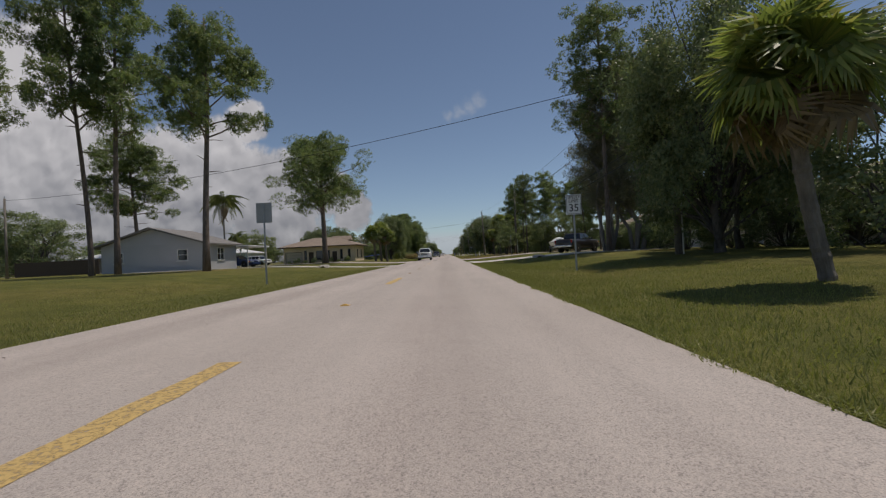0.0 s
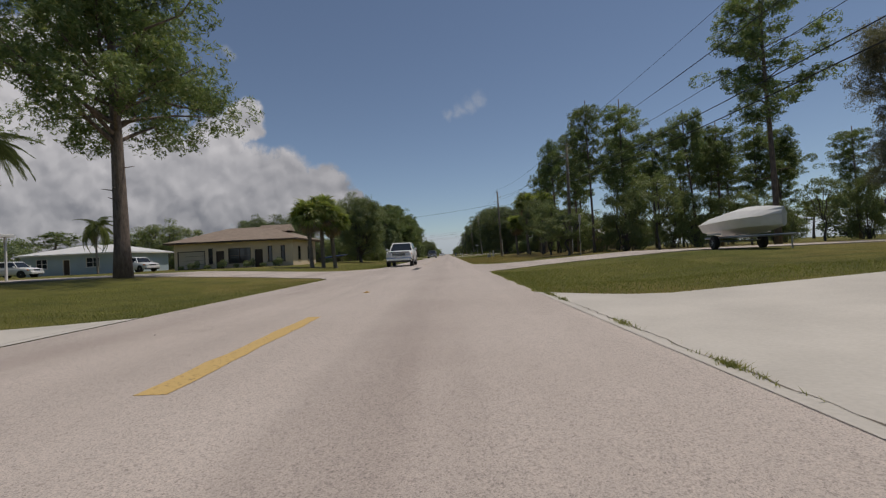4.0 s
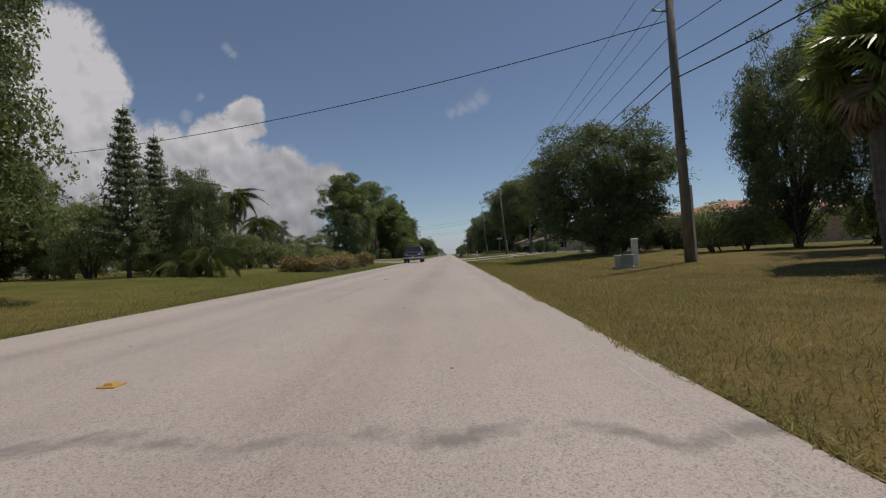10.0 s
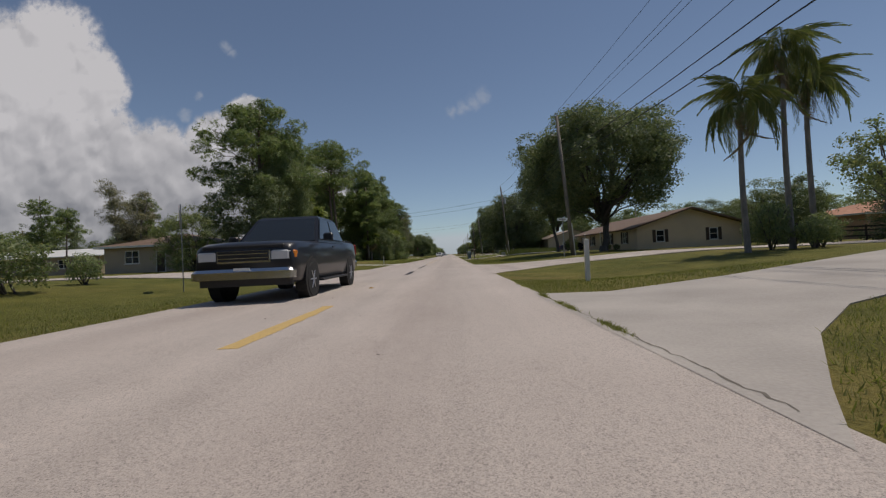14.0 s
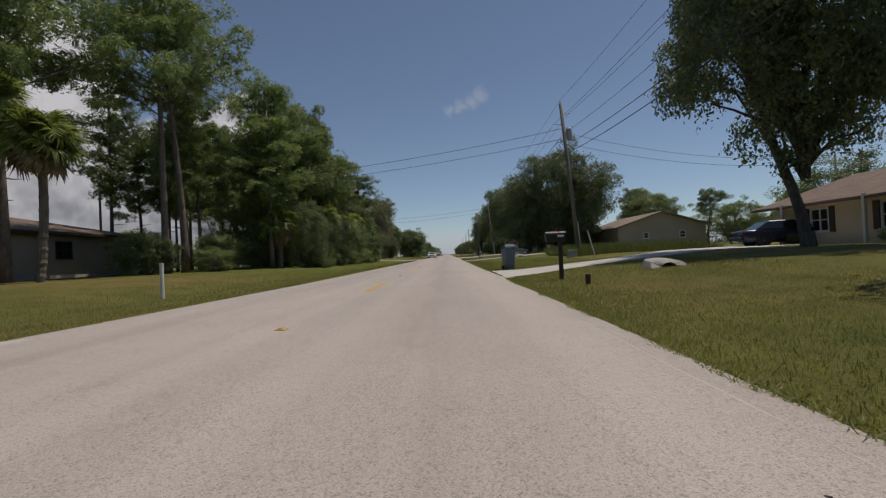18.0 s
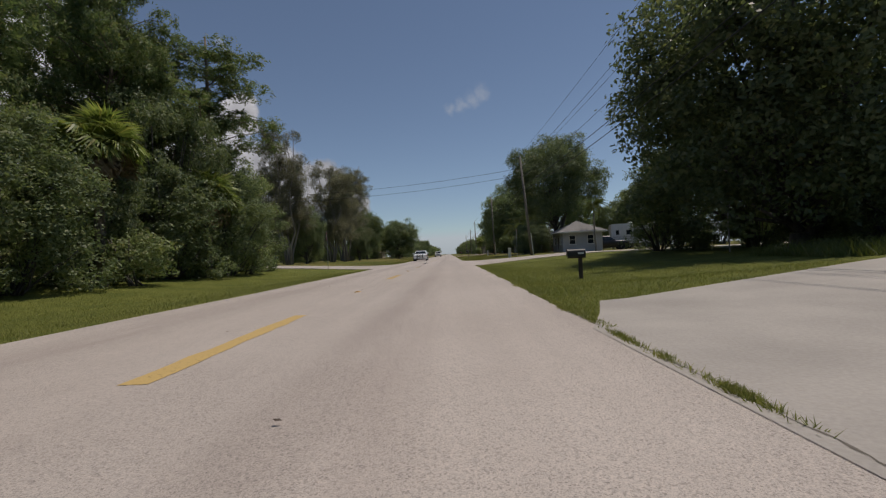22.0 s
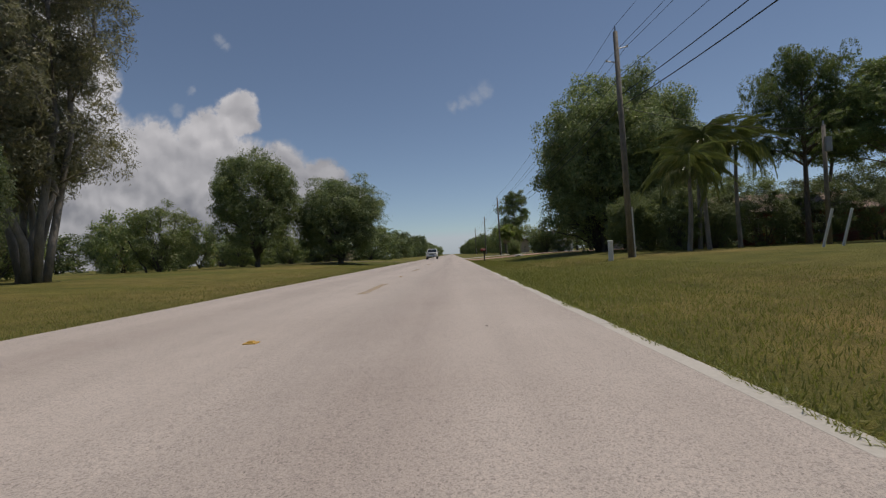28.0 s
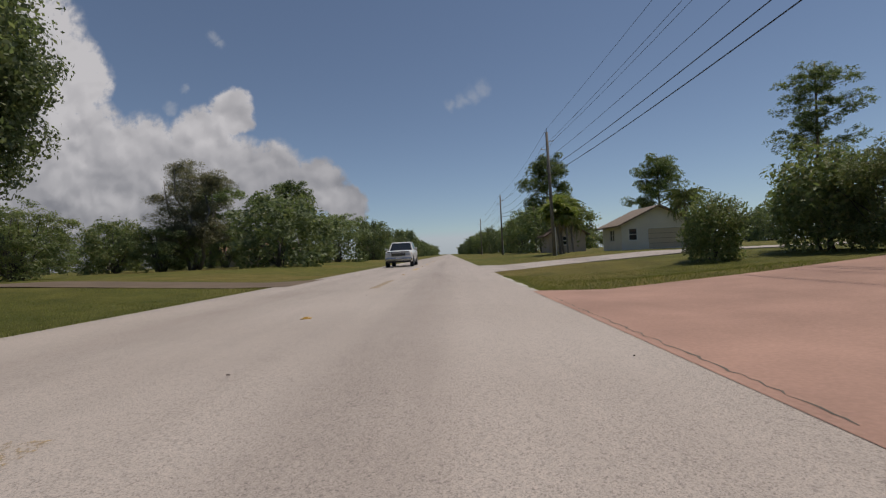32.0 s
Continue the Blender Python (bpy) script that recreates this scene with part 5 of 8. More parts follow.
for x, y, h, w in ((38, 228, 6, 6), (44, 226, 7, 7), (52, 230, 7, 8), (48, 218, 5, 8), (60, 222, 7, 9)):
    plant("wood_a", x, y, h, w, "hedge of leafy trees behind the lots", group="distant trees")

# third stretch
for x, y, h, w, k in ((-19.6, 277.5, 19.0, 8.6, "casu_a"), (-22.6, 279.5, 15, 8, "casu_b"), (-16.1, 286.6, 16.5, 7.5, "casu_b"), (-14.8, 290.0, 15.0, 6.5, "casu_a"), (-16.6, 303.0, 18.5, 10, "casu_a"), (-18.8, 305.0, 19.5, 8, "casu_b")):
    plant(k, x, y, h, w, "wispy casuarina with several grey stems on a lawn", group="casuarinas")
plant("oak_a", -18.5, 281.5, 8.5, 7, "dark tree below the casuarinas")
plant("oak_a", -13.8, 296.5, 6.0, 5, "dark tree below the casuarinas")
plant("oak_b", -18.8, 331.0, 13.0, 10.6, "upright leafy tree on a wide lawn")
plant("oak_a", -11.2, 336.6, 10.4, 13.0, "spreading oak shading a wide lawn")
plant("oak_c", -12.6, 341.5, 10.2, 9.0, "spreading oak shading a wide lawn")
for i in range(26):
    x, y = -27 - (i % 3) * 7 + rnd.uniform(-2, 2), 296 + i * 5.2
    plant(("wood_a", "far_b", "wood_b")[i % 3], x, y, rnd.uniform(5.0, 7.6), rnd.uniform(6, 9), "scrubby tree line behind the lawn", group="distant trees")
plant("oak_c", 18.8, 286.0, 18.4, 15.5, "tall broad tree over a low house")
for x, y, h in ((14.4, 277.5, 4.2), (14.2, 280.5, 5.0), (13.9, 284.0, 5.4)):
    plant("wood_b", x, y, h, 4.4, "dark shrubs below a tall tree beside a house", "shrub", "tree undergrowth")
palm("feather", pose(21.4, 275.0, 0.3, 0, 0, 0), 6.2, 1.7, "small feather palm in front of a house", 71, 0.15, 0)
for i, (x, y, h) in enumerate(((36, 285, 6.5), (38, 288, 6.0), (33.5, 290, 5.0))):
    palm("feather", pose(x, y, 0.4, 0, 0, i * 44), h, 2.4, "feather palm behind a travel trailer", 72 + i, 0.15, 1)
for x, y, h, w, k in ((37, 296, 11.5, 9, "pine_a"), (32, 298, 8.5, 9, "oak_b"), (44, 286, 7, 9, "wood_b"), (48, 278, 7, 8, "wood_a"), (52, 270, 6, 8, "wood_b"), (56, 266, 12, 7, "pine_b")):
    plant(k, x, y, h, w, "leafy tree behind the lots", group="distant trees")
for i, (x, y, h) in enumerate(((17.6, 310.5, 6.6), (20.4, 312, 6.8), (15.8, 309.4, 5.0), (18.6, 313.4, 7.2))):
    palm("feather", pose(x, y, 0.3, 0, 0, i * 80), h, 2.5, "feather palm in front of a brick house", 80 + i, 0.16, 0)
for x, y, h, w in ((17.2, 313.8, 3.4, 3.6), (20.2, 314.6, 3.6, 3.8), (21.5, 316.5, 5.0, 5.0), (25.5, 317.5, 4.4, 5.2), (30.0, 318.0, 5.6, 5.4), (34.5, 317.5, 4.8, 5.0), (18.5, 316.5, 5.6, 5.0), (28, 331, 8, 9), (34, 332, 8.5, 9), (40, 326, 8, 9)):
    plant("wood_b", x, y, h, w, "dark shrubbery in front of a brick house", "shrub", "brick house shrubs")
plant("ficus", 16.2, 325.5, 17.4, 13.5, "massive dense dark tree like a tall hedge", z=-0.7)
plant("ficus", 21.2, 327.5, 18.6, 13.0, "massive dense dark tree like a tall hedge", z=-0.7)
plant("oak_b", 15.0, 315.6, 4.2, 4.0, "rounded shrub tree by the verge")
plant("wood_a", 14.6, 343.2, 3.4, 3.2, "dark shrub below spreading trees", "shrub")
plant("wood_a", 16.4, 342.4, 3.0, 3.4, "dark shrub below spreading trees", "shrub")
plant("oak_a", 20.0, 341.0, 14.0, 10.5, "dense dark tree shading a lawn")
plant("oak_a", 25.0, 343.0, 14.0, 9.5, "dense dark tree shading a lawn")
for x, y, h, w, k in ((27, 315, 13.5, 7, "pine_d"), (30, 312, 12, 8, "pine_a"), (34, 322, 13, 7, "pine_b"), (38, 306, 10, 7, "pine_e"), (42, 314, 11, 7, "pine_c")):
    plant(k, x, y, h, w, PINE, group="pines behind the brick house")
for x, y, h, w in ((10.7, 345.2, 3.1, 2.5), (14.2, 345.0, 4.4, 4.2)):
    plant("clipped", x, y, h, w, "thick leafy shrub draped with vines", "shrub", "corner shrubs", z=gz(x, y) - 0.55, spin=0)
plant("pine_c", 28, 362, 13, 6, PINE)

# farther along the road, on both sides
rnd = random.Random(77)
for i in range(54):
    y = 372 + i * 9.5 + rnd.uniform(-3, 3)
    k = ("far_a", "far_b", "far_a", "far_b", "far_pine")[rnd.randrange(5)]
    plant(k, -13.0 - rnd.uniform(0, 6), y, rnd.uniform(7, 10.5), rnd.uniform(8, 11), "dark roadside tree in the distance", group="distant trees")
    if y > 385:
        k = ("far_a", "far_b", "far_a", "far_b", "far_pine")[rnd.randrange(5)]
        plant(k, 14.5 + rnd.uniform(0, 6), y + 4, rnd.uniform(7, 10.5), rnd.uniform(8, 11), "dark roadside tree in the distance", group="distant trees")
for x, y, h, w, k in ((20.0, 412, 18, 10, "pine_a"), (34, 398, 14, 9, "pine_a"), (-24, 376, 12, 9, "casu_b"), (-30, 390, 12, 8, "pine_b"), (-22, 398, 13, 9, "pine_a")):
    plant(k, x, y, h, w, "tall tree in the distance", group="distant trees")
for i, (x, y) in enumerate(((13.2, 375), (14.2, 378), (15.5, 381), (17, 384), (24, 372))):
    palm("fan" if i < 2 else "feather", pose(x, y, 0.3, 0, 0, i * 50), 4.2 + (i % 3) * 0.6, 2.0, "palm in a front garden", 90 + i, 0.16, 2)
# woods behind the lots close the view on both sides
for side in (-1, 1):
    for i in range(80):
        x, y = side * (80 + (i % 2) * 14 + rnd.uniform(-6, 8)), -10 + i * 8 + rnd.uniform(-3, 3)
        plant(("far_a", "far_b", "far_a", "far_pine")[i % 4], x, y, rnd.uniform(7, 10) if i % 4 < 3 else rnd.uniform(10, 13), rnd.uniform(10, 15), "leafy trees behind the neighbouring lots", group="distant trees")


# houses
def wall_panel(length, height, thick, holes):
    """A wall along x from 0, its outer face at y = 0, pierced by holes of u0, u1, v0, v1; one closed skin."""
    us = sorted({0, length, *[u for h in holes for u in h[:2]]})
    vs = sorted({0, height, *[v for h in holes for v in h[2:4]]})
    b, index = Mesh(), {}

    def at(i, j, k):
        if (i, j, k) not in index:
            index[i, j, k] = len(b.v)
            b.v.append((us[i], thick * k, vs[j]))
        return index[i, j, k]

    def solid(i, j):
        if not (0 <= i < len(us) - 1 and 0 <= j < len(vs) - 1):
            return False
        u, v = (us[i] + us[i + 1]) / 2, (vs[j] + vs[j + 1]) / 2
        return not any(h[0] <= u <= h[1] and h[2] <= v <= h[3] for h in holes)

    for i in range(len(us) - 1):
        for j in range(len(vs) - 1):
            if solid(i, j):
                for k in (0, 1):
                    b.f.append((at(i, j, k), at(i + 1, j, k), at(i + 1, j + 1, k), at(i, j + 1, k)))
                for di, dj, p, q in ((-1, 0, (i, j), (i, j + 1)), (1, 0, (i + 1, j), (i + 1, j + 1)), (0, -1, (i, j), (i + 1, j)), (0, 1, (i, j + 1), (i + 1, j + 1))):
                    if not solid(i + di, j + dj):
                        b.f.append((at(*p, 0), at(*q, 0), at(*q, 1), at(*p, 1)))
    return b


def opening(kind, hole, house, place, trim_mat, shutter=None):
    """A window, door or garage door set into its hole."""
    u0, u1, v0, v1 = hole
    w, h, cx, cz = u1 - u0, v1 - v0, (u0 + u1) / 2, (v0 + v1) / 2
    names = {"w": "window", "d": "door", "g": "garage_door"}
    fr = Mesh()
    t = 0.07
    n0 = len(fr.v)
    for y in (-0.03, 0.07):
        for k in (0.0, t):
            fr.v += [(u0 + k, y, v0 + k), (u1 - k, y, v0 + k), (u1 - k, y, v1 - k), (u0 + k, y, v1 - k)]
    for i in range(4):
        j = (i + 1) % 4
        fr.f += [(i, j, 4 + j, 4 + i), (8 + i, 8 + j, 12 + j, 12 + i), (i, j, 8 + j, 8 + i), (4 + i, 4 + j, 12 + j, 12 + i)]
    o = part(names[kind], fr, trim_mat, house)
    o.matrix_basis = place
    if kind == "w":
        part("sill", Mesh().box((cx, -0.04, v0 - 0.03), (w + 0.16, 0.12, 0.05)), trim_mat, o)
        part("meeting_rail", Mesh().box((cx, 0.03, cz), (w - 2 * t, 0.06, 0.05)), trim_mat, o)
        if w > 1.1:
            part("mullion", Mesh().box((cx, 0.025, cz), (0.05, 0.06, h - 2 * t)), trim_mat, o)
    p = Mesh()
    if kind == "w":
        p.box((cx, 0.07, cz), (w - t, 0.02, h - t))
        part("pane", p, M["glass"], o)
    elif kind == "d":
        p.box((cx, 0.08, cz), (w - 2 * t, 0.05, h - t), bevel=0.01)
        for k in (0.3, 0.7):
            p.box((cx, 0.05, v0 + h * k), (w * 0.6, 0.03, h * 0.28), bevel=0.01)
        part("door_leaf", p, M["brown"], o)
    else:
        rows = 4
        for r in range(rows):
            p.box((cx, 0.1, v0 + t + (h - 2 * t) * (r + 0.5) / rows), (w - 2 * t, 0.05, (h - 2 * t) / rows - 0.025), bevel=0.012)
        part("door_leaf", p, M["garage"], o)
    if shutter:
        for s in (-1, 1):
            q = Mesh()
            x = cx + s * (w / 2 + 0.2)
            q.box((x, -0.03, cz), (0.34, 0.05, h + 0.1), bevel=0.01)
            for k in range(9):
                q.box((x, -0.06, v0 + h * (k + 0.5) / 9), (0.26, 0.02, 0.06))
            sh = part("shutter", q, M["brown"], house)
            sh.matrix_basis = place
    return o


def roof_gable(b, x0, x1, y0, y1, z, rise, over, along):
    """Two slopes with thickness; along: the axis of the ridge."""
    t = 0.16
    if along == "y":
        xm = (x0 + x1) / 2
        k = rise / ((x1 - x0) / 2)
        for s in (-1, 1):
            xe = xm + s * ((x1 - x0) / 2 + over)
            ze = z - over * k
            a = [(xe, y0 - over, ze), (xe, y1 + over, ze), (xm, y1 + over, z + rise), (xm, y0 - over, z + rise)]
            b.loft([a, [(p[0], p[1], p[2] + t) for p in a]])
    else:
        ym = (y0 + y1) / 2
        k = rise / ((y1 - y0) / 2)
        for s in (-1, 1):
            ye = ym + s * ((y1 - y0) / 2 + over)
            ze = z - over * k
            a = [(x0 - over, ye, ze), (x1 + over, ye, ze), (x1 + over, ym, z + rise), (x0 - over, ym, z + rise)]
            b.loft([a, [(p[0], p[1], p[2] + t) for p in a]])


def roof_hip(b, x0, x1, y0, y1, z, rise, over):
    x0, x1, y0, y1 = x0 - over, x1 + over, y0 - over, y1 + over
    w, d = x1 - x0, y1 - y0
    r = min(w, d) / 2
    if w >= d:
        ra, rb = (x0 + r, (y0 + y1) / 2), (x1 - r, (y0 + y1) / 2)
    else:
        ra, rb = ((x0 + x1) / 2, y0 + r), ((x0 + x1) / 2, y1 - r)
    c = [(x0, y0), (x1, y0), (x1, y1), (x0, y1)]
    n = len(b.v)
    b.v += [(*p, z) for p in c] + [(*p, z + 0.16) for p in c] + [(*ra, z + rise), (*rb, z + rise)]
    A, B = n + 8, n + 9
    e = [n + 4 + i for i in range(4)]
    if w >= d:
        b.f += [(e[0], e[1], B, A), (e[1], e[2], B), (e[2], e[3], A, B), (e[3], e[0], A)]
    else:
        b.f += [(e[0], e[1], A), (e[1], e[2], B, A), (e[2], e[3], B), (e[3], e[0], A, B)]
    b.f += [(n + i, n + (i + 1) % 4, n + 4 + (i + 1) % 4, n + 4 + i) for i in range(4)]
    b.f.append((n + 3, n + 2, n + 1, n))


def house(x0, x1, y0, y1, hw, rise, roof, wall, roofm, label, south=(), road=(), z=0.34, over=0.55, trim_mat="trim", gable_mat=None, road_side=1, name="house", shutters=False, turn=0.0):
    """A one-storey house. south: openings in the wall towards the viewer; road: those in the wall along the road."""
    w, d = x1 - x0, y1 - y0
    e = thing(name, label, "house", pose((x0 + x1) / 2, (y0 + y1) / 2, z, 0, 0, turn))
    T = 0.2
    B = M[wall]
    tm = M[trim_mat]
    hx, hy = w / 2, d / 2
    sides = (("s", w, Matrix.Translation((-hx, -hy, 0)), south), ("n", w, Matrix.Translation((hx, hy, 0)) @ pose(0, 0, 0, 0, 0, 180), ()),
             ("e", d - 2 * T, Matrix.Translation((hx, -hy + T, 0)) @ pose(0, 0, 0, 0, 0, 90), road if road_side < 0 else ()),
             ("w", d - 2 * T, Matrix.Translation((-hx, hy - T, 0)) @ pose(0, 0, 0, 0, 0, -90), road if road_side > 0 else ()))
    for nm, length, place, holes in sides:
        cut = [(h[1], h[2], h[3], h[4]) for h in holes]
        p = part("wall", wall_panel(length, hw, T, cut), B, e)
        p.matrix_basis = place
        for h, c in zip(holes, cut):
            opening(h[0], c, e, place, tm, shutters and h[0] == "w")
    fl = Mesh().box((0, 0, -0.3), (w - 0.02, d - 0.02, 0.66))
    part("floor_slab", fl, M["greyconcrete"], e)
    # a solid near-black block stands in for the unlit rooms
    inner = Mesh().box((0, 0, hw * 0.5), (w - 1.6, d - 1.6, hw - 0.1))
    part("inner_rooms", inner, M["dark"], e)
    r = Mesh()
    if roof == "hip":
        roof_hip(r, -hx, hx, -hy, hy, hw, rise, over)
    elif roof == "flat":
        r.box((0, 0, hw + 0.14), (w + 2 * over, d + 2 * over, 0.28), bevel=0.04)
    else:
        roof_gable(r, -hx, hx, -hy, hy, hw, rise, over, roof)
        if roof == "y":
            for s in (-1, 1):
                g = Mesh()
                g.loft([[(-hx, s * hy, hw), (hx, s * hy, hw), (0, s * hy, hw + rise)], [(-hx, s * (hy - T), hw), (hx, s * (hy - T), hw), (0, s * (hy - T), hw + rise)]])
                part("gable", g, M[gable_mat or wall], e)
        else:
            for s in (-1, 1):
                g = Mesh()
                g.loft([[(s * hx, -hy, hw), (s * hx, hy, hw), (s * hx, 0, hw + rise)], [(s * (hx - T), -hy, hw), (s * (hx - T), hy, hw), (s * (hx - T), 0, hw + rise)]])
                part("gable", g, M[gable_mat or wall], e)
    part("roof", r, M[roofm], e)
    if roof == "hip":
        for s in (-1, 1):
            part("fascia", Mesh().box((0, s * (hy + over + 0.018), hw + 0.07), (w + 2 * over, 0.03, 0.18)), tm, e)
            part("fascia", Mesh().box((s * (hx + over + 0.018), 0, hw + 0.07), (0.03, d + 2 * over - 0.02, 0.18)), tm, e)
    return e


W = lambda u, w, v=0.95, h=1.25: ("w", u, u + w, v, v + h)
D = lambda u, w=0.95, h=2.05: ("d", u, u + w, 0.02, h)
G = lambda u, w=4.8, h=2.15: ("g", u, u + w, 0.02, h)

house(-30.6, -20.8, 41.6, 47.8, 2.6, 1.5, "y", "wall_grey", "shingle_grey", "grey stucco gable-roofed house with small dark windows", (W(1.2, 0.9, 1.0, 1.0), W(7.2, 1.0, 1.0, 1.1)), (W(2, 1.4),), road_side=-1)
house(-53, -39.5, 91, 100, 2.6, 1.4, "hip", "wall_blue", "metal_white", "pale blue house with a white metal roof", (W(2, 1.5), D(5.5), W(8.5, 1.8)))
hb = house(-29.6, -15.8, 85.4, 94.2, 3.0, 1.95, "hip", "wall_cream", "shingle_tan", "long cream stucco house with a tan shingle hip roof", (G(0.4, 3.2), W(4.0, 0.5, 0.6, 1.8), D(4.9, 0.9), W(6.3, 2.6, 0.6, 1.7), D(9.4, 0.9), W(10.9, 0.5, 0.6, 1.8), W(12.4, 0.5, 0.6, 1.8)), (W(1.6, 0.8, 0.7, 1.6), W(5.2, 0.8, 0.7, 1.6)), road_side=-1, trim_mat="brown", over=0.8)
for i in range(12):
    plant("bush_b" if i % 3 else "bush_a", -28.2 + i * 1.05 + 0.3 * math.sin(i * 2.1), 84.3 - 0.25 * (i % 2), 0.55 + 0.3 * (i % 3), 0.9 + 0.25 * (i % 2), "low flowering shrub in a bed along a house front", "shrub", "foundation shrubs")
gv_ = Mesh().loft([[(1.5, -1.5, 4.25), (1.5, 1.5, 4.25), (1.5, 0, 5.15)], [(5.3, -1.5, 4.25), (5.3, 1.5, 4.25), (5.3, 0, 5.15)]])
part("roof_gablet", gv_, M["shingle_tan"], hb)
part("gablet_vent", Mesh().loft([[(5.3, -1.2, 4.32), (5.3, 1.2, 4.32), (5.3, 0, 5.02)], [(5.36, -1.2, 4.32), (5.36, 1.2, 4.32), (5.36, 0, 5.02)]]), M["wall_tan"], hb, "tan louvred roof vent")
house(21.2, 33.0, 36.5, 51.0, 2.75, 1.9, "y", "wall_white", "shingle_tan", "white house with a tan shingle roof and garage", (G(1.2, 4.9), W(8, 1.6)), (D(2.0), W(5.0, 1.8), W(9.5, 1.6)), over=0.8)
house(23.0, 35.0, 13.0, 30.0, 2.8, 2.0, "y", "wall_white", "shingle_tan", "white house half hidden behind dark trees", (W(2, 1.4),), (W(2.5, 1.2), D(6), W(9, 1.2), W(13, 1.2)), over=0.6)
house(-27.4, -22.7, 109.6, 114.0, 2.2, 1.0, "x", "metal_white", "metal_white", "white metal garden shed with a low gable roof", (W(0.8, 0.7, 1.1, 0.7), D(2.6, 0.9, 1.9)), over=0.15, name="shed")
house(26.5, 31.0, 104.0, 109.0, 2.1, 1.1, "x", "wall_peach", "metal_white", "small pinkish outbuilding with a metal roof", (D(2.8, 1.0),), over=0.2, name="outbuilding")
house(23.6, 39.0, 128.0, 140.0, 2.7, 1.7, "hip", "wall_peach", "tile_orange", "peach house with an orange tiled hip roof", (W(3, 1.5), W(8, 1.5)), (W(3, 1.5), W(7, 1.5)), over=0.8)
house(27.2, 39.0, 140.4, 149.0, 2.7, 1.6, "hip", "brick", "tile_orange", "red brick house with a tiled hip roof", (G(2.0, 4.8),), (W(3, 1.5), W(6, 1.2)), over=0.9)
house(46, 60, 178, 188, 2.6, 1.7, "hip", "wall_peach", "tile_orange", "peach house with an orange roof in the distance", (W(2, 1.5), W(7, 2.0), W(11, 1.4)))
hr = house(22.0, 33.0, 178.0, 200.0, 2.6, 1.7, "y", "wall_cream", "shingle_brown", "cream house with brown shingle roof, shutters and a porch", (W(2.0, 0.9), W(7.6, 0.9)), (W(2.2, 1.2), W(6.2, 1.5), D(10.0), W(13.0, 1.5), W(17.8, 1.3)), over=0.9, shutters=True, z=0.1)
for yy in (-2.0, 4.5, 9.5):
    part("porch_post", Mesh().box((-6.35, yy, 1.28), (0.14, 0.14, 2.6), bevel=0.01), M["trim"], hr)
house(-40.8, -25.2, 200.5, 211.0, 2.6, 1.7, "hip", "wall_tan", "shingle_brown", "tan stucco house with a brown shingle hip roof", (W(1.5, 1.6), G(5.0, 3.2), D(10.0), W(12.4, 1.4, 0.4, 1.8)), (W(3, 1.4),), road_side=-1, trim_mat="brown", over=0.9, z=0.8)
house(-31.0, -20.8, 172.5, 182.0, 2.5, 1.4, "hip", "wall_tan", "shingle_brown", "tan house with a brown roof beside tall trees", (W(2, 1.4), D(5), W(7, 1.5)), over=0.6)
house(-66.0, -47.0, 192.0, 203.0, 2.6, 1.1, "x", "wall_tan", "metal_white", "long low house with a white metal roof", (W(2, 1.6), W(7, 1.6), W(13, 1.6)))
house(24.0, 35.2, 230.5, 244.0, 2.8, 1.75, "y", "wall_tan", "shingle_tan", "tan stucco house with a low gable roof and small windows", (W(3.2, 0.7, 1.3, 0.7), W(7.8, 0.8, 1.2, 0.9)), (W(3, 1.3),))
house(17.4, 22.6, 276.0, 281.6, 2.5, 1.7, "hip", "wall_grey", "shingle_grey", "low grey house with a shingle roof behind a tall tree", (W(0.8, 0.9), W(3.2, 0.9)), (W(0.6, 1.0), D(2.4), W(3.8, 1.0)))
house(-52.0, -39.8, 300.5, 309.0, 2.7, 0.3, "flat", "wall_tan", "metal_white", "low house with a flat white roof", (W(2, 1.6), W(7, 2.0)), over=1.2)
house(-44.0, -34.0, 272.0, 280.0, 2.3, 0.3, "flat", "wall_tan", "metal_white", "low carport building with a flat white roof", (W(2, 1.6),), over=0.8)
house(23.5, 37.0, 320.0, 328.5, 2.7, 1.6, "x", "brick", "shingle_brown", "red brick house behind feather palms", (W(2, 1.5), D(5.5), W(8, 1.6)), (W(2, 1.5), W(5, 1.4)))
house(25.5, 38.0, 340.5, 348.5, 2.7, 1.7, "hip", "wall_tan", "shingle_brown", "tan house with a brown roof shaded by trees", (W(1.5, 1.4), D(5), W(8, 1.8)), (W(2, 1.4), W(5, 1.0)), over=1.0)
house(19.6, 27.0, 376.0, 381.5, 2.6, 1.7, "y", "wall_white", "shingle_tan", "white house with a garage and tan gable roof", (W(0.7, 0.9), G(2.6, 4.2)), (W(2, 1.4),))
house(15.8, 20.8, 392.0, 397.0, 2.5, 1.5, "y", "wall_tan", "shingle_brown", "low tan house beyond the palms", (W(1.2, 1.4),), ())
house(-38, -26, 404.0, 413.0, 2.5, 1.5, "hip", "wall_tan", "tile_orange", "distant house with a reddish roof", (W(2, 1.4), W(7, 1.4)), ())
house(-64, -54, 78, 87, 2.5, 1.3, "hip", "wall_tan", "metal_white", "low house with a pale roof in the distance", (W(2, 1.4), W(6, 1.4)), ())

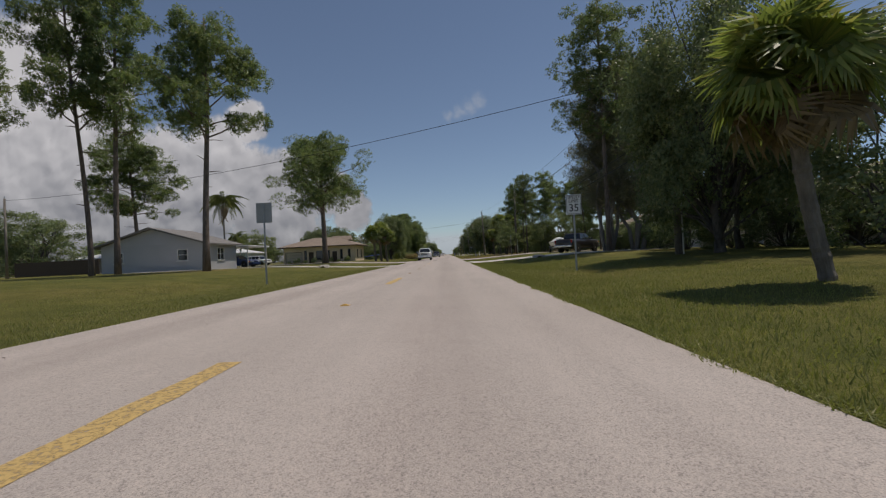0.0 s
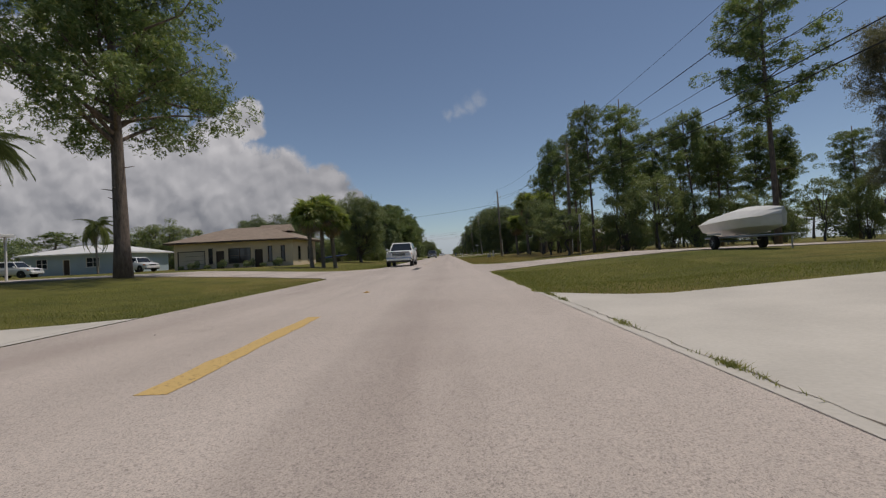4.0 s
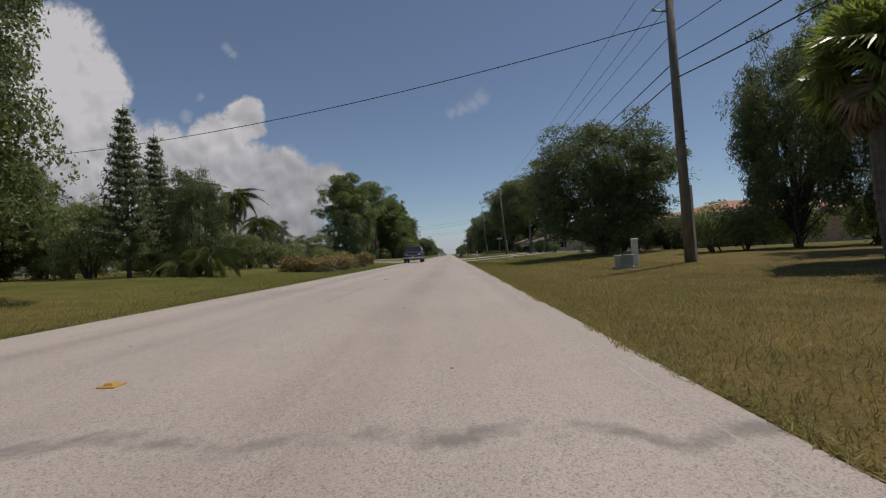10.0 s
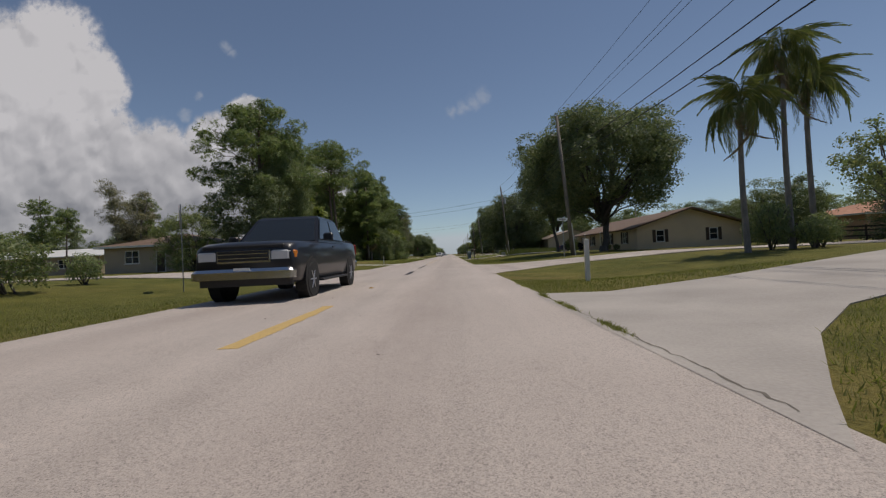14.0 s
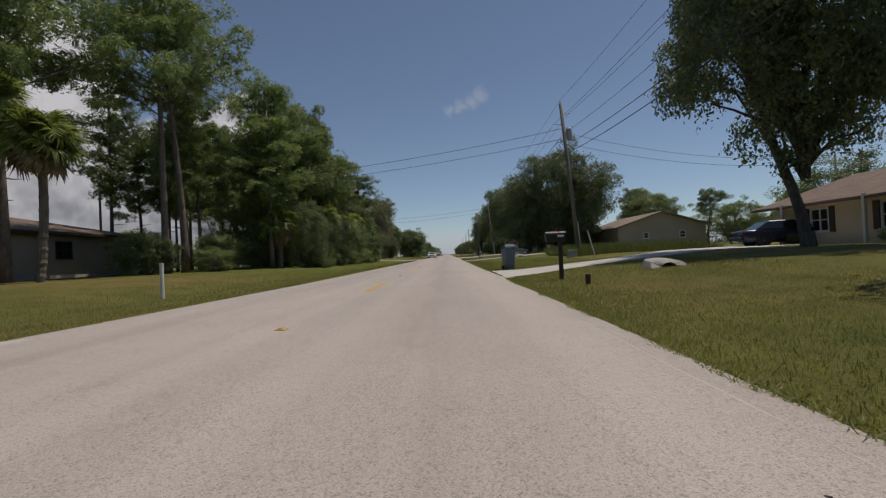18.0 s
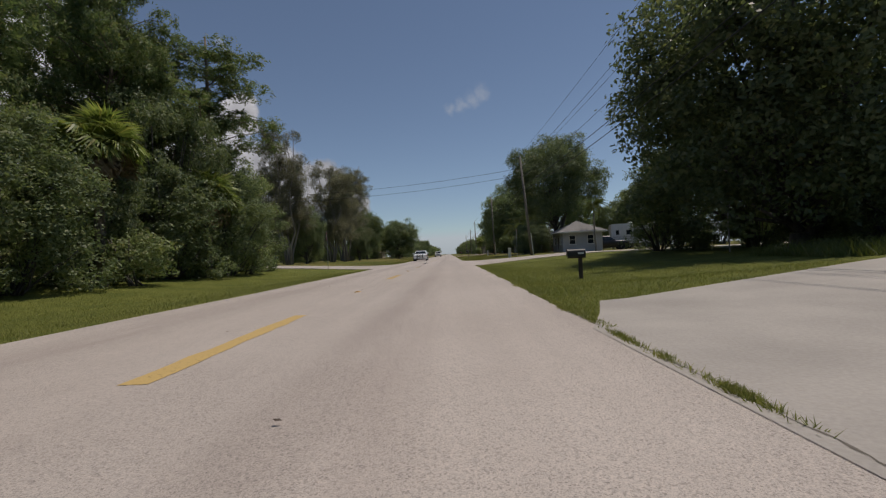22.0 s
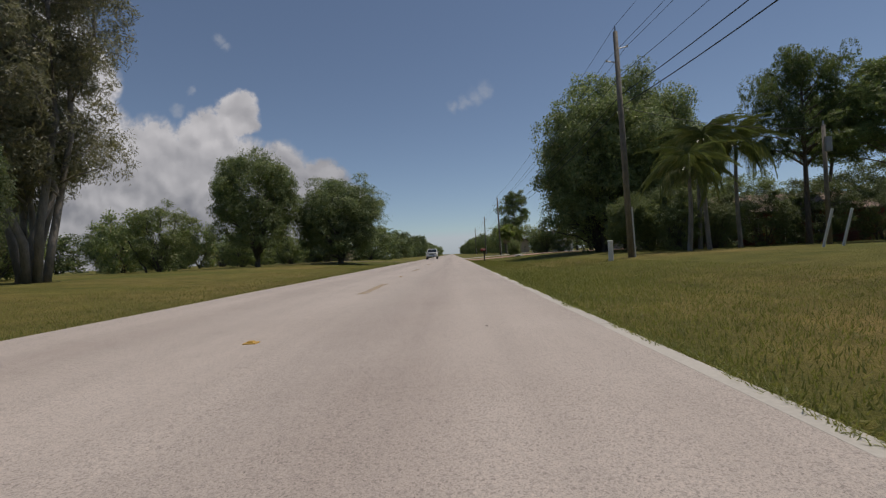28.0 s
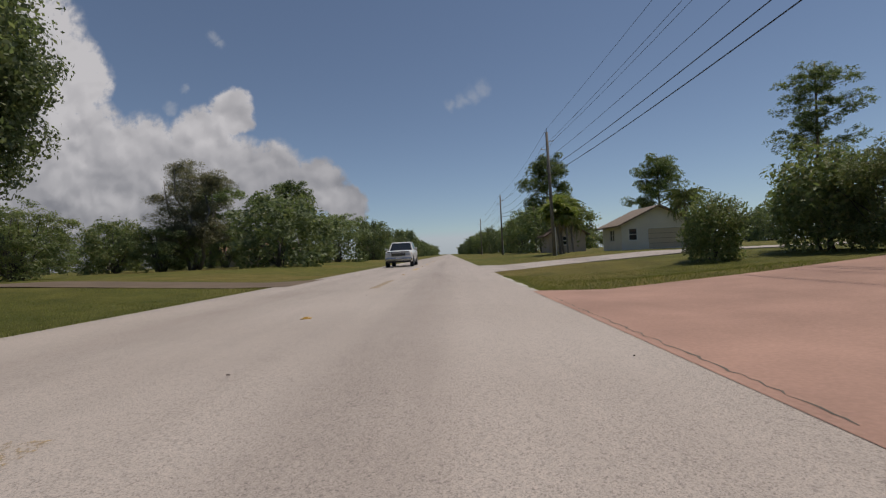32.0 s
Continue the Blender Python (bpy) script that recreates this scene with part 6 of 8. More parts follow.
# carport beside the grey house
cp = thing("carport", "white flat-roofed carport on thin posts", "carport", pose(-17.6, 62.0, 0.36))
part("roof", Mesh().box((0, 0, 2.5), (7.4, 6.0, 0.16), bevel=0.03), M["metal_white"], cp)
for x in (-3.4, 0, 3.4):
    for y in (-2.7, 2.7):
        part("post", Mesh().box((x, y, 1.21), (0.09, 0.09, 2.42)), M["trim"], cp)
cp.matrix_basis = pose(-25.0, 55.0, 0.38)


def fence(pts, h, material, label, kind="board"):
    e = thing("fence", label, "fence", pose(pts[0][0], pts[0][1], gz(pts[0][0])))
    ox, oy, oz = pts[0][0], pts[0][1], gz(pts[0][0])
    bm_ = None
    for (xa, ya), (xb, yb) in zip(pts, pts[1:]):
        L = math.hypot(xb - xa, yb - ya)
        a = math.atan2(yb - ya, xb - xa)
        n = max(1, round(L / (2.4 if kind != "board" else 2.4)))
        for i in range(n + 1):
            x, y = xa + (xb - xa) * i / n - ox, ya + (yb - ya) * i / n - oy
            part("post", Mesh().box((x, y, h / 2 - 0.05), (0.09, 0.09, h + 0.2), a), material, e)
        cx, cy = (xa + xb) / 2 - ox, (ya + yb) / 2 - oy
        if kind == "board":
            k = int(L / 0.155)
            base = Mesh().box((0, 0, h / 2), (0.14, 0.022, h - 0.08), bevel=0.0).data("board", material)
            for i in range(k):
                ob = new("board", base)
                ob.parent = e
                u = (i + 0.5) / k
                ob.matrix_basis = Matrix.Translation((xa + (xb - xa) * u - ox - math.sin(a) * -0.06, ya + (yb - ya) * u - oy - 0.06, 0)) @ pose(0, 0, 0, 0, 0, math.degrees(a))
        else:
            for zz in ((h - 0.06,) if kind == "mesh" else (h * 0.35, h * 0.7, h - 0.08)):
                part("rail", Mesh().box((cx, cy, zz), (L, 0.045, 0.045 if kind == "mesh" else 0.11), a), material, e)
            if kind == "mesh":
                wb = Mesh()
                k = int(L / 0.22)
                for i in range(k):
                    for s in (-1, 1):
                        u0, u1 = (i + 0.5) / k, min(1, max(0, (i + 0.5 + s * 3) / k))
                        wb.tube([(xa + (xb - xa) * u0 - ox, ya + (yb - ya) * u0 - oy, 0.05), (xa + (xb - xa) * u1 - ox, ya + (yb - ya) * u1 - oy, h - 0.08)], 0.006, 3, False)
                part("wire_mesh", wb, material, e)
    return e


fence([(-48, 51), (-37.2, 49.6)], 1.7, M["brown"], "brown weathered board fence beside a grey house")
fence([(20, 103), (30, 100), (42, 98)], 1.2, M["steel"], "galvanised chain-link fence behind the verge", "mesh")
fence([(26, 160), (40, 164), (52, 166)], 1.1, M["darkwood"], "brown post-and-rail fence along a lot", "rail")


# vehicles; built with the nose towards -y
def ring(y, zb, zt, w, bow=0.03):
    """One cross-section of a body: sides that tuck in above and below, a slightly bowed top."""
    d = zt - zb
    half = [(w - 0.12, zb), (w - 0.025, zb + 0.06), (w, zb + d * 0.42), (w * 0.99, zb + d * 0.70), (w * 0.96, zt - 0.06), (w * 0.88, zt), (w * 0.45, zt + bow * 0.8)]
    return [(x, y, z) for x, z in half] + [(-x, y, z) for x, z in reversed(half)]


def wheel(parent, x, y, r, w, rim, side, cap=False):
    t = Mesh().disc_x((0, 0, 0), [(-w / 2, r * 0.6), (-w / 2, r * 0.9), (-w * 0.36, r), (w * 0.36, r), (w / 2, r * 0.9), (w / 2, r * 0.6)], 24)
    t.smooth = False
    o = part("wheel", t, M["rubber"], parent)
    o.location = (x, y, r)
    b = Mesh().disc_x((side * w * 0.30, 0, 0), [(-0.02, r * 0.62), (0.02, r * 0.62), (0.03, r * 0.52), (0.0, r * 0.46), (0.0, r * 0.05)], 20)
    for k in range(6):
        a = k * math.pi / 3
        b.tube([(side * w * 0.40, 0, 0), (side * w * 0.40, math.cos(a) * r * 0.55, math.sin(a) * r * 0.55)], [r * 0.12, r * 0.08], 4)
    b.disc_x((side * w * 0.40, 0, 0), [(-0.02, r * 0.16), (0.035, r * 0.13), (0.04, 0.005)], 12)
    part("rim", b, rim, o)
    if cap:
        part("hub_cap", Mesh().disc_x((side * w * 0.46, 0, 0), [(-0.02, r * 0.30), (0.012, r * 0.28), (0.022, r * 0.18), (0.024, 0.005)], 16), M["chrome"], o, "small chrome hub cap")


def car(name, label, m, body, paint, rim, L=5.0, wid=1.9, hood=0.95, belt=1.0, top=1.5, nose=0.25, cab=(-0.95, -0.35, 1.05, 1.75), wheels=(-1.45, 1.45), r=0.33, clear=0.24, bed=False, chrome_front=False, group="", cap=False):
    """A road vehicle. cab: y of the windscreen's foot and head, and of the rear window's head and foot."""
    e = thing(name, label, "vehicle", m, group)
    hy, hw = L / 2, wid / 2
    b = Mesh()
    y0 = -hy
    tail = belt + (0.04 if bed else -0.01)
    if bed:
        nose_ = [(y0, clear + 0.16, hood - 0.14, 0.92), (y0 + 0.07, clear + 0.05, hood - 0.06, 0.965), (y0 + 0.35, clear, hood, 0.995)]
    else:
        nose_ = [(y0, clear + 0.16, hood - 0.34, 0.78), (y0 + 0.05, clear + 0.06, hood - 0.24, 0.86), (y0 + 0.2, clear + 0.01, hood - 0.14, 0.94), (y0 + 0.55, clear, hood - 0.05, 0.99)]
    secs = nose_ + [(cab[0] - 0.35, clear, hood + 0.01, 1.0), (cab[0] + 0.1, clear, belt, 1.0), (cab[3] - 0.1, clear, belt, 1.0), (cab[3] + 0.12, clear, tail, 1.0), (hy - 0.3, clear + 0.03, tail - 0.01, 0.985),
                    (hy - 0.07, clear + 0.08, tail - 0.06, 0.94), (hy, clear + 0.18, tail - (0.1 if bed else 0.16), 0.89)]
    b.loft([ring(y, zb, zt, hw * k) for y, zb, zt, k in secs])
    b.smooth = True
    part("body", b, M[paint], e)
    c = Mesh()
    w1, w2 = hw * 0.94, hw * 0.76
    low, up = belt - 0.03, top
    c.loft([[(-w1, cab[0], low), (w1, cab[0], low), (w1, cab[3], low), (-w1, cab[3], low)], [(-w2, cab[1], up - 0.06), (w2, cab[1], up - 0.06), (w2, cab[2], up - 0.06), (-w2, cab[2], up - 0.06)],
            [(-w2 + 0.08, cab[1] + 0.1, up), (w2 - 0.08, cab[1] + 0.1, up), (w2 - 0.08, cab[2] - 0.1, up), (-w2 + 0.08, cab[2] - 0.1, up)]])
    part("cabin", c, M[paint], e)

    def pane(nm, q, out):
        g = Mesh()
        cen = sum((Vector(p) for p in q), Vector()) / 4
        inner = [cen + (Vector(p) - cen) * 0.9 for p in q]
        g.loft([[p + Vector(out) * 0.008 for p in inner], [p + Vector(out) * 0.02 for p in inner]])
        part(nm, g, M["glass"], e)

    up -= 0.06
    pane("windscreen", [(-w1, cab[0], low), (w1, cab[0], low), (w2, cab[1], up), (-w2, cab[1], up)], (0, -0.8, 0.6))
    pane("rear_window", [(-w1, cab[3], low), (w1, cab[3], low), (w2, cab[2], up), (-w2, cab[2], up)], (0, 0.8, 0.6))
    cuts = 3 if cab[2] - cab[1] > 2.0 else 2
    for s in (-1, 1):
        for k in range(cuts):
            a, z = k / cuts, (k + 1) / cuts
            f = lambda u, lowr: (s * (w1 if lowr else w2), (cab[0] + (cab[3] - cab[0]) * u) if lowr else (cab[1] + (cab[2] - cab[1]) * u), low + 0.05 if lowr else up)
            pane("side_window", [f(a, True), f(z, True), f(z, False), f(a, False)], (s, 0, 0.15))
        part("side_mirror", Mesh().box((s * (hw + 0.12), cab[0] + 0.18, belt + 0.1), (0.22, 0.1, 0.17), bevel=0.03), M[paint], e)
        for k in range(cuts - 1):
            part("door_handle", Mesh().box((s * (hw + 0.018), cab[0] + (cab[3] - cab[0]) * (k + 0.85) / cuts, belt - 0.13), (0.03, 0.16, 0.035)), M["blackplastic"], e)
        part("headlight", Mesh().box((s * (hw - (0.29 if bed else 0.31)), y0 + (0.075 if bed else 0.12), hood - 0.25), (0.40 if bed else 0.46, 0.2 if bed else 0.26, 0.2), bevel=0.05), M["headlight"], e)
        part("indicator", Mesh().box((s * (hw - 0.085), y0 + (0.16 if bed else 0.30), hood - 0.25), (0.11, 0.2, 0.15), bevel=0.03), M["amber"], e)
        part("tail_light", Mesh().box((s * (hw - 0.13), hy - 0.03, belt - 0.17), (0.16, 0.08, 0.3 if bed else 0.18), bevel=0.02), M["redlens"], e)
        for wy in wheels:
            # no cut-out in the body: a near-black disc stands in for the shaded wheel well
            part("wheel_arch", Mesh().disc_x((s * (hw - 0.10), wy, r + 0.02), [(-0.13, r * 1.17), (0.105, r * 1.17), (0.108, r * 1.12), (0.108, 0.02)], 24), M["dark"], e)
            wheel(e, s * (hw - 0.095), wy, r, 0.23, rim, s, cap)
    trim_ = M["chrome"] if chrome_front else M["blackplastic"]
    gw, gh = (0.54, 0.26) if bed else (0.44, 0.15)
    part("grille", Mesh().box((0, y0 + 0.04, hood - 0.27), (wid * gw, 0.1, gh), bevel=0.03), trim_, e)
    gi = part("grille_insert", Mesh().box((0, y0 - 0.005, hood - 0.27), (wid * (gw - 0.05), 0.03, gh - 0.07)), M["blackplastic"], e)
    for k in range(2):
        part("grille_bar", Mesh().box((0, y0 - 0.024, hood - 0.27 - 0.04 + k * 0.08), (wid * (gw - 0.06), 0.012, 0.016)), trim_, gi)
    part("front_bumper", Mesh().box((0, y0 + 0.0, clear + (0.22 if bed else 0.24)), (wid * (0.985 if bed else 0.93), 0.26, 0.2 if bed else 0.26), bevel=0.06), M["chrome"] if chrome_front else M[paint], e)
    part("air_dam", Mesh().box((0, y0 + 0.12, clear + 0.06), (wid * 0.9, 0.2, 0.16), bevel=0.03), M["blackplastic"], e)
    if bed:
        part("hood_deflector", Mesh().box((0, y0 + 0.02, hood - 0.09), (wid * 0.8, 0.06, 0.07), bevel=0.02), M["blackplastic"], e)
        for s in (-1, 1):
            part("running_board", Mesh().box((s * (hw - 0.02), -0.05, clear - 0.02), (0.16, 2.3, 0.05), bevel=0.01), M["blackplastic"], e)
    part("rear_bumper", Mesh().box((0, hy + 0.02, clear + 0.26), (wid * 0.95, 0.18, 0.2), bevel=0.04), M["chrome"] if bed else M[paint], e)
    part("number_plate", Mesh().box((0, y0 - 0.1, clear + 0.26), (0.31, 0.015, 0.15)), M["signwhite"], e)
    if bed:
        part("bed_floor", Mesh().box((0, (cab[3] + hy) / 2 + 0.02, belt + 0.063), (wid * 0.84, hy - cab[3] - 0.3, 0.03)), M["blackplastic"], e)
    return e


TRUCK = dict(L=5.7, wid=2.0, hood=1.19, belt=1.23, top=1.88, cab=(-1.1, -0.42, 1.0, 1.2), wheels=(-1.83, 1.72), r=0.39, clear=0.36, bed=True)
car("pickup_truck", "white crew-cab pickup truck driving on the road", pose(-1.66, 70.6, 0.01), "pickup", "carwhite", M["alloy"], chrome_front=True, **TRUCK)
car("pickup_truck", "glossy black pickup truck driving on the road", pose(-1.72, 141.6, 0.01), "pickup", "carblack", M["alloy"], chrome_front=True, **TRUCK)
car("pickup_truck", "white pickup truck in the oncoming lane", pose(-1.55, 365.5, 0.01), "pickup", "carwhite", M["alloy"], chrome_front=True, **TRUCK)
car("pickup_truck", "charcoal pickup truck parked on a driveway", pose(15.2, 45.8, 0.42, 0, 0, 136), "pickup", "cargrey", M["alloy"], **TRUCK)
car("pickup_truck", "dark pickup truck parked beside a low house", pose(23.8, 278.2, 0.36, 0, 0, 80), "pickup", "cargrey", M["alloy"], **TRUCK)
SUV = dict(L=4.7, wid=1.85, hood=1.08, belt=1.12, top=1.78, cab=(-1.0, -0.5, 2.05, 2.25), wheels=(-1.4, 1.4), r=0.36, clear=0.3)
car("suv", "white sport utility vehicle parked by a house", pose(-35.2, 87.5, 0.4, 0, 0, 70), "suv", "carwhite", M["alloy"], **SUV)
car("suv", "white sport utility vehicle parked under trees", pose(-45.5, 82.5, 0.4, 0, 0, 95), "suv", "carwhite", M["alloy"], **SUV)
SED = dict(L=4.8, wid=1.85, hood=0.88, belt=0.94, top=1.43, cab=(-0.95, -0.25, 1.05, 1.75), wheels=(-1.42, 1.42), r=0.33, clear=0.2)
car("sedan", "blue sedan parked beside a grey house", pose(-23.4, 53.6, 0.4, 0, 0, 80), "sedan", "carblue", M["alloy"], **SED)
car("sedan", "dark blue car parked on a driveway", pose(21.2, 198.5, 0.40, 0, 0, 78), "sedan", "carnavy", M["alloy"], **SED)

sh = car("patrol_car", "white patrol car with black and gold side stripes", pose(-1.92, 283.1, 0.012), "sedan", "carwhite", M["blackplastic"], L=5.39, wid=1.96, hood=0.98, belt=1.0, top=1.47, cab=(-1.0, -0.2, 0.95, 1.6), wheels=(-1.70, 1.22), r=0.335, clear=0.2, cap=True)


def words(text, size, m, material, name, parent, thick=0.002, label="", bold=0.0):
    """Lettering in the built-in font as a mesh."""
    cu = bpy.data.curves.new(name, 'FONT')
    cu.body, cu.size, cu.extrude = text, size, thick
    cu.align_x, cu.align_y = 'CENTER', 'CENTER'
    cu.offset = bold
    tmp = bpy.data.objects.new(name, cu)
    scene.collection.objects.link(tmp)
    bpy.context.view_layer.update()
    me = bpy.data.meshes.new_from_object(tmp.evaluated_get(bpy.context.evaluated_depsgraph_get()))
    bpy.data.objects.remove(tmp)
    me.materials.clear()
    me.materials.append(material)
    ob = new(name, me)
    ob.parent = parent
    ob.matrix_basis = m
    return tagged(ob, label)


words("SHERIFF", 0.30, Matrix.Translation((0.976, 0.12, 0.70)) @ Euler((math.pi / 2, 0, math.pi / 2)).to_matrix().to_4x4() @ Matrix.Diagonal((1.62, 1, 1, 1)), M["black"], "lettering", sh, 0.003, "bold black lettering on the doors", 0.012)


def swoosh(top, low, material, x=0.972):
    """A flat curved stripe on the car's side, given along its upper and lower edge as y, z."""
    b = Mesh()
    n = 16

    def along(c, u):
        k = min(int(u * (len(c) - 1)), len(c) - 2)
        f = u * (len(c) - 1) - k
        f = f * f * (3 - 2 * f) * 0.4 + f * 0.6
        return c[k][0] + (c[k + 1][0] - c[k][0]) * f, c[k][1] + (c[k + 1][1] - c[k][1]) * f
    for i in range(n):
        q = [along(top, i / n), along(top, (i + 1) / n), along(low, (i + 1) / n), along(low, i / n)]
        b.loft([[(x - 0.02, *p) for p in q], [(x + 0.006, *p) for p in q]])
    part("stripe", b, material, sh)


swoosh([(-2.15, 0.84), (-1.7, 0.935), (-1.2, 0.935), (-0.62, 0.83)], [(-2.15, 0.83), (-1.7, 0.90), (-1.2, 0.89), (-0.62, 0.78)], M["black"])
swoosh([(-1.75, 0.865), (-1.35, 0.875), (-0.8, 0.78)], [(-1.75, 0.855), (-1.35, 0.82), (-0.8, 0.75)], M["gold"])
swoosh([(-1.05, 0.56), (-0.2, 0.56)], [(-1.05, 0.52), (-0.2, 0.54)], M["black"])
swoosh([(-0.95, 0.49), (-0.55, 0.40), (0.1, 0.43), (0.95, 0.50)], [(-0.85, 0.42), (-0.5, 0.34), (0.1, 0.385), (0.95, 0.48)], M["black"])
swoosh([(-0.2, 0.58), (0.15, 0.48), (0.9, 0.54)], [(-0.2, 0.56), (0.15, 0.455), (0.9, 0.525)], M["gold"])
st = Mesh()
star = [((0.19 if k % 2 == 0 else 0.085) * math.sin(k * math.pi / 5), (0.19 if k % 2 == 0 else 0.085) * math.cos(k * math.pi / 5)) for k in range(10)]
st.loft([[(0.965, -1.10 + x, 0.72 + z) for x, z in star], [(0.983, -1.10 + x, 0.72 + z) for x, z in star]])
part("star_decal", st, M["gold"], sh, "gold five-pointed star decal")
for y in (-0.72, 0.22, 1.02):
    part("door_gap", Mesh().box((0.968, y, 0.62), (0.024, 0.012, 0.62)), M["dark"], sh)
part("side_moulding", Mesh().box((0.974, 0.15, 0.31), (0.02, 2.3, 0.05), bevel=0.008), M["carwhite"], sh)
part("light_bar", Mesh().box((0, 0.35, 1.53), (1.15, 0.28, 0.1), bevel=0.03), M["blackplastic"], sh, "dark roof light bar")
for x in (-0.4, 0.4):
    part("light_bar_foot", Mesh().box((x, 0.35, 1.465), (0.08, 0.2, 0.04)), M["blackplastic"], sh)
pb = Mesh()
for x in (-0.42, 0.42):
    pb.box((x, -2.86, 0.62), (0.09, 0.14, 0.66), bevel=0.03)
pb.tube([(-0.42, -2.84, 0.88), (0.42, -2.84, 0.88)], 0.025, 6).tube([(-0.42, -2.84, 0.5), (0.42, -2.84, 0.5)], 0.025, 6)
pb.box((-0.42, -2.72, 0.42), (0.06, 0.2, 0.1)).box((0.42, -2.72, 0.42), (0.06, 0.2, 0.1))
part("push_bar", pb, M["blackplastic"], sh, "black steel push bar")

# boat on its trailer
bt = thing("boat_trailer", "white-covered motor boat on a trailer beside a driveway", "boat", pose(15.4, 54.0, 0.40, 0, 0, -8))
hull, cover = Mesh(), Mesh()
hs, cs = [], []
for k in range(9):
    u = k / 8
    y = 2.7 - 5.4 * u
    hw = 1.0 * (1 - max(0, u - 0.45) ** 2 * 3.0)
    hw = max(hw, 0.08)
    keel = 0.62 + 0.5 * max(0, u - 0.6) ** 1.5 * 2
    hs.append([(-hw, y, 1.22 + 0.15 * u), (-hw * 0.8, y, 0.85 + 0.1 * u), (0, y, keel), (hw * 0.8, y, 0.85 + 0.1 * u), (hw, y, 1.22 + 0.15 * u)])
    cs.append([(-hw - 0.02, y, 1.2 + 0.15 * u), (-hw * 0.5, y, 1.5 + 0.16 * math.sin(u * 3.1)), (0, y, 1.62 + 0.22 * math.sin(u * 3.1)), (hw * 0.5, y, 1.5 + 0.16 * math.sin(u * 3.1)), (hw + 0.02, y, 1.2 + 0.15 * u)])
hull.loft(hs)
cover.loft(cs)
part("hull", hull, M["carwhite"], bt)
part("cover", cover, M["canvas"], bt, "sagging white canvas boat cover")
tf = Mesh()
for s in (-1, 1):
    tf.tube([(s * 0.75, 2.5, 0.55), (s * 0.75, -0.6, 0.55), (0, -3.4, 0.55)], 0.05, 6)
tf.tube([(-0.95, 0.9, 0.38), (0.95, 0.9, 0.38)], 0.04, 6).tube([(0, -3.1, 0.5), (0, -3.1, 0.02)], 0.03, 6)
part("trailer_frame", tf, M["steel"], bt)
for s in (-1, 1):
    wheel(bt, s * 1.02, 0.9, 0.32, 0.2, M["alloy"], s)
    part("mudguard", Mesh().box((s * 1.03, 0.9, 0.72), (0.26, 0.95, 0.06), bevel=0.02), M["carwhite"], bt)

# travel trailer
rv = thing("travel_trailer", "white fifth-wheel travel trailer parked on a side lot", "travel trailer", pose(28.4, 280.2, 0.38, 0, 0, 78) @ Matrix.Diagonal((1.0, 0.60, 1.05, 1)))
bd = Mesh()
bd.loft([[(x, y, z) for y, z in ((-5.4, 1.75), (-5.7, 2.4), (-5.25, 3.35), (5.0, 3.35), (5.2, 3.0), (5.2, 0.75), (-3.3, 0.75), (-3.3, 1.75))] for x in (-1.22, 1.22)])
part("shell", bd, M["carwhite"], rv)
for y, z, w, h in ((-4.6, 2.55, 0.8, 0.55), (-1.8, 2.2, 1.0, 0.6), (1.2, 2.2, 1.3, 0.6), (3.8, 2.2, 0.7, 0.6)):
    part("window", Mesh().box((-1.225, y, z), (0.03, w, h), bevel=0.0), M["glass"], rv)
part("front_window", Mesh().box((0, -5.53, 2.75), (1.0, 0.08, 0.5)), M["glass"], rv)
for z in (1.35, 1.6):
    part("stripe", Mesh().box((-1.226, 0.6, z), (0.012, 8.6, 0.07)), M["signback"], rv)
part("door", Mesh().box((-1.235, -0.4, 1.75), (0.04, 0.7, 1.8), bevel=0.01), M["trim"], rv)
part("roof_unit", Mesh().box((0, 0.5, 3.47), (0.8, 1.0, 0.24), bevel=0.06), M["trim"], rv)
for s in (-1, 1):
    for y in (1.2, 2.1):
        wheel(rv, s * 1.1, y, 0.36, 0.2, M["alloy"], s)
    part("landing_leg", Mesh().box((s * 0.8, -3.0, 0.4), (0.1, 0.1, 0.82)), M["steel"], rv)


# poles and wires
POLES = [(13.0, 21.5, 9.8), (13.7, 76.5, 10.8), (10.6, 105.0, 10.2), (12.2, 167.0, 11.5), (12.1, 207.2, 11.7), (11.8, 268.3, 11.4), (11.45, 306.8, 11.8), (11.6, 371.0, 11.2), (11.8, 412.0, 10.8), (11.8, 465.0, 10.6)]
LEAN = [0, 0.5, -1.6, -3.9, -4.2, -4.2, -1.2, -1.0, 0, 0]


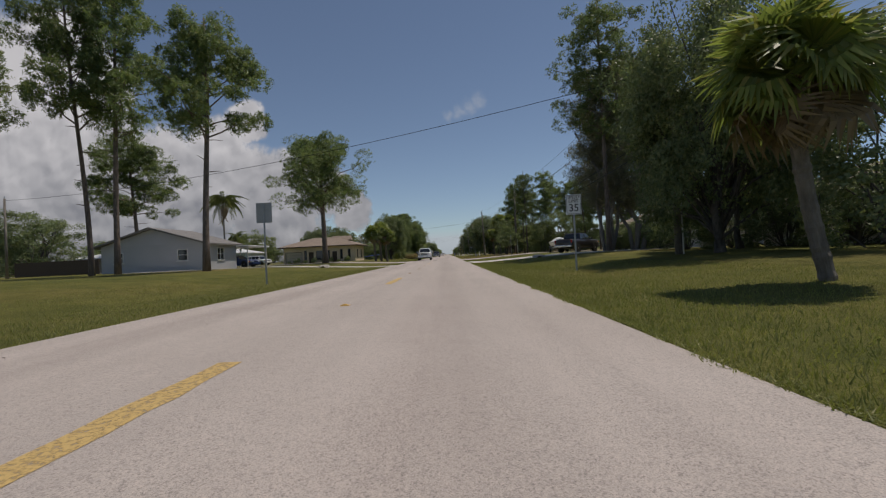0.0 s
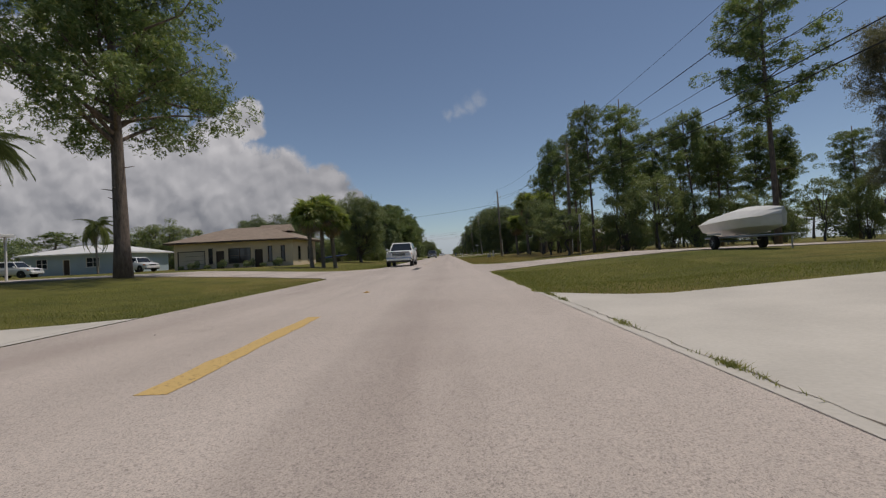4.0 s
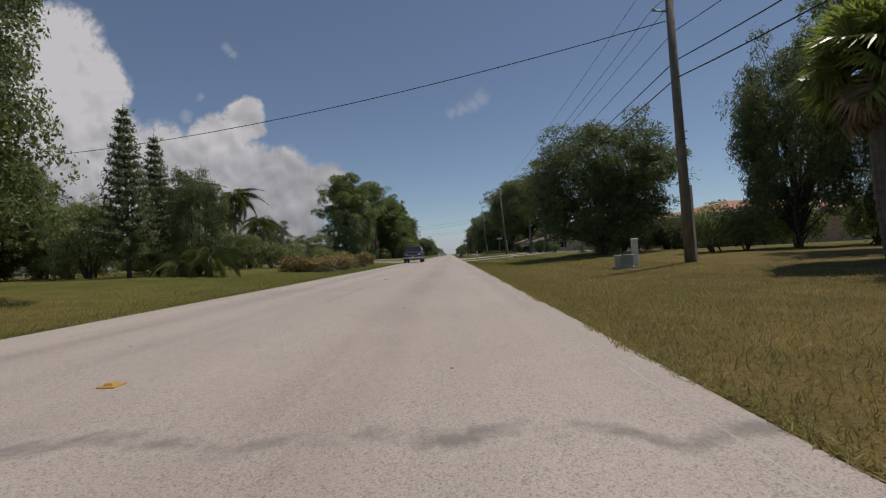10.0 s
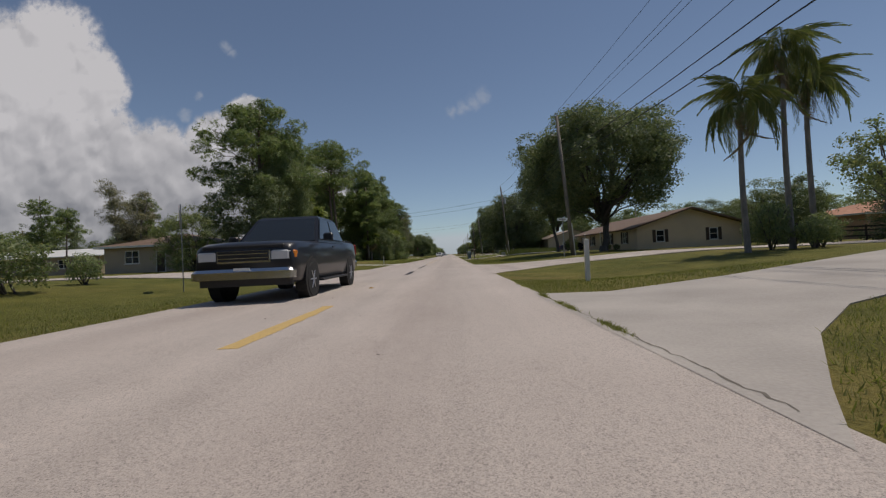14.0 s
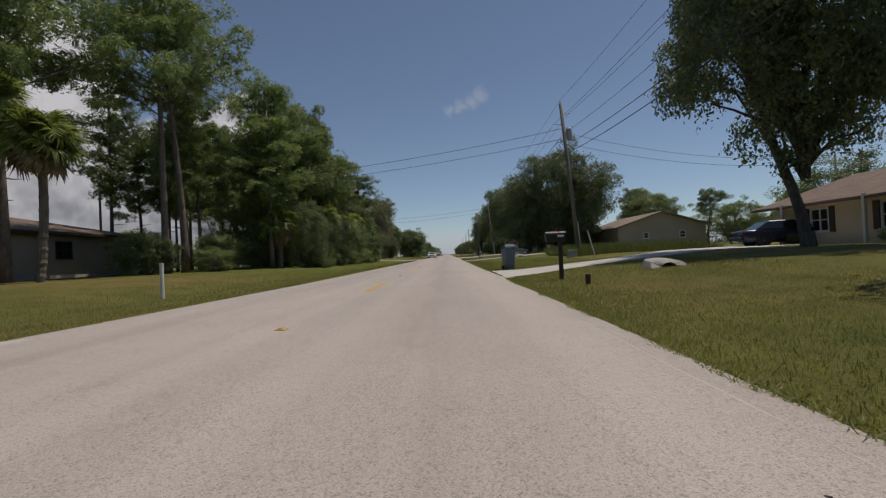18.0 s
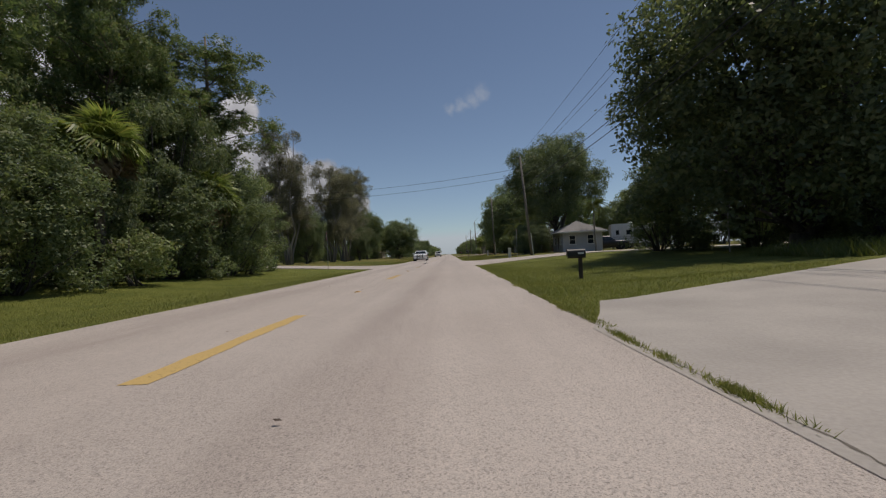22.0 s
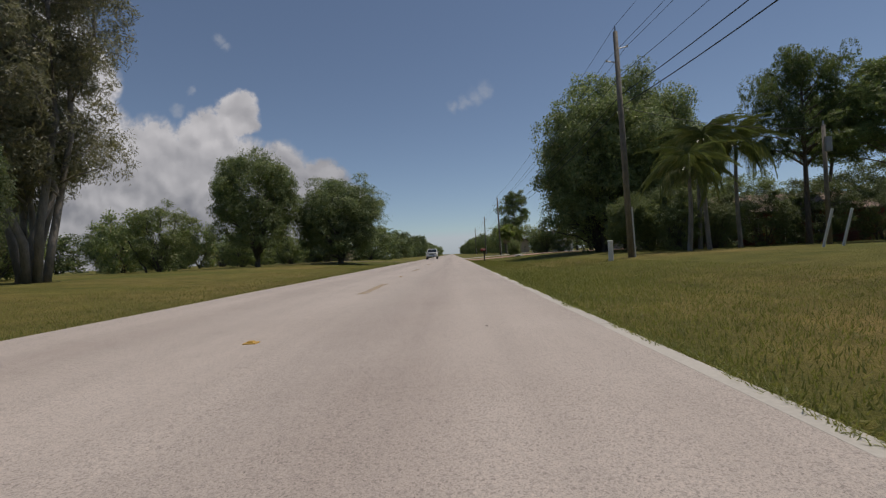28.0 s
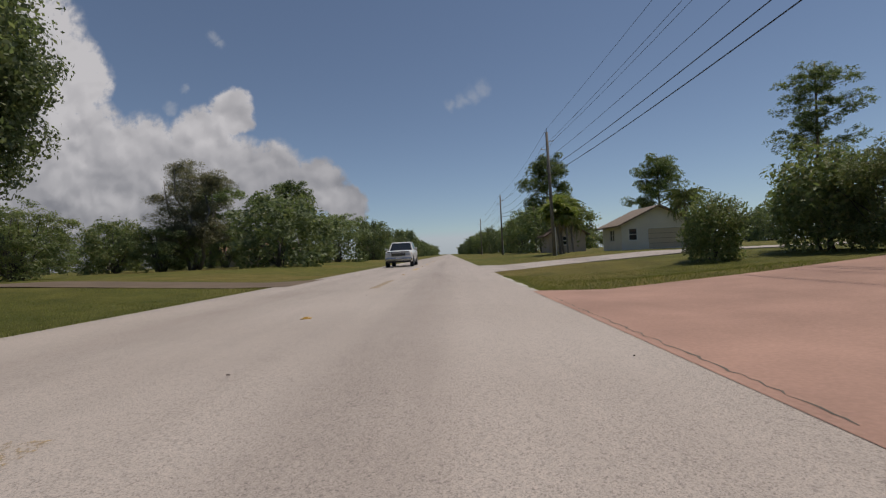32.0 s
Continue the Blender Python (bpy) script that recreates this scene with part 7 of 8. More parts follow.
def utility_pole(x, y, h, lean, transformer):
    e = thing("utility_pole", "weathered grey wooden utility pole beside the road", "utility pole", pose(x, y, gz(x, y), 0, lean, 0), "utility poles")
    p = Mesh().tube([(0, 0, -0.4), (0, 0, h * 0.5), (0, 0, h)], [0.17, 0.145, 0.115], 12)
    p.smooth = True
    part("pole", p, M["wood"], e)
    for z, s in ((h + 0.02, 0), (h - 0.9, 1), (h - 1.6, -1)):
        ins = Mesh()
        if s:
            ins.tube([(0.1 * s, 0, z), (0.55 * s, 0, z + 0.08)], 0.03, 6)
            ins.disc_x((0.55 * s, 0, z + 0.1), [(-0.06, 0.02), (-0.03, 0.07), (0.03, 0.07), (0.06, 0.02)], 8)
            part("bracket_insulator", ins, M["steel"], e)
        else:
            ins.tube([(0, 0, z), (0, 0, z + 0.3)], [0.05, 0.03], 8)
            part("top_insulator", ins, M["steel"], e)
    if transformer:
        t = Mesh().tube([(0.36, -0.1, h - 2.9), (0.36, -0.1, h - 2.0), (0.36, -0.1, h - 1.92)], [0.22, 0.22, 0.12], 12)
        t.box((0.2, -0.1, h - 2.4), (0.2, 0.08, 0.3))
        part("transformer", t, M["signback"], e, "grey pole-mounted transformer can")
    part("conduit", Mesh().tube([(0.17, -0.08, -0.2), (0.17, -0.08, 2.6)], 0.045, 8), M["trim"], e)
    return e


for i, ((x, y, h), l) in enumerate(zip(POLES, LEAN)):
    utility_pole(x, y, h, l, i == 4)


def wire(a, c, sag, r=0.014, label="thin black overhead cable between poles"):
    a, c = Vector(a), Vector(c)
    n = 16
    pts = [a + (c - a) * (k / n) - Vector((0, 0, sag * 4 * (k / n) * (1 - k / n))) for k in range(n + 1)]
    b = Mesh().tube(pts, r, 5)
    return single("overhead_cable", b, M["wire"], label, "cable", group="overhead cables")


tops = [(x + math.sin(radians(l)) * h, y, gz(x, y) + h) for (x, y, h), l in zip(POLES, LEAN)]
tops = [(12.0, -40.0, 10)] + tops
for (xa, ya, za), (xb, yb, zb) in zip(tops, tops[1:]):
    wire((xa, ya, za + 0.3), (xb, yb, zb + 0.3), 0.7, 0.010)
    wire((xa + 0.55, ya, za - 0.8), (xb + 0.55, yb, zb - 0.8), 0.8, 0.010)
    wire((xa - 0.55, ya, za - 1.5), (xb - 0.55, yb, zb - 1.5), 0.8, 0.010)
    wire((xa + 0.15, ya, za - 3.3), (xb + 0.15, yb, zb - 3.3), 0.9, 0.020, "thick black overhead cable between poles")
    wire((xa + 0.15, ya, za - 2.3), (xb + 0.15, yb, zb - 2.3), 0.9, 0.012)
    wire((xa + 0.15, ya, za - 3.9), (xb + 0.15, yb, zb - 3.9), 0.9, 0.022, "thick black overhead cable between poles")


def side_pole(x, y, h):
    e = thing("utility_pole", "slim wooden service pole on a side lot", "utility pole", pose(x, y, gz(x, y)), "utility poles")
    p = Mesh().tube([(0, 0, -0.4), (0, 0, h)], [0.13, 0.09], 10)
    p.smooth = True
    part("pole", p, M["wood"], e)
    part("top_insulator", Mesh().tube([(0, 0, h), (0, 0, h + 0.25)], [0.05, 0.03], 8), M["steel"], e)
    if x == 23.0:
        part("transformer", Mesh().tube([(0.02, -0.24, h - 1.5), (0.02, -0.24, h - 0.7)], [0.17, 0.17], 12), M["signback"], e, "small grey transformer can")


for (x, y, h) in ((-42, 44, 8.0), (-27.5, 116, 7.4), (-30, 214, 8.0), (-28.0, 273, 9.0), (23.0, 308.5, 6.6), (36, 212, 7.5)):
    side_pole(x, y, h)
wire((13.0, 21.5, 9.2), (-42, 44, 8.2), 1.1, 0.016)
wire((10.2, 105, 8.4), (-27.5, 116, 7.7), 1.0, 0.016)
for dz in (0.0, 0.8):
    wire((12.2, 207, 9.3 + dz), (-30, 214, 8.1 - 0.4 + dz * 0.6), 1.0, 0.016)
    wire((11.8, 268.3, 9.6 + dz), (-28, 273, 8.6 + dz), 0.9, 0.016)
wire((12.2, 207, 9.4), (36, 212, 7.8), 0.9, 0.014)
wire((12.2, 207, 8.6), (36, 212, 7.3), 0.9, 0.014)
wire((11.4, 306.8, 8.0), (23.0, 308.5, 6.8), 0.4, 0.014)

# signs
def post_u(e, h, z0=-0.3):
    b = Mesh()
    b.box((0, 0, (h + z0) / 2), (0.018, 0.03, h - z0)).box((-0.022, -0.012, (h + z0) / 2), (0.028, 0.006, h - z0)).box((0.022, -0.012, (h + z0) / 2), (0.028, 0.006, h - z0))
    part("post", b, M["steel"], e)


def rect_sign(x, y, turn, bottom, w, h, label, front=True):
    e = thing("speed_limit_sign", label, "road sign", pose(x, y, gz(x, y), 0, 0, turn))
    post_u(e, bottom + h - 0.05)
    f = part("sign_plate", Mesh().box((0, -0.03, bottom + h / 2), (w, 0.006, h)), M["signwhite"] if front else M["signback"], e)
    if front:
        fb = Mesh()
        t = 0.012
        for zz in (bottom + 0.03, bottom + h - 0.03):
            fb.box((0, -0.035, zz), (w - 0.05, 0.003, t))
        for xx in (-w / 2 + 0.03, w / 2 - 0.03):
            fb.box((xx, -0.035, bottom + h / 2), (t, 0.003, h - 0.06))
        part("border", fb, M["black"], f)
        for text, size, z in (("SPEED", 0.17, 0.86), ("LIMIT", 0.17, 0.67), ("35", 0.42, 0.32)):
            words(text, size, pose(0, -0.036, bottom + h * z, 90, 0, 0), M["black"], "lettering", f, 0.001)
    return e


rect_sign(7.05, 17.9, 4, 2.25, 0.62, 0.80, "white SPEED LIMIT 35 sign on a steel post")
rect_sign(-5.6, 18.4, 180, 2.55, 0.66, 0.84, "grey back of a rectangular road sign on a post", False)


def stop_sign(x, y, turn, face=False, h=2.1):
    e = thing("stop_sign", "octagonal stop sign seen from its grey back" if not face else "red octagonal stop sign at a junction", "road sign", pose(x, y, gz(x, y), 0, 0, turn), "stop signs")
    post_u(e, h + 0.72)
    o = [(0.38 * math.cos(math.pi / 8 + k * math.pi / 4), 0.38 * math.sin(math.pi / 8 + k * math.pi / 4)) for k in range(8)]
    for yy, mm, nm, s in ((0.03, "signback", "sign_back", 1), (0.036, "signred", "sign_face", 0.97)):
        b = Mesh().loft([[(a * s, yy, h + 0.36 + c * s) for a, c in o], [(a * s, yy + 0.005, h + 0.36 + c * s) for a, c in o]])
        part(nm, b, M[mm], e)
    words("STOP", 0.26, Matrix.Translation((0, 0.0425, h + 0.36)) @ pose(0, 0, 0, 90, 0, 180), M["signwhite"], "lettering", e, 0.001)
    return e


stop_sign(11.1, 64.6, -94)
stop_sign(-6.4, 144.5, 120)
stop_sign(9.2, 262.2, -96)
stop_sign(-6.65, 249.5, 110)
ss = thing("street_name_sign", "small white street name sign on a post", "road sign", pose(10.6, 163.5, 0.15, 0, 0, 10))
post_u(ss, 2.9)
part("name_plate", Mesh().box((0, 0, 2.82), (0.8, 0.012, 0.2)), M["signwhite"], ss)
part("name_bar", Mesh().box((0, -0.009, 2.82), (0.55, 0.004, 0.07)), M["signback"], ss)

# mailboxes
def mailbox(x, y, post_mat, box_mat, label, h=1.05, flag=True):
    e = thing("mailbox", label, "mailbox", pose(x, y, gz(x, y)), "mailboxes")
    part("post", Mesh().box((0, 0, h / 2 - 0.15), (0.1, 0.1, h + 0.3), bevel=0.008), post_mat, e)
    if box_mat is not None:
        part("arm", Mesh().box((-0.1, 0, h - 0.03), (0.5, 0.09, 0.06)), post_mat, e)
        prof = [(-0.085, 0), (0.085, 0), (0.085, 0.12)] + [(0.085 * math.cos(a), 0.12 + 0.085 * math.sin(a)) for a in (0.5, 1.05, 1.57, 2.1, 2.64)] + [(-0.085, 0.12)]
        b = Mesh().loft([[(xx, py, h + pz) for py, pz in prof] for xx in (-0.36, 0.14)])
        part("box", b, box_mat, e)
        part("door", Mesh().loft([[(xx, py * 1.06, h + pz * 1.03 - 0.003) for py, pz in prof] for xx in (-0.375, -0.345)]), box_mat, e)
        if flag:
            part("flag", Mesh().box((-0.05, -0.095, h + 0.2), (0.02, 0.008, 0.16)).box((-0.08, -0.095, h + 0.26), (0.08, 0.008, 0.05)), M["signred"], e)
        part("number_bar", Mesh().box((0, -0.089, h + 0.08), (0.16, 0.004, 0.05)), M["signwhite"], e)
    return e


mailbox(5.5, 141.0, M["trim"], None, "bare white mailbox post on the verge", 1.0)
mailbox(5.05, 184.6, M["darkwood"], M["blackplastic"], "black metal mailbox on a dark post")
mailbox(5.2, 284.2, M["wood"], M["blackplastic"], "dark metal mailbox on a wooden post", 1.1)
mailbox(5.35, 328.2, M["darkwood"], M["redbox"], "faded red mailbox on a dark post")
mailbox(6.1, 229.6, M["darkwood"], M["blackplastic"], "small black mailbox on a short post in the grass", 0.66, False)
sp = thing("marker_post", "thin pale steel post with a small plate under an oak", "post", pose(14.6, 236.4, gz(14.6)))
part("rod", Mesh().tube([(0, 0, -0.2), (0, 0, 2.0)], 0.03, 8), M["signback"], sp)
part("plate", Mesh().box((0, -0.035, 2.0), (0.2, 0.01, 0.2)), M["signback"], sp)
rp = thing("marker_post", "short white plastic pipe post on the verge", "post", pose(-6.2, 185.8, gz(-6.2)))
part("pipe", Mesh().tube([(0, 0, -0.2), (0, 0, 1.0)], 0.055, 10), M["trim"], rp)
part("cap", Mesh().tube([(0, 0, 1.0), (0, 0, 1.03)], 0.062, 10), M["trim"], rp)
mp = thing("marker_post", "short dark stub post in the grass", "post", pose(5.3, 183.2, gz(5.3)))
part("stub", Mesh().tube([(0, 0, -0.2), (0, 0, 0.26)], 0.06, 8), M["darkwood"], mp)

# wheeled bin
bn = thing("wheeled_bin", "blue-grey wheeled rubbish bin with an open white lid bag", "bin", pose(4.75, 192.6, gz(4.75), 0, 0, 12) @ Matrix.Diagonal((0.76, 0.9, 1.0, 1)))
bb = Mesh().loft([[(-0.23, -0.26, 0.06), (0.23, -0.26, 0.06), (0.23, 0.24, 0.06), (-0.23, 0.24, 0.06)], [(-0.29, -0.33, 0.95), (0.29, -0.33, 0.95), (0.29, 0.33, 0.95), (-0.29, 0.33, 0.95)]])
bb.loft([[(-0.31, -0.35, 0.93), (0.31, -0.35, 0.93), (0.31, 0.35, 0.93), (-0.31, 0.35, 0.93)], [(-0.31, -0.35, 0.98), (0.31, -0.35, 0.98), (0.31, 0.35, 0.98), (-0.31, 0.35, 0.98)]])
part("bin_body", bb, M["bluebin"], bn)
part("lid", Mesh().loft([[(-0.31, -0.33, 1.05), (0.31, -0.33, 1.05), (0.31, 0.36, 0.985), (-0.31, 0.36, 0.985)], [(-0.26, -0.25, 1.15), (0.26, -0.25, 1.15), (0.28, 0.3, 1.06), (-0.28, 0.3, 1.06)]]), M["bluebin"], bn)
part("rubbish_bag", Mesh().loft([[(0.27 * math.cos(a), -0.05 + 0.3 * math.sin(a), z) for a in [k * math.pi / 5 for k in range(10)]] for z in (0.97, 1.02)]), M["canvas"], bn, "white bag bulging under the lid")
part("handle", Mesh().tube([(-0.24, 0.4, 0.93), (0.24, 0.4, 0.93)], 0.02, 6), M["blackplastic"], bn)
for s in (-1, 1):
    wheel(bn, s * 0.27, 0.24, 0.12, 0.06, M["blackplastic"], s)


def cabinet(x, y, label, w=0.75, d=0.6, h=0.6):
    e = thing("utility_cabinet", label, "utility box", pose(x, y, gz(x, y), 0, 0, 6))
    part("plinth", Mesh().box((0, 0, 0.0), (w + 0.16, d + 0.16, 0.14), bevel=0.01), M["greyconcrete"], e)
    part("housing", Mesh().box((0, 0, 0.07 + h / 2), (w, d, h), bevel=0.03), M["cabinet"], e)
    part("lid", Mesh().box((0, 0, 0.09 + h), (w + 0.06, d + 0.06, 0.06), bevel=0.02), M["cabinet"], e)
    for k in range(4):
        part("louvre", Mesh().box((0, -d / 2 - 0.008, 0.2 + k * 0.11), (w * 0.8, 0.02, 0.04)), M["signback"], e)


def pedestal(x, y, label, h=0.95, r=0.11):
    e = thing("cable_pedestal", label, "utility box", pose(x, y, gz(x, y)), "cable pedestals")
    part("housing", Mesh().box((0, 0, h / 2 - 0.1), (r * 2, r * 1.7, h + 0.2), taper=0.94, bevel=0.03), M["trim"], e)
    part("cap", Mesh().box((0, 0, h + 0.02), (r * 2.15, r * 1.9, 0.07), bevel=0.02), M["trim"], e)


cabinet(8.6, 105.6, "pale green utility cabinet on a concrete plinth", 0.5, 0.42, 0.36)
cabinet(10.9, 204.8, "pale grey utility cabinet on a concrete plinth", 0.55, 0.45, 0.42)
pedestal(9.4, 106.6, "white plastic cable pedestal beside a cabinet")
pedestal(8.6, 263.4, "white plastic cable pedestal on a corner lawn", 0.9, 0.14)
pedestal(9.9, 305.4, "white plastic cable pedestal on the verge")
lp = thing("leaning_post", "pale timber post leaning at an angle in the weeds", "post", pose(11.2, 200.6, 0.1, 0, -14, 0))
part("timber", Mesh().box((0, 0, 0.8), (0.06, 0.06, 2.0), bevel=0.01), M["trim"], lp)
for i, (x, y) in enumerate(((18.8, 303.8), (20.2, 304.4))):
    lp = thing("leaning_post", "pale timber brace leaning at an angle on the lawn", "post", pose(x, y, 0.3, 0, 16, 0), "leaning braces")
    part("timber", Mesh().box((0, 0, 0.8), (0.09, 0.09, 2.0), bevel=0.01), M["trim"], lp)
for i, (x, y) in enumerate(((-27.5, 270.2), (-26.6, 270.0))):
    lp = thing("leaning_post", "pale timber brace leaning at an angle on the lawn", "post", pose(x, y, 0.3, 0, -16, 0), "leaning braces")
    part("timber", Mesh().box((0, 0, 1.0), (0.12, 0.12, 2.4), bevel=0.01), M["trim"], lp)
rs = thing("yard_sign", "small red yard sign on a lawn", "sign", pose(17.7, 299.0, 0.33, 0, 0, 10))
part("plate", Mesh().box((0, 0, 0.75), (0.7, 0.02, 0.5)), M["signred"], rs)
part("writing_bar", Mesh().box((0, -0.012, 0.8), (0.5, 0.004, 0.08)).box((0, -0.012, 0.66), (0.4, 0.004, 0.06)), M["signwhite"], rs)
for s in (-1, 1):
    part("stake", Mesh().box((s * 0.28, 0.015, 0.2), (0.03, 0.02, 0.7)), M["trim"], rs)


def culvert(x, y, turn):
    """A mitred concrete pipe end in the bank beside a driveway."""
    e = thing("culvert", "sloped concrete culvert end in the grass bank", "culvert", pose(x, y, gz(x, y) - 0.04, 0, 0, turn) @ Matrix.Diagonal((0.7, 0.7, 0.62, 1)), "culverts")
    n = 12
    arch = [(0.30 * math.cos(math.pi * (1 - k / n)), 0.27 * math.sin(math.pi * (1 - k / n))) for k in range(n + 1)]
    rim = [(-0.8, -0.1), (-0.78, 0.02)] + [(-0.62 + 1.24 * k / (n - 4), 0.30 + 0.06 * math.sin(math.pi * k / (n - 4))) for k in range(n - 3)] + [(0.78, 0.02), (0.8, -0.1)]
    b = Mesh()
    front = [(px, -0.1 - pz * 0.2, pz) for px, pz in arch]
    outer = [(px, -0.12 + (0.25 if pz > 0.1 else -0.1), pz) for px, pz in rim]
    back = [(px * 0.86, 0.95, max(-0.1, pz * 1.3)) for px, pz in rim]
    b.v = front + outer + back + [(px, 0.5, pz) for px, pz in arch]
    m = n + 1
    for k in range(n):
        b.f += [(k, k + 1, m + k + 1, m + k), (m + k, m + k + 1, 2 * m + k + 1, 2 * m + k), (k, k + 1, 3 * m + k + 1, 3 * m + k)]
    part("headwall", b, M["greyconcrete"], e)
    # near-black plug painted as the shade inside the pipe mouth
    part("pipe_mouth", Mesh().loft([[(px * 0.96, 0.2, pz * 0.96 - 0.01) for px, pz in arch], [(px * 0.96, 0.3, pz * 0.96 - 0.01) for px, pz in arch]]), M["dark"], e)


for x, y, t in ((9.0, 34.6, 0), (-8.4, 36.6, 0), (8.6, 132.2, 0), (-7.8, 173.4, 0), (8.2, 185.4, 0), (9.3, 217.6, 0), (9.3, 331.6, 0)):
    culvert(x, y, t)

# raised reflectors down the middle
base = thing("road_stud", "yellow raised reflector on a worn square base", "road stud", pose(MID, 7.2, 0.036) @ Matrix.Diagonal((0.85, 0.85, 0.9, 1)), "road studs")
part("stud_base", Mesh().box((0, 0, 0.004), (0.17, 0.15, 0.012), bevel=0.004), M["gold"], base)
part("reflector", Mesh().box((0, 0, 0.018), (0.1, 0.09, 0.02), taper=0.75, bevel=0.004), M["gold"], base)
for k in range(1, 32):
    y = 7.2 + 12.19 * k
    if not any(lo < y < hi for lo, hi in ((50, 68), (145, 163), (249, 262))):
        copy_thing(base, pose(MID, y, 0.036) @ Matrix.Diagonal((0.85, 0.85, 0.9, 1)))

# cracks, tar and stains on the carriageway
def strip(name, pts, w, material, z=0.006, seed=1, label=""):
    rnd = random.Random(seed)
    b = Mesh()
    L, R = [], []
    for i, (x, y) in enumerate(pts):
        xn, yn = pts[min(i + 1, len(pts) - 1)]
        xp, yp = pts[max(i - 1, 0)]
        d = Vector((xn - xp, yn - yp, 0)).normalized()
        n = Vector((-d.y, d.x, 0))
        k = w * rnd.uniform(0.15, 1.7)
        zz = z + (crown(x) if ROAD_L < x < ROAD_R else 0)
        L.append((x + n.x * k, y + n.y * k, zz))
        R.append((x - n.x * k, y - n.y * k, zz))
    for i in range(len(pts) - 1):
        b.face([L[i], R[i], R[i + 1], L[i + 1]])
    return part(name, b, material, road, label)


def wander(x0, y0, x1, y1, n, amp, seed):
    rnd = random.Random(seed)
    return [(x0 + (x1 - x0) * i / n + rnd.uniform(-amp, amp), y0 + (y1 - y0) * i / n + rnd.uniform(-amp, amp)) for i in range(n + 1)]


for y0, y1, seed in ((66, 132, 1), (163, 186, 2), (191, 217, 3), (224, 244, 4), (8, 34, 5)):
    n = int((y1 - y0) * 3)
    strip("edge_line", [(x + edge(EDGE_R, y) - 3.72, y) for x, y in wander(3.50, y0, 3.50, y1, n, 0.012, seed)], 0.005, M["concrete"], 0.0022, seed, "thin broken pale seam along the road edge")
strip("crack", wander(3.94, 52.4, 4.1, 56.4, 60, 0.02, 4), 0.0028, M["crack"], 0.0075, 4)
strip("crack", wander(3.62, 147.5, 3.62, 152, 60, 0.02, 5), 0.0028, M["crack"], 0.0075, 5)
strip("crack", wander(3.68, 250.6, 3.60, 253.8, 60, 0.025, 6), 0.0028, M["crack"], 0.0075, 6)
for lo, hi in ((34.2, 42.2), (132.3, 138), (186, 191), (218, 222.6), (332.4, 337.8)):
    strip("crack", wander(3.80, lo, 3.80, hi, 70, 0.022, int(lo)), 0.007, M["crack"], 0.0068, int(lo))
for lo, hi in ((37.0, 40.8), (173.6, 178)):
    strip("crack", wander(-3.05, lo, -3.05, hi, 40, 0.02, int(lo)), 0.006, M["crack"], 0.0068, int(lo))

# fallen leaves and grit lying on the road
rng = np.random.default_rng(8)
n = 420
c = np.stack([rng.uniform(-2.9, 3.6, n), rng.uniform(-2, 400, n), np.full(n, 0.05)], 1)
v, f = leaf_quads(rng, c, np.zeros((n, 3)), 0.045, 0.025)
v[:, 2] = 0.046 + (v[:, 2] - 0.05) * 0.25 + 0.006
ob = new("fallen_leaves", mesh_np("fallen_leaves", v, f, M["brown"]))
tagged(ob, "scattered brown leaves and grit on the asphalt", "leaf litter", "", "stuff")

# heap of cut brush on the verge
rnd = random.Random(21)
for i in range(17):
    y = 121.5 + i * 1.05
    plant("brush", -7.4 + rnd.uniform(-1.1, 0.9) - (0.6 if i < 8 else 0), y, rnd.uniform(0.95, 1.7), rnd.uniform(2.4, 3.4), "heap of dead tan and brown cut branches", "brush heap", "brush heap", z=-0.08)
for i in range(9):
    plant("bush_a", -11.5 + rnd.uniform(-1.5, 1.0), 127 + i * 2.0, rnd.uniform(1.4, 2.6), rnd.uniform(2.2, 3.4), "overgrown scrub behind a brush heap", "shrub", "overgrown lot")
br = Mesh()
rg = np.random.default_rng(5)
for i in range(70):
    x, y = -6.9 + rg.normal() * 0.9, rg.uniform(121, 139)
    a = rg.uniform(0, 6.3)
    limb(br, (x, y, -0.05), (x + math.cos(a) * 1.1, y + math.sin(a) * 1.1, rg.uniform(0.2, 1.3)), 0.03, 0.01, rg, 0.05, 5, 4)
single("cut_branches", br, M["bark_grey"], "tangle of bare grey cut branches on the verge", "branches", kind="stuff")
plant("bush_b", -11.2, 146.4, 1.3, 1.6, "small round shrub on a corner lawn", "shrub")
plant("bush_a", 17.5, 187.0, 1.9, 2.2, "leafy shrub in front of a cream house", "shrub")
for i, (x, y) in enumerate(((-20.5, 94.2), (-18, 94.1), (-24, 94.2), (-15.2, 98), (-15.4, 101.5), (20.9, 181), (20.8, 183.5), (20.9, 197.5), (20.8, 192))):
    plant("bush_b", x, y, 0.8, 1.1, "low foundation shrub against a house wall", "shrub", "foundation shrubs")
for i, (x, y) in enumerate(((20.2, 45.5), (20.4, 43.2), (20.6, 41.0), (20.0, 48.0))):
    plant("clipped", x, y, 1.7, 2.2, "dense dark hedge shrub against a house", "shrub", "hedge")
kayak = thing("kayak", "blue plastic kayak lying on a rack in a side yard", "kayak", pose(-15.9, 104.2, 1.25, 0, -6, 8))
part("hull", Mesh().loft([[(x, 0.3 * w * math.cos(a), 0.17 * w * math.sin(a)) for a in [k * math.pi / 4 for k in range(8)]] for x, w in ((-2.3, 0.05), (-1.6, 0.6), (0, 1), (1.6, 0.6), (2.3, 0.05))]), M["carblue"], kayak)
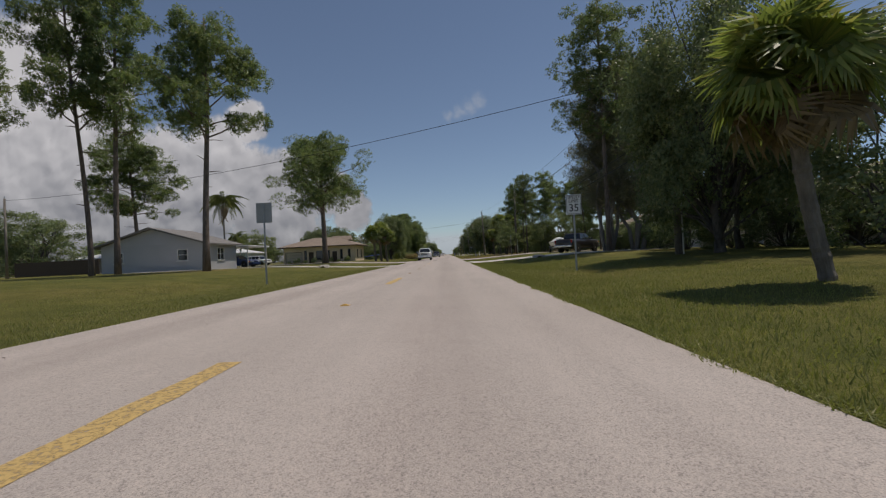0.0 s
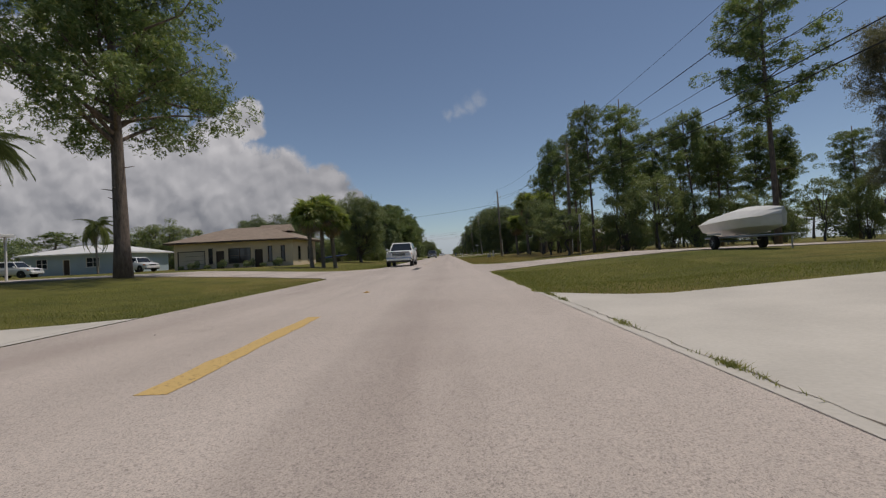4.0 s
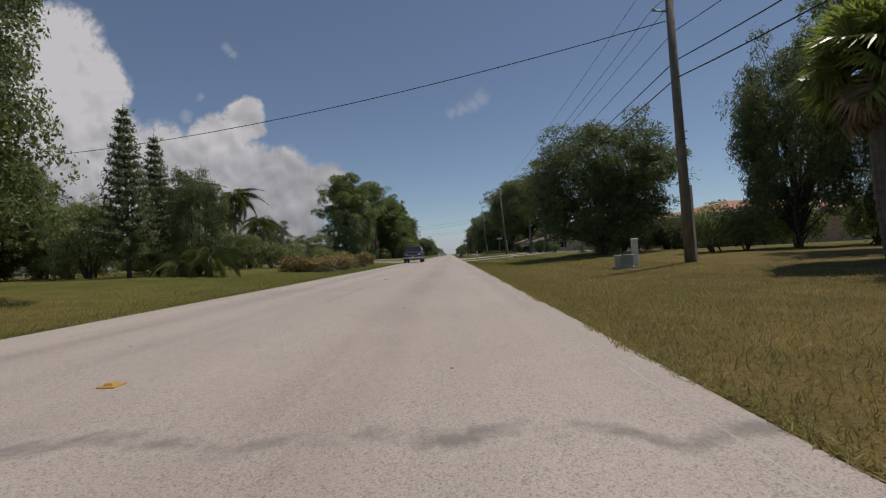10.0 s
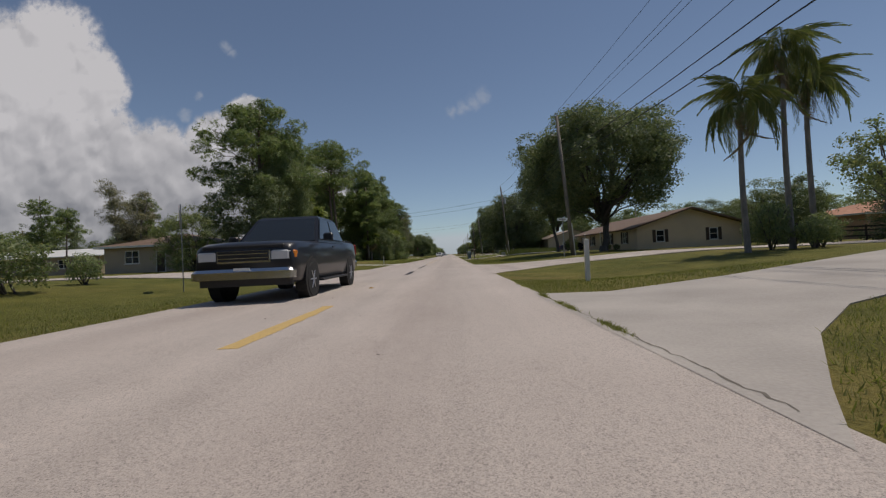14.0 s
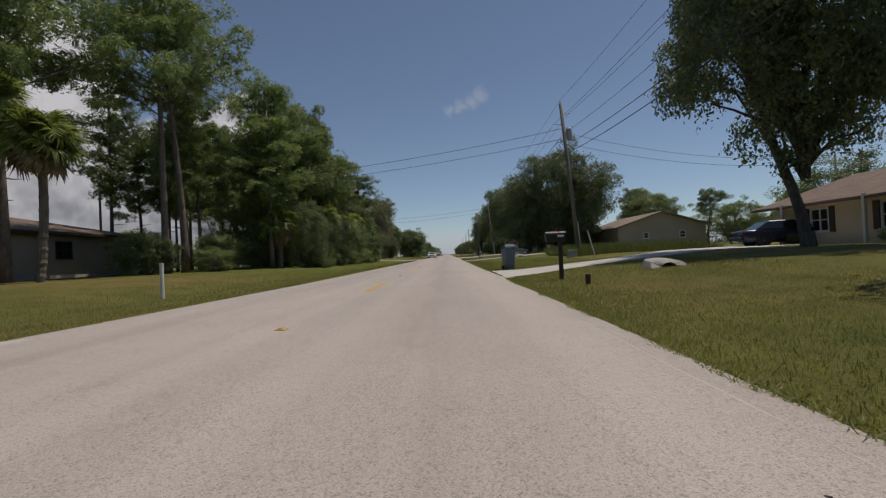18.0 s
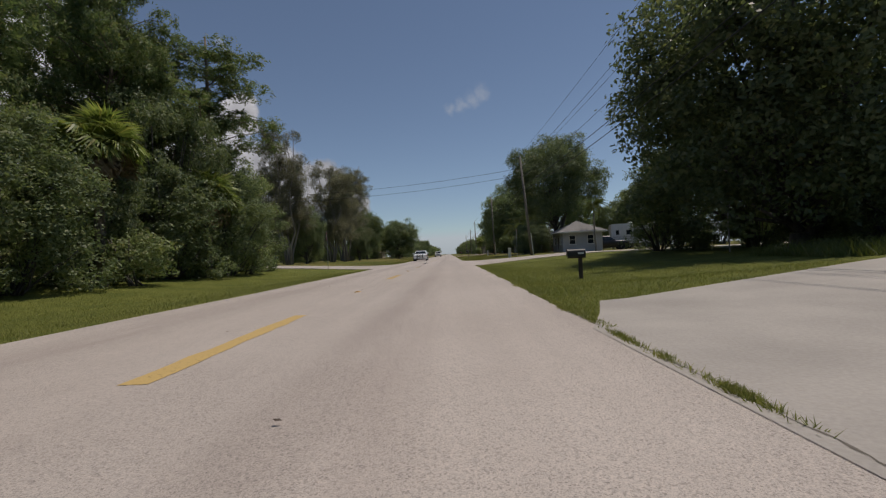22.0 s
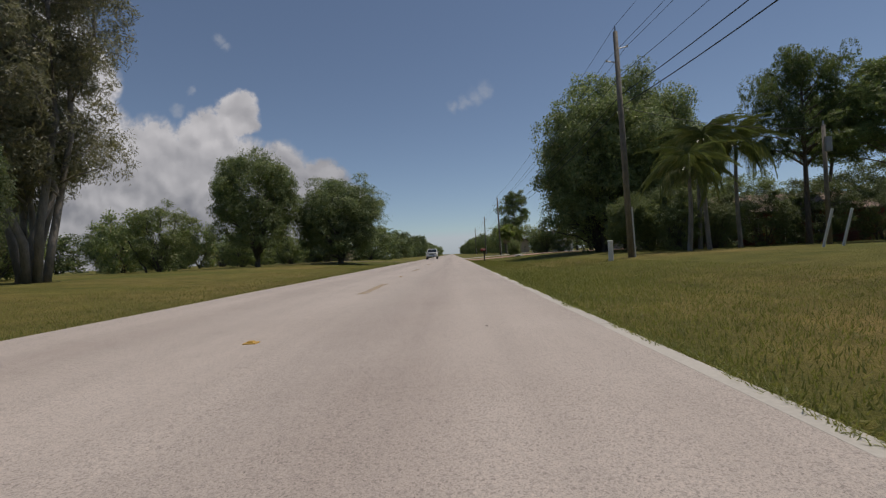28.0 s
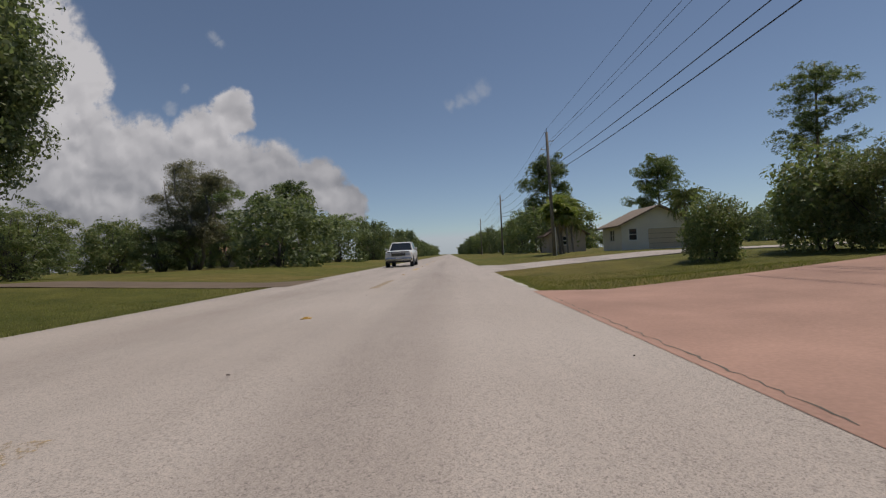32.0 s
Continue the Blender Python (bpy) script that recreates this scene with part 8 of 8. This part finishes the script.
for x in (-1.2, 1.2):
    part("rack_leg", Mesh().box((x, 0, -0.55), (0.06, 0.5, 0.98)), M["darkwood"], kayak)
lit = thing("litter", "crumpled white and green paper cup on the verge", "litter", pose(4.05, 279.4, 0.0, 70, 0, 40))
part("cup", Mesh().tube([(0, 0, -0.05), (0, 0, 0.07)], [0.035, 0.05], 9), M["trim"], lit)
part("band", Mesh().tube([(0, 0, 0.0), (0, 0, 0.035)], [0.0435, 0.0475], 9, False), M["cabinet"], lit)


# grass: blades beside the road, taller weeds by the pole
def blades(name, xr, yr, n, h, label, material, seed, wide=0.006, dens=None):
    rng = np.random.default_rng(seed)
    x, y = rng.uniform(*xr, n), rng.uniform(*yr, n)
    u = rng.uniform(0, 1, n)
    x = xr[0] + (xr[1] - xr[0]) * (u ** 1.5 if xr[0] > 0 else 1 - u ** 1.5)
    keep = np.ones(n, bool)
    for lo, hi in STREETS[1 if xr[0] > 0 else -1]:
        keep &= ~((y > lo) & (y < hi))
    for side, near, far in DRIVES:
        lo, hi = (np.interp(np.abs(x), [p[0] for p in e], [p[1] for p in e]) for e in (near, far))
        keep &= ~((x * side > 0) & (y > lo - 0.05) & (y < hi + 0.05))
    rows = EDGE_R if xr[0] > 0 else EDGE_L
    rim = np.interp(y, [r[0] for r in rows], [r[1] for r in rows])
    keep &= (x > rim + 0.02) if xr[0] > 0 else (x < rim - 0.02)
    x, y = x[keep], y[keep]
    n = len(x)
    z = np.interp(x, [p[0] for p in PROFILE], [p[1] for p in PROFILE]) - 0.01
    for yc, half, soft, side in CROSS:
        near = (x * side > 0) & (np.abs(y - yc) < half + soft)
        k = np.clip(1 - (np.abs(y[near] - yc) - half) / soft, 0, 1)
        k = k * k * (3 - 2 * k)
        up = np.where(np.abs(x[near]) < 5, 0.005, np.minimum(0.42, 0.005 + (np.abs(x[near]) - 5) * 0.05))
        z[near] += k * (up - 0.022 - z[near])
    a = rng.uniform(0, 2 * np.pi, n)
    H = h * rng.uniform(0.5, 1.35, n)
    lean = rng.normal(size=(n, 2)) * 0.45 * H[:, None]
    v = np.empty((n, 3, 3))
    dx, dy = np.cos(a) * wide, np.sin(a) * wide
    v[:, 0] = np.stack([x - dx, y - dy, z], 1)
    v[:, 1] = np.stack([x + dx, y + dy, z], 1)
    v[:, 2] = np.stack([x + lean[:, 0], y + lean[:, 1], z + H], 1)
    ob = new(name, mesh_np(name, v.reshape(-1, 3), np.arange(n * 3).reshape(-1, 3), material))
    tagged(ob, label, "grass", "", "stuff")


STREETS = {1: [(51.5, 67), (142.5, 164.5), (244.5, 264.5), (344.8, 361)], -1: [(51.5, 67), (142.5, 164.5), (244.5, 264.5)]}
blades("grass", (3.76, 10.5), (0, 345), 800000, 0.06, "short mown olive-green grass blades on the verge", M["grassblade"], 1)
blades("grass", (-9.5, -2.92), (2, 345), 260000, 0.06, "short mown olive-green grass blades on the verge", M["grassblade"], 2)
# a ragged mat of runners and dead thatch spills over the road edge
rng = np.random.default_rng(3)
n = 150000
y = rng.uniform(0, 345, n)
keep = np.ones(n, bool)
for lo, hi in STREETS[1] + [(near[0][1], far[0][1]) for side, near, far in DRIVES if side > 0]:
    keep &= ~((y > lo) & (y < hi))
y = y[keep]
n = len(y)
rag = 0.05 + 0.05 * np.sin(y * 2.3 + 1.5 * np.sin(y * 0.7)) + 0.03 * np.sin(y * 7.1)
x = np.interp(y, [r[0] for r in EDGE_R], [r[1] for r in EDGE_R]) + 0.02 - np.clip(rag, 0, 0.13) * rng.uniform(0, 1, n) ** 0.7 + rng.uniform(0, 0.12, n)
a, H = rng.uniform(0, 6.28, n), 0.022 * rng.uniform(0.4, 1.7, n)
v = np.empty((n, 3, 3))
v[:, 0] = np.stack([x - np.cos(a) * 0.005, y - np.sin(a) * 0.005, np.full(n, 0.0)], 1)
v[:, 1] = np.stack([x + np.cos(a) * 0.005, y + np.sin(a) * 0.005, np.full(n, 0.0)], 1)
v[:, 2] = np.stack([x + rng.normal(size=n) * 0.03, y + rng.normal(size=n) * 0.03, H], 1)
tagged(new("edge_grass", mesh_np("edge_grass", v.reshape(-1, 3), np.arange(n * 3).reshape(-1, 3), M["grassblade"])), "ragged grass spilling over the road edge", "grass", "", "stuff")
blades("tall_grass", (11.5, 22.0), (205.0, 216.0), 16000, 0.75, "tall unmown yellow-green weeds around a pole", M["tallgrass"], 4, 0.012)
blades("tall_grass", (12.5, 20.0), (216.5, 232.0), 9000, 0.4, "tall unmown yellow-green weeds on a bank", M["tallgrass"], 5, 0.012)

# weeds in the joints between the road and the driveways
for i, (lo, hi) in enumerate(((34.4, 42.0), (132.4, 137.9), (186.0, 191.0), (218.1, 222.6))):
    rng = np.random.default_rng(60 + i)
    mid = rng.uniform(lo, hi, 7)
    n = 1500
    y = rng.choice(mid, n) + rng.normal(size=n) * rng.choice((0.04, 0.12, 0.25), n)
    x = 3.79 + rng.normal(size=n) * 0.022
    H = 0.035 * rng.uniform(0.4, 1.5, n)
    a = rng.uniform(0, 6.28, n)
    v = np.empty((n, 3, 3))
    v[:, 0] = np.stack([x - np.cos(a) * 0.004, y - np.sin(a) * 0.004, np.full(n, 0.004)], 1)
    v[:, 1] = np.stack([x + np.cos(a) * 0.004, y + np.sin(a) * 0.004, np.full(n, 0.004)], 1)
    v[:, 2] = np.stack([x + rng.normal(size=n) * 0.025, y + rng.normal(size=n) * 0.025, 0.004 + H], 1)
    tagged(new("joint_weeds", mesh_np("joint_weeds", v.reshape(-1, 3), np.arange(n * 3).reshape(-1, 3), M["grassblade"])), "low weeds growing in a concrete joint", "grass", "", "stuff")
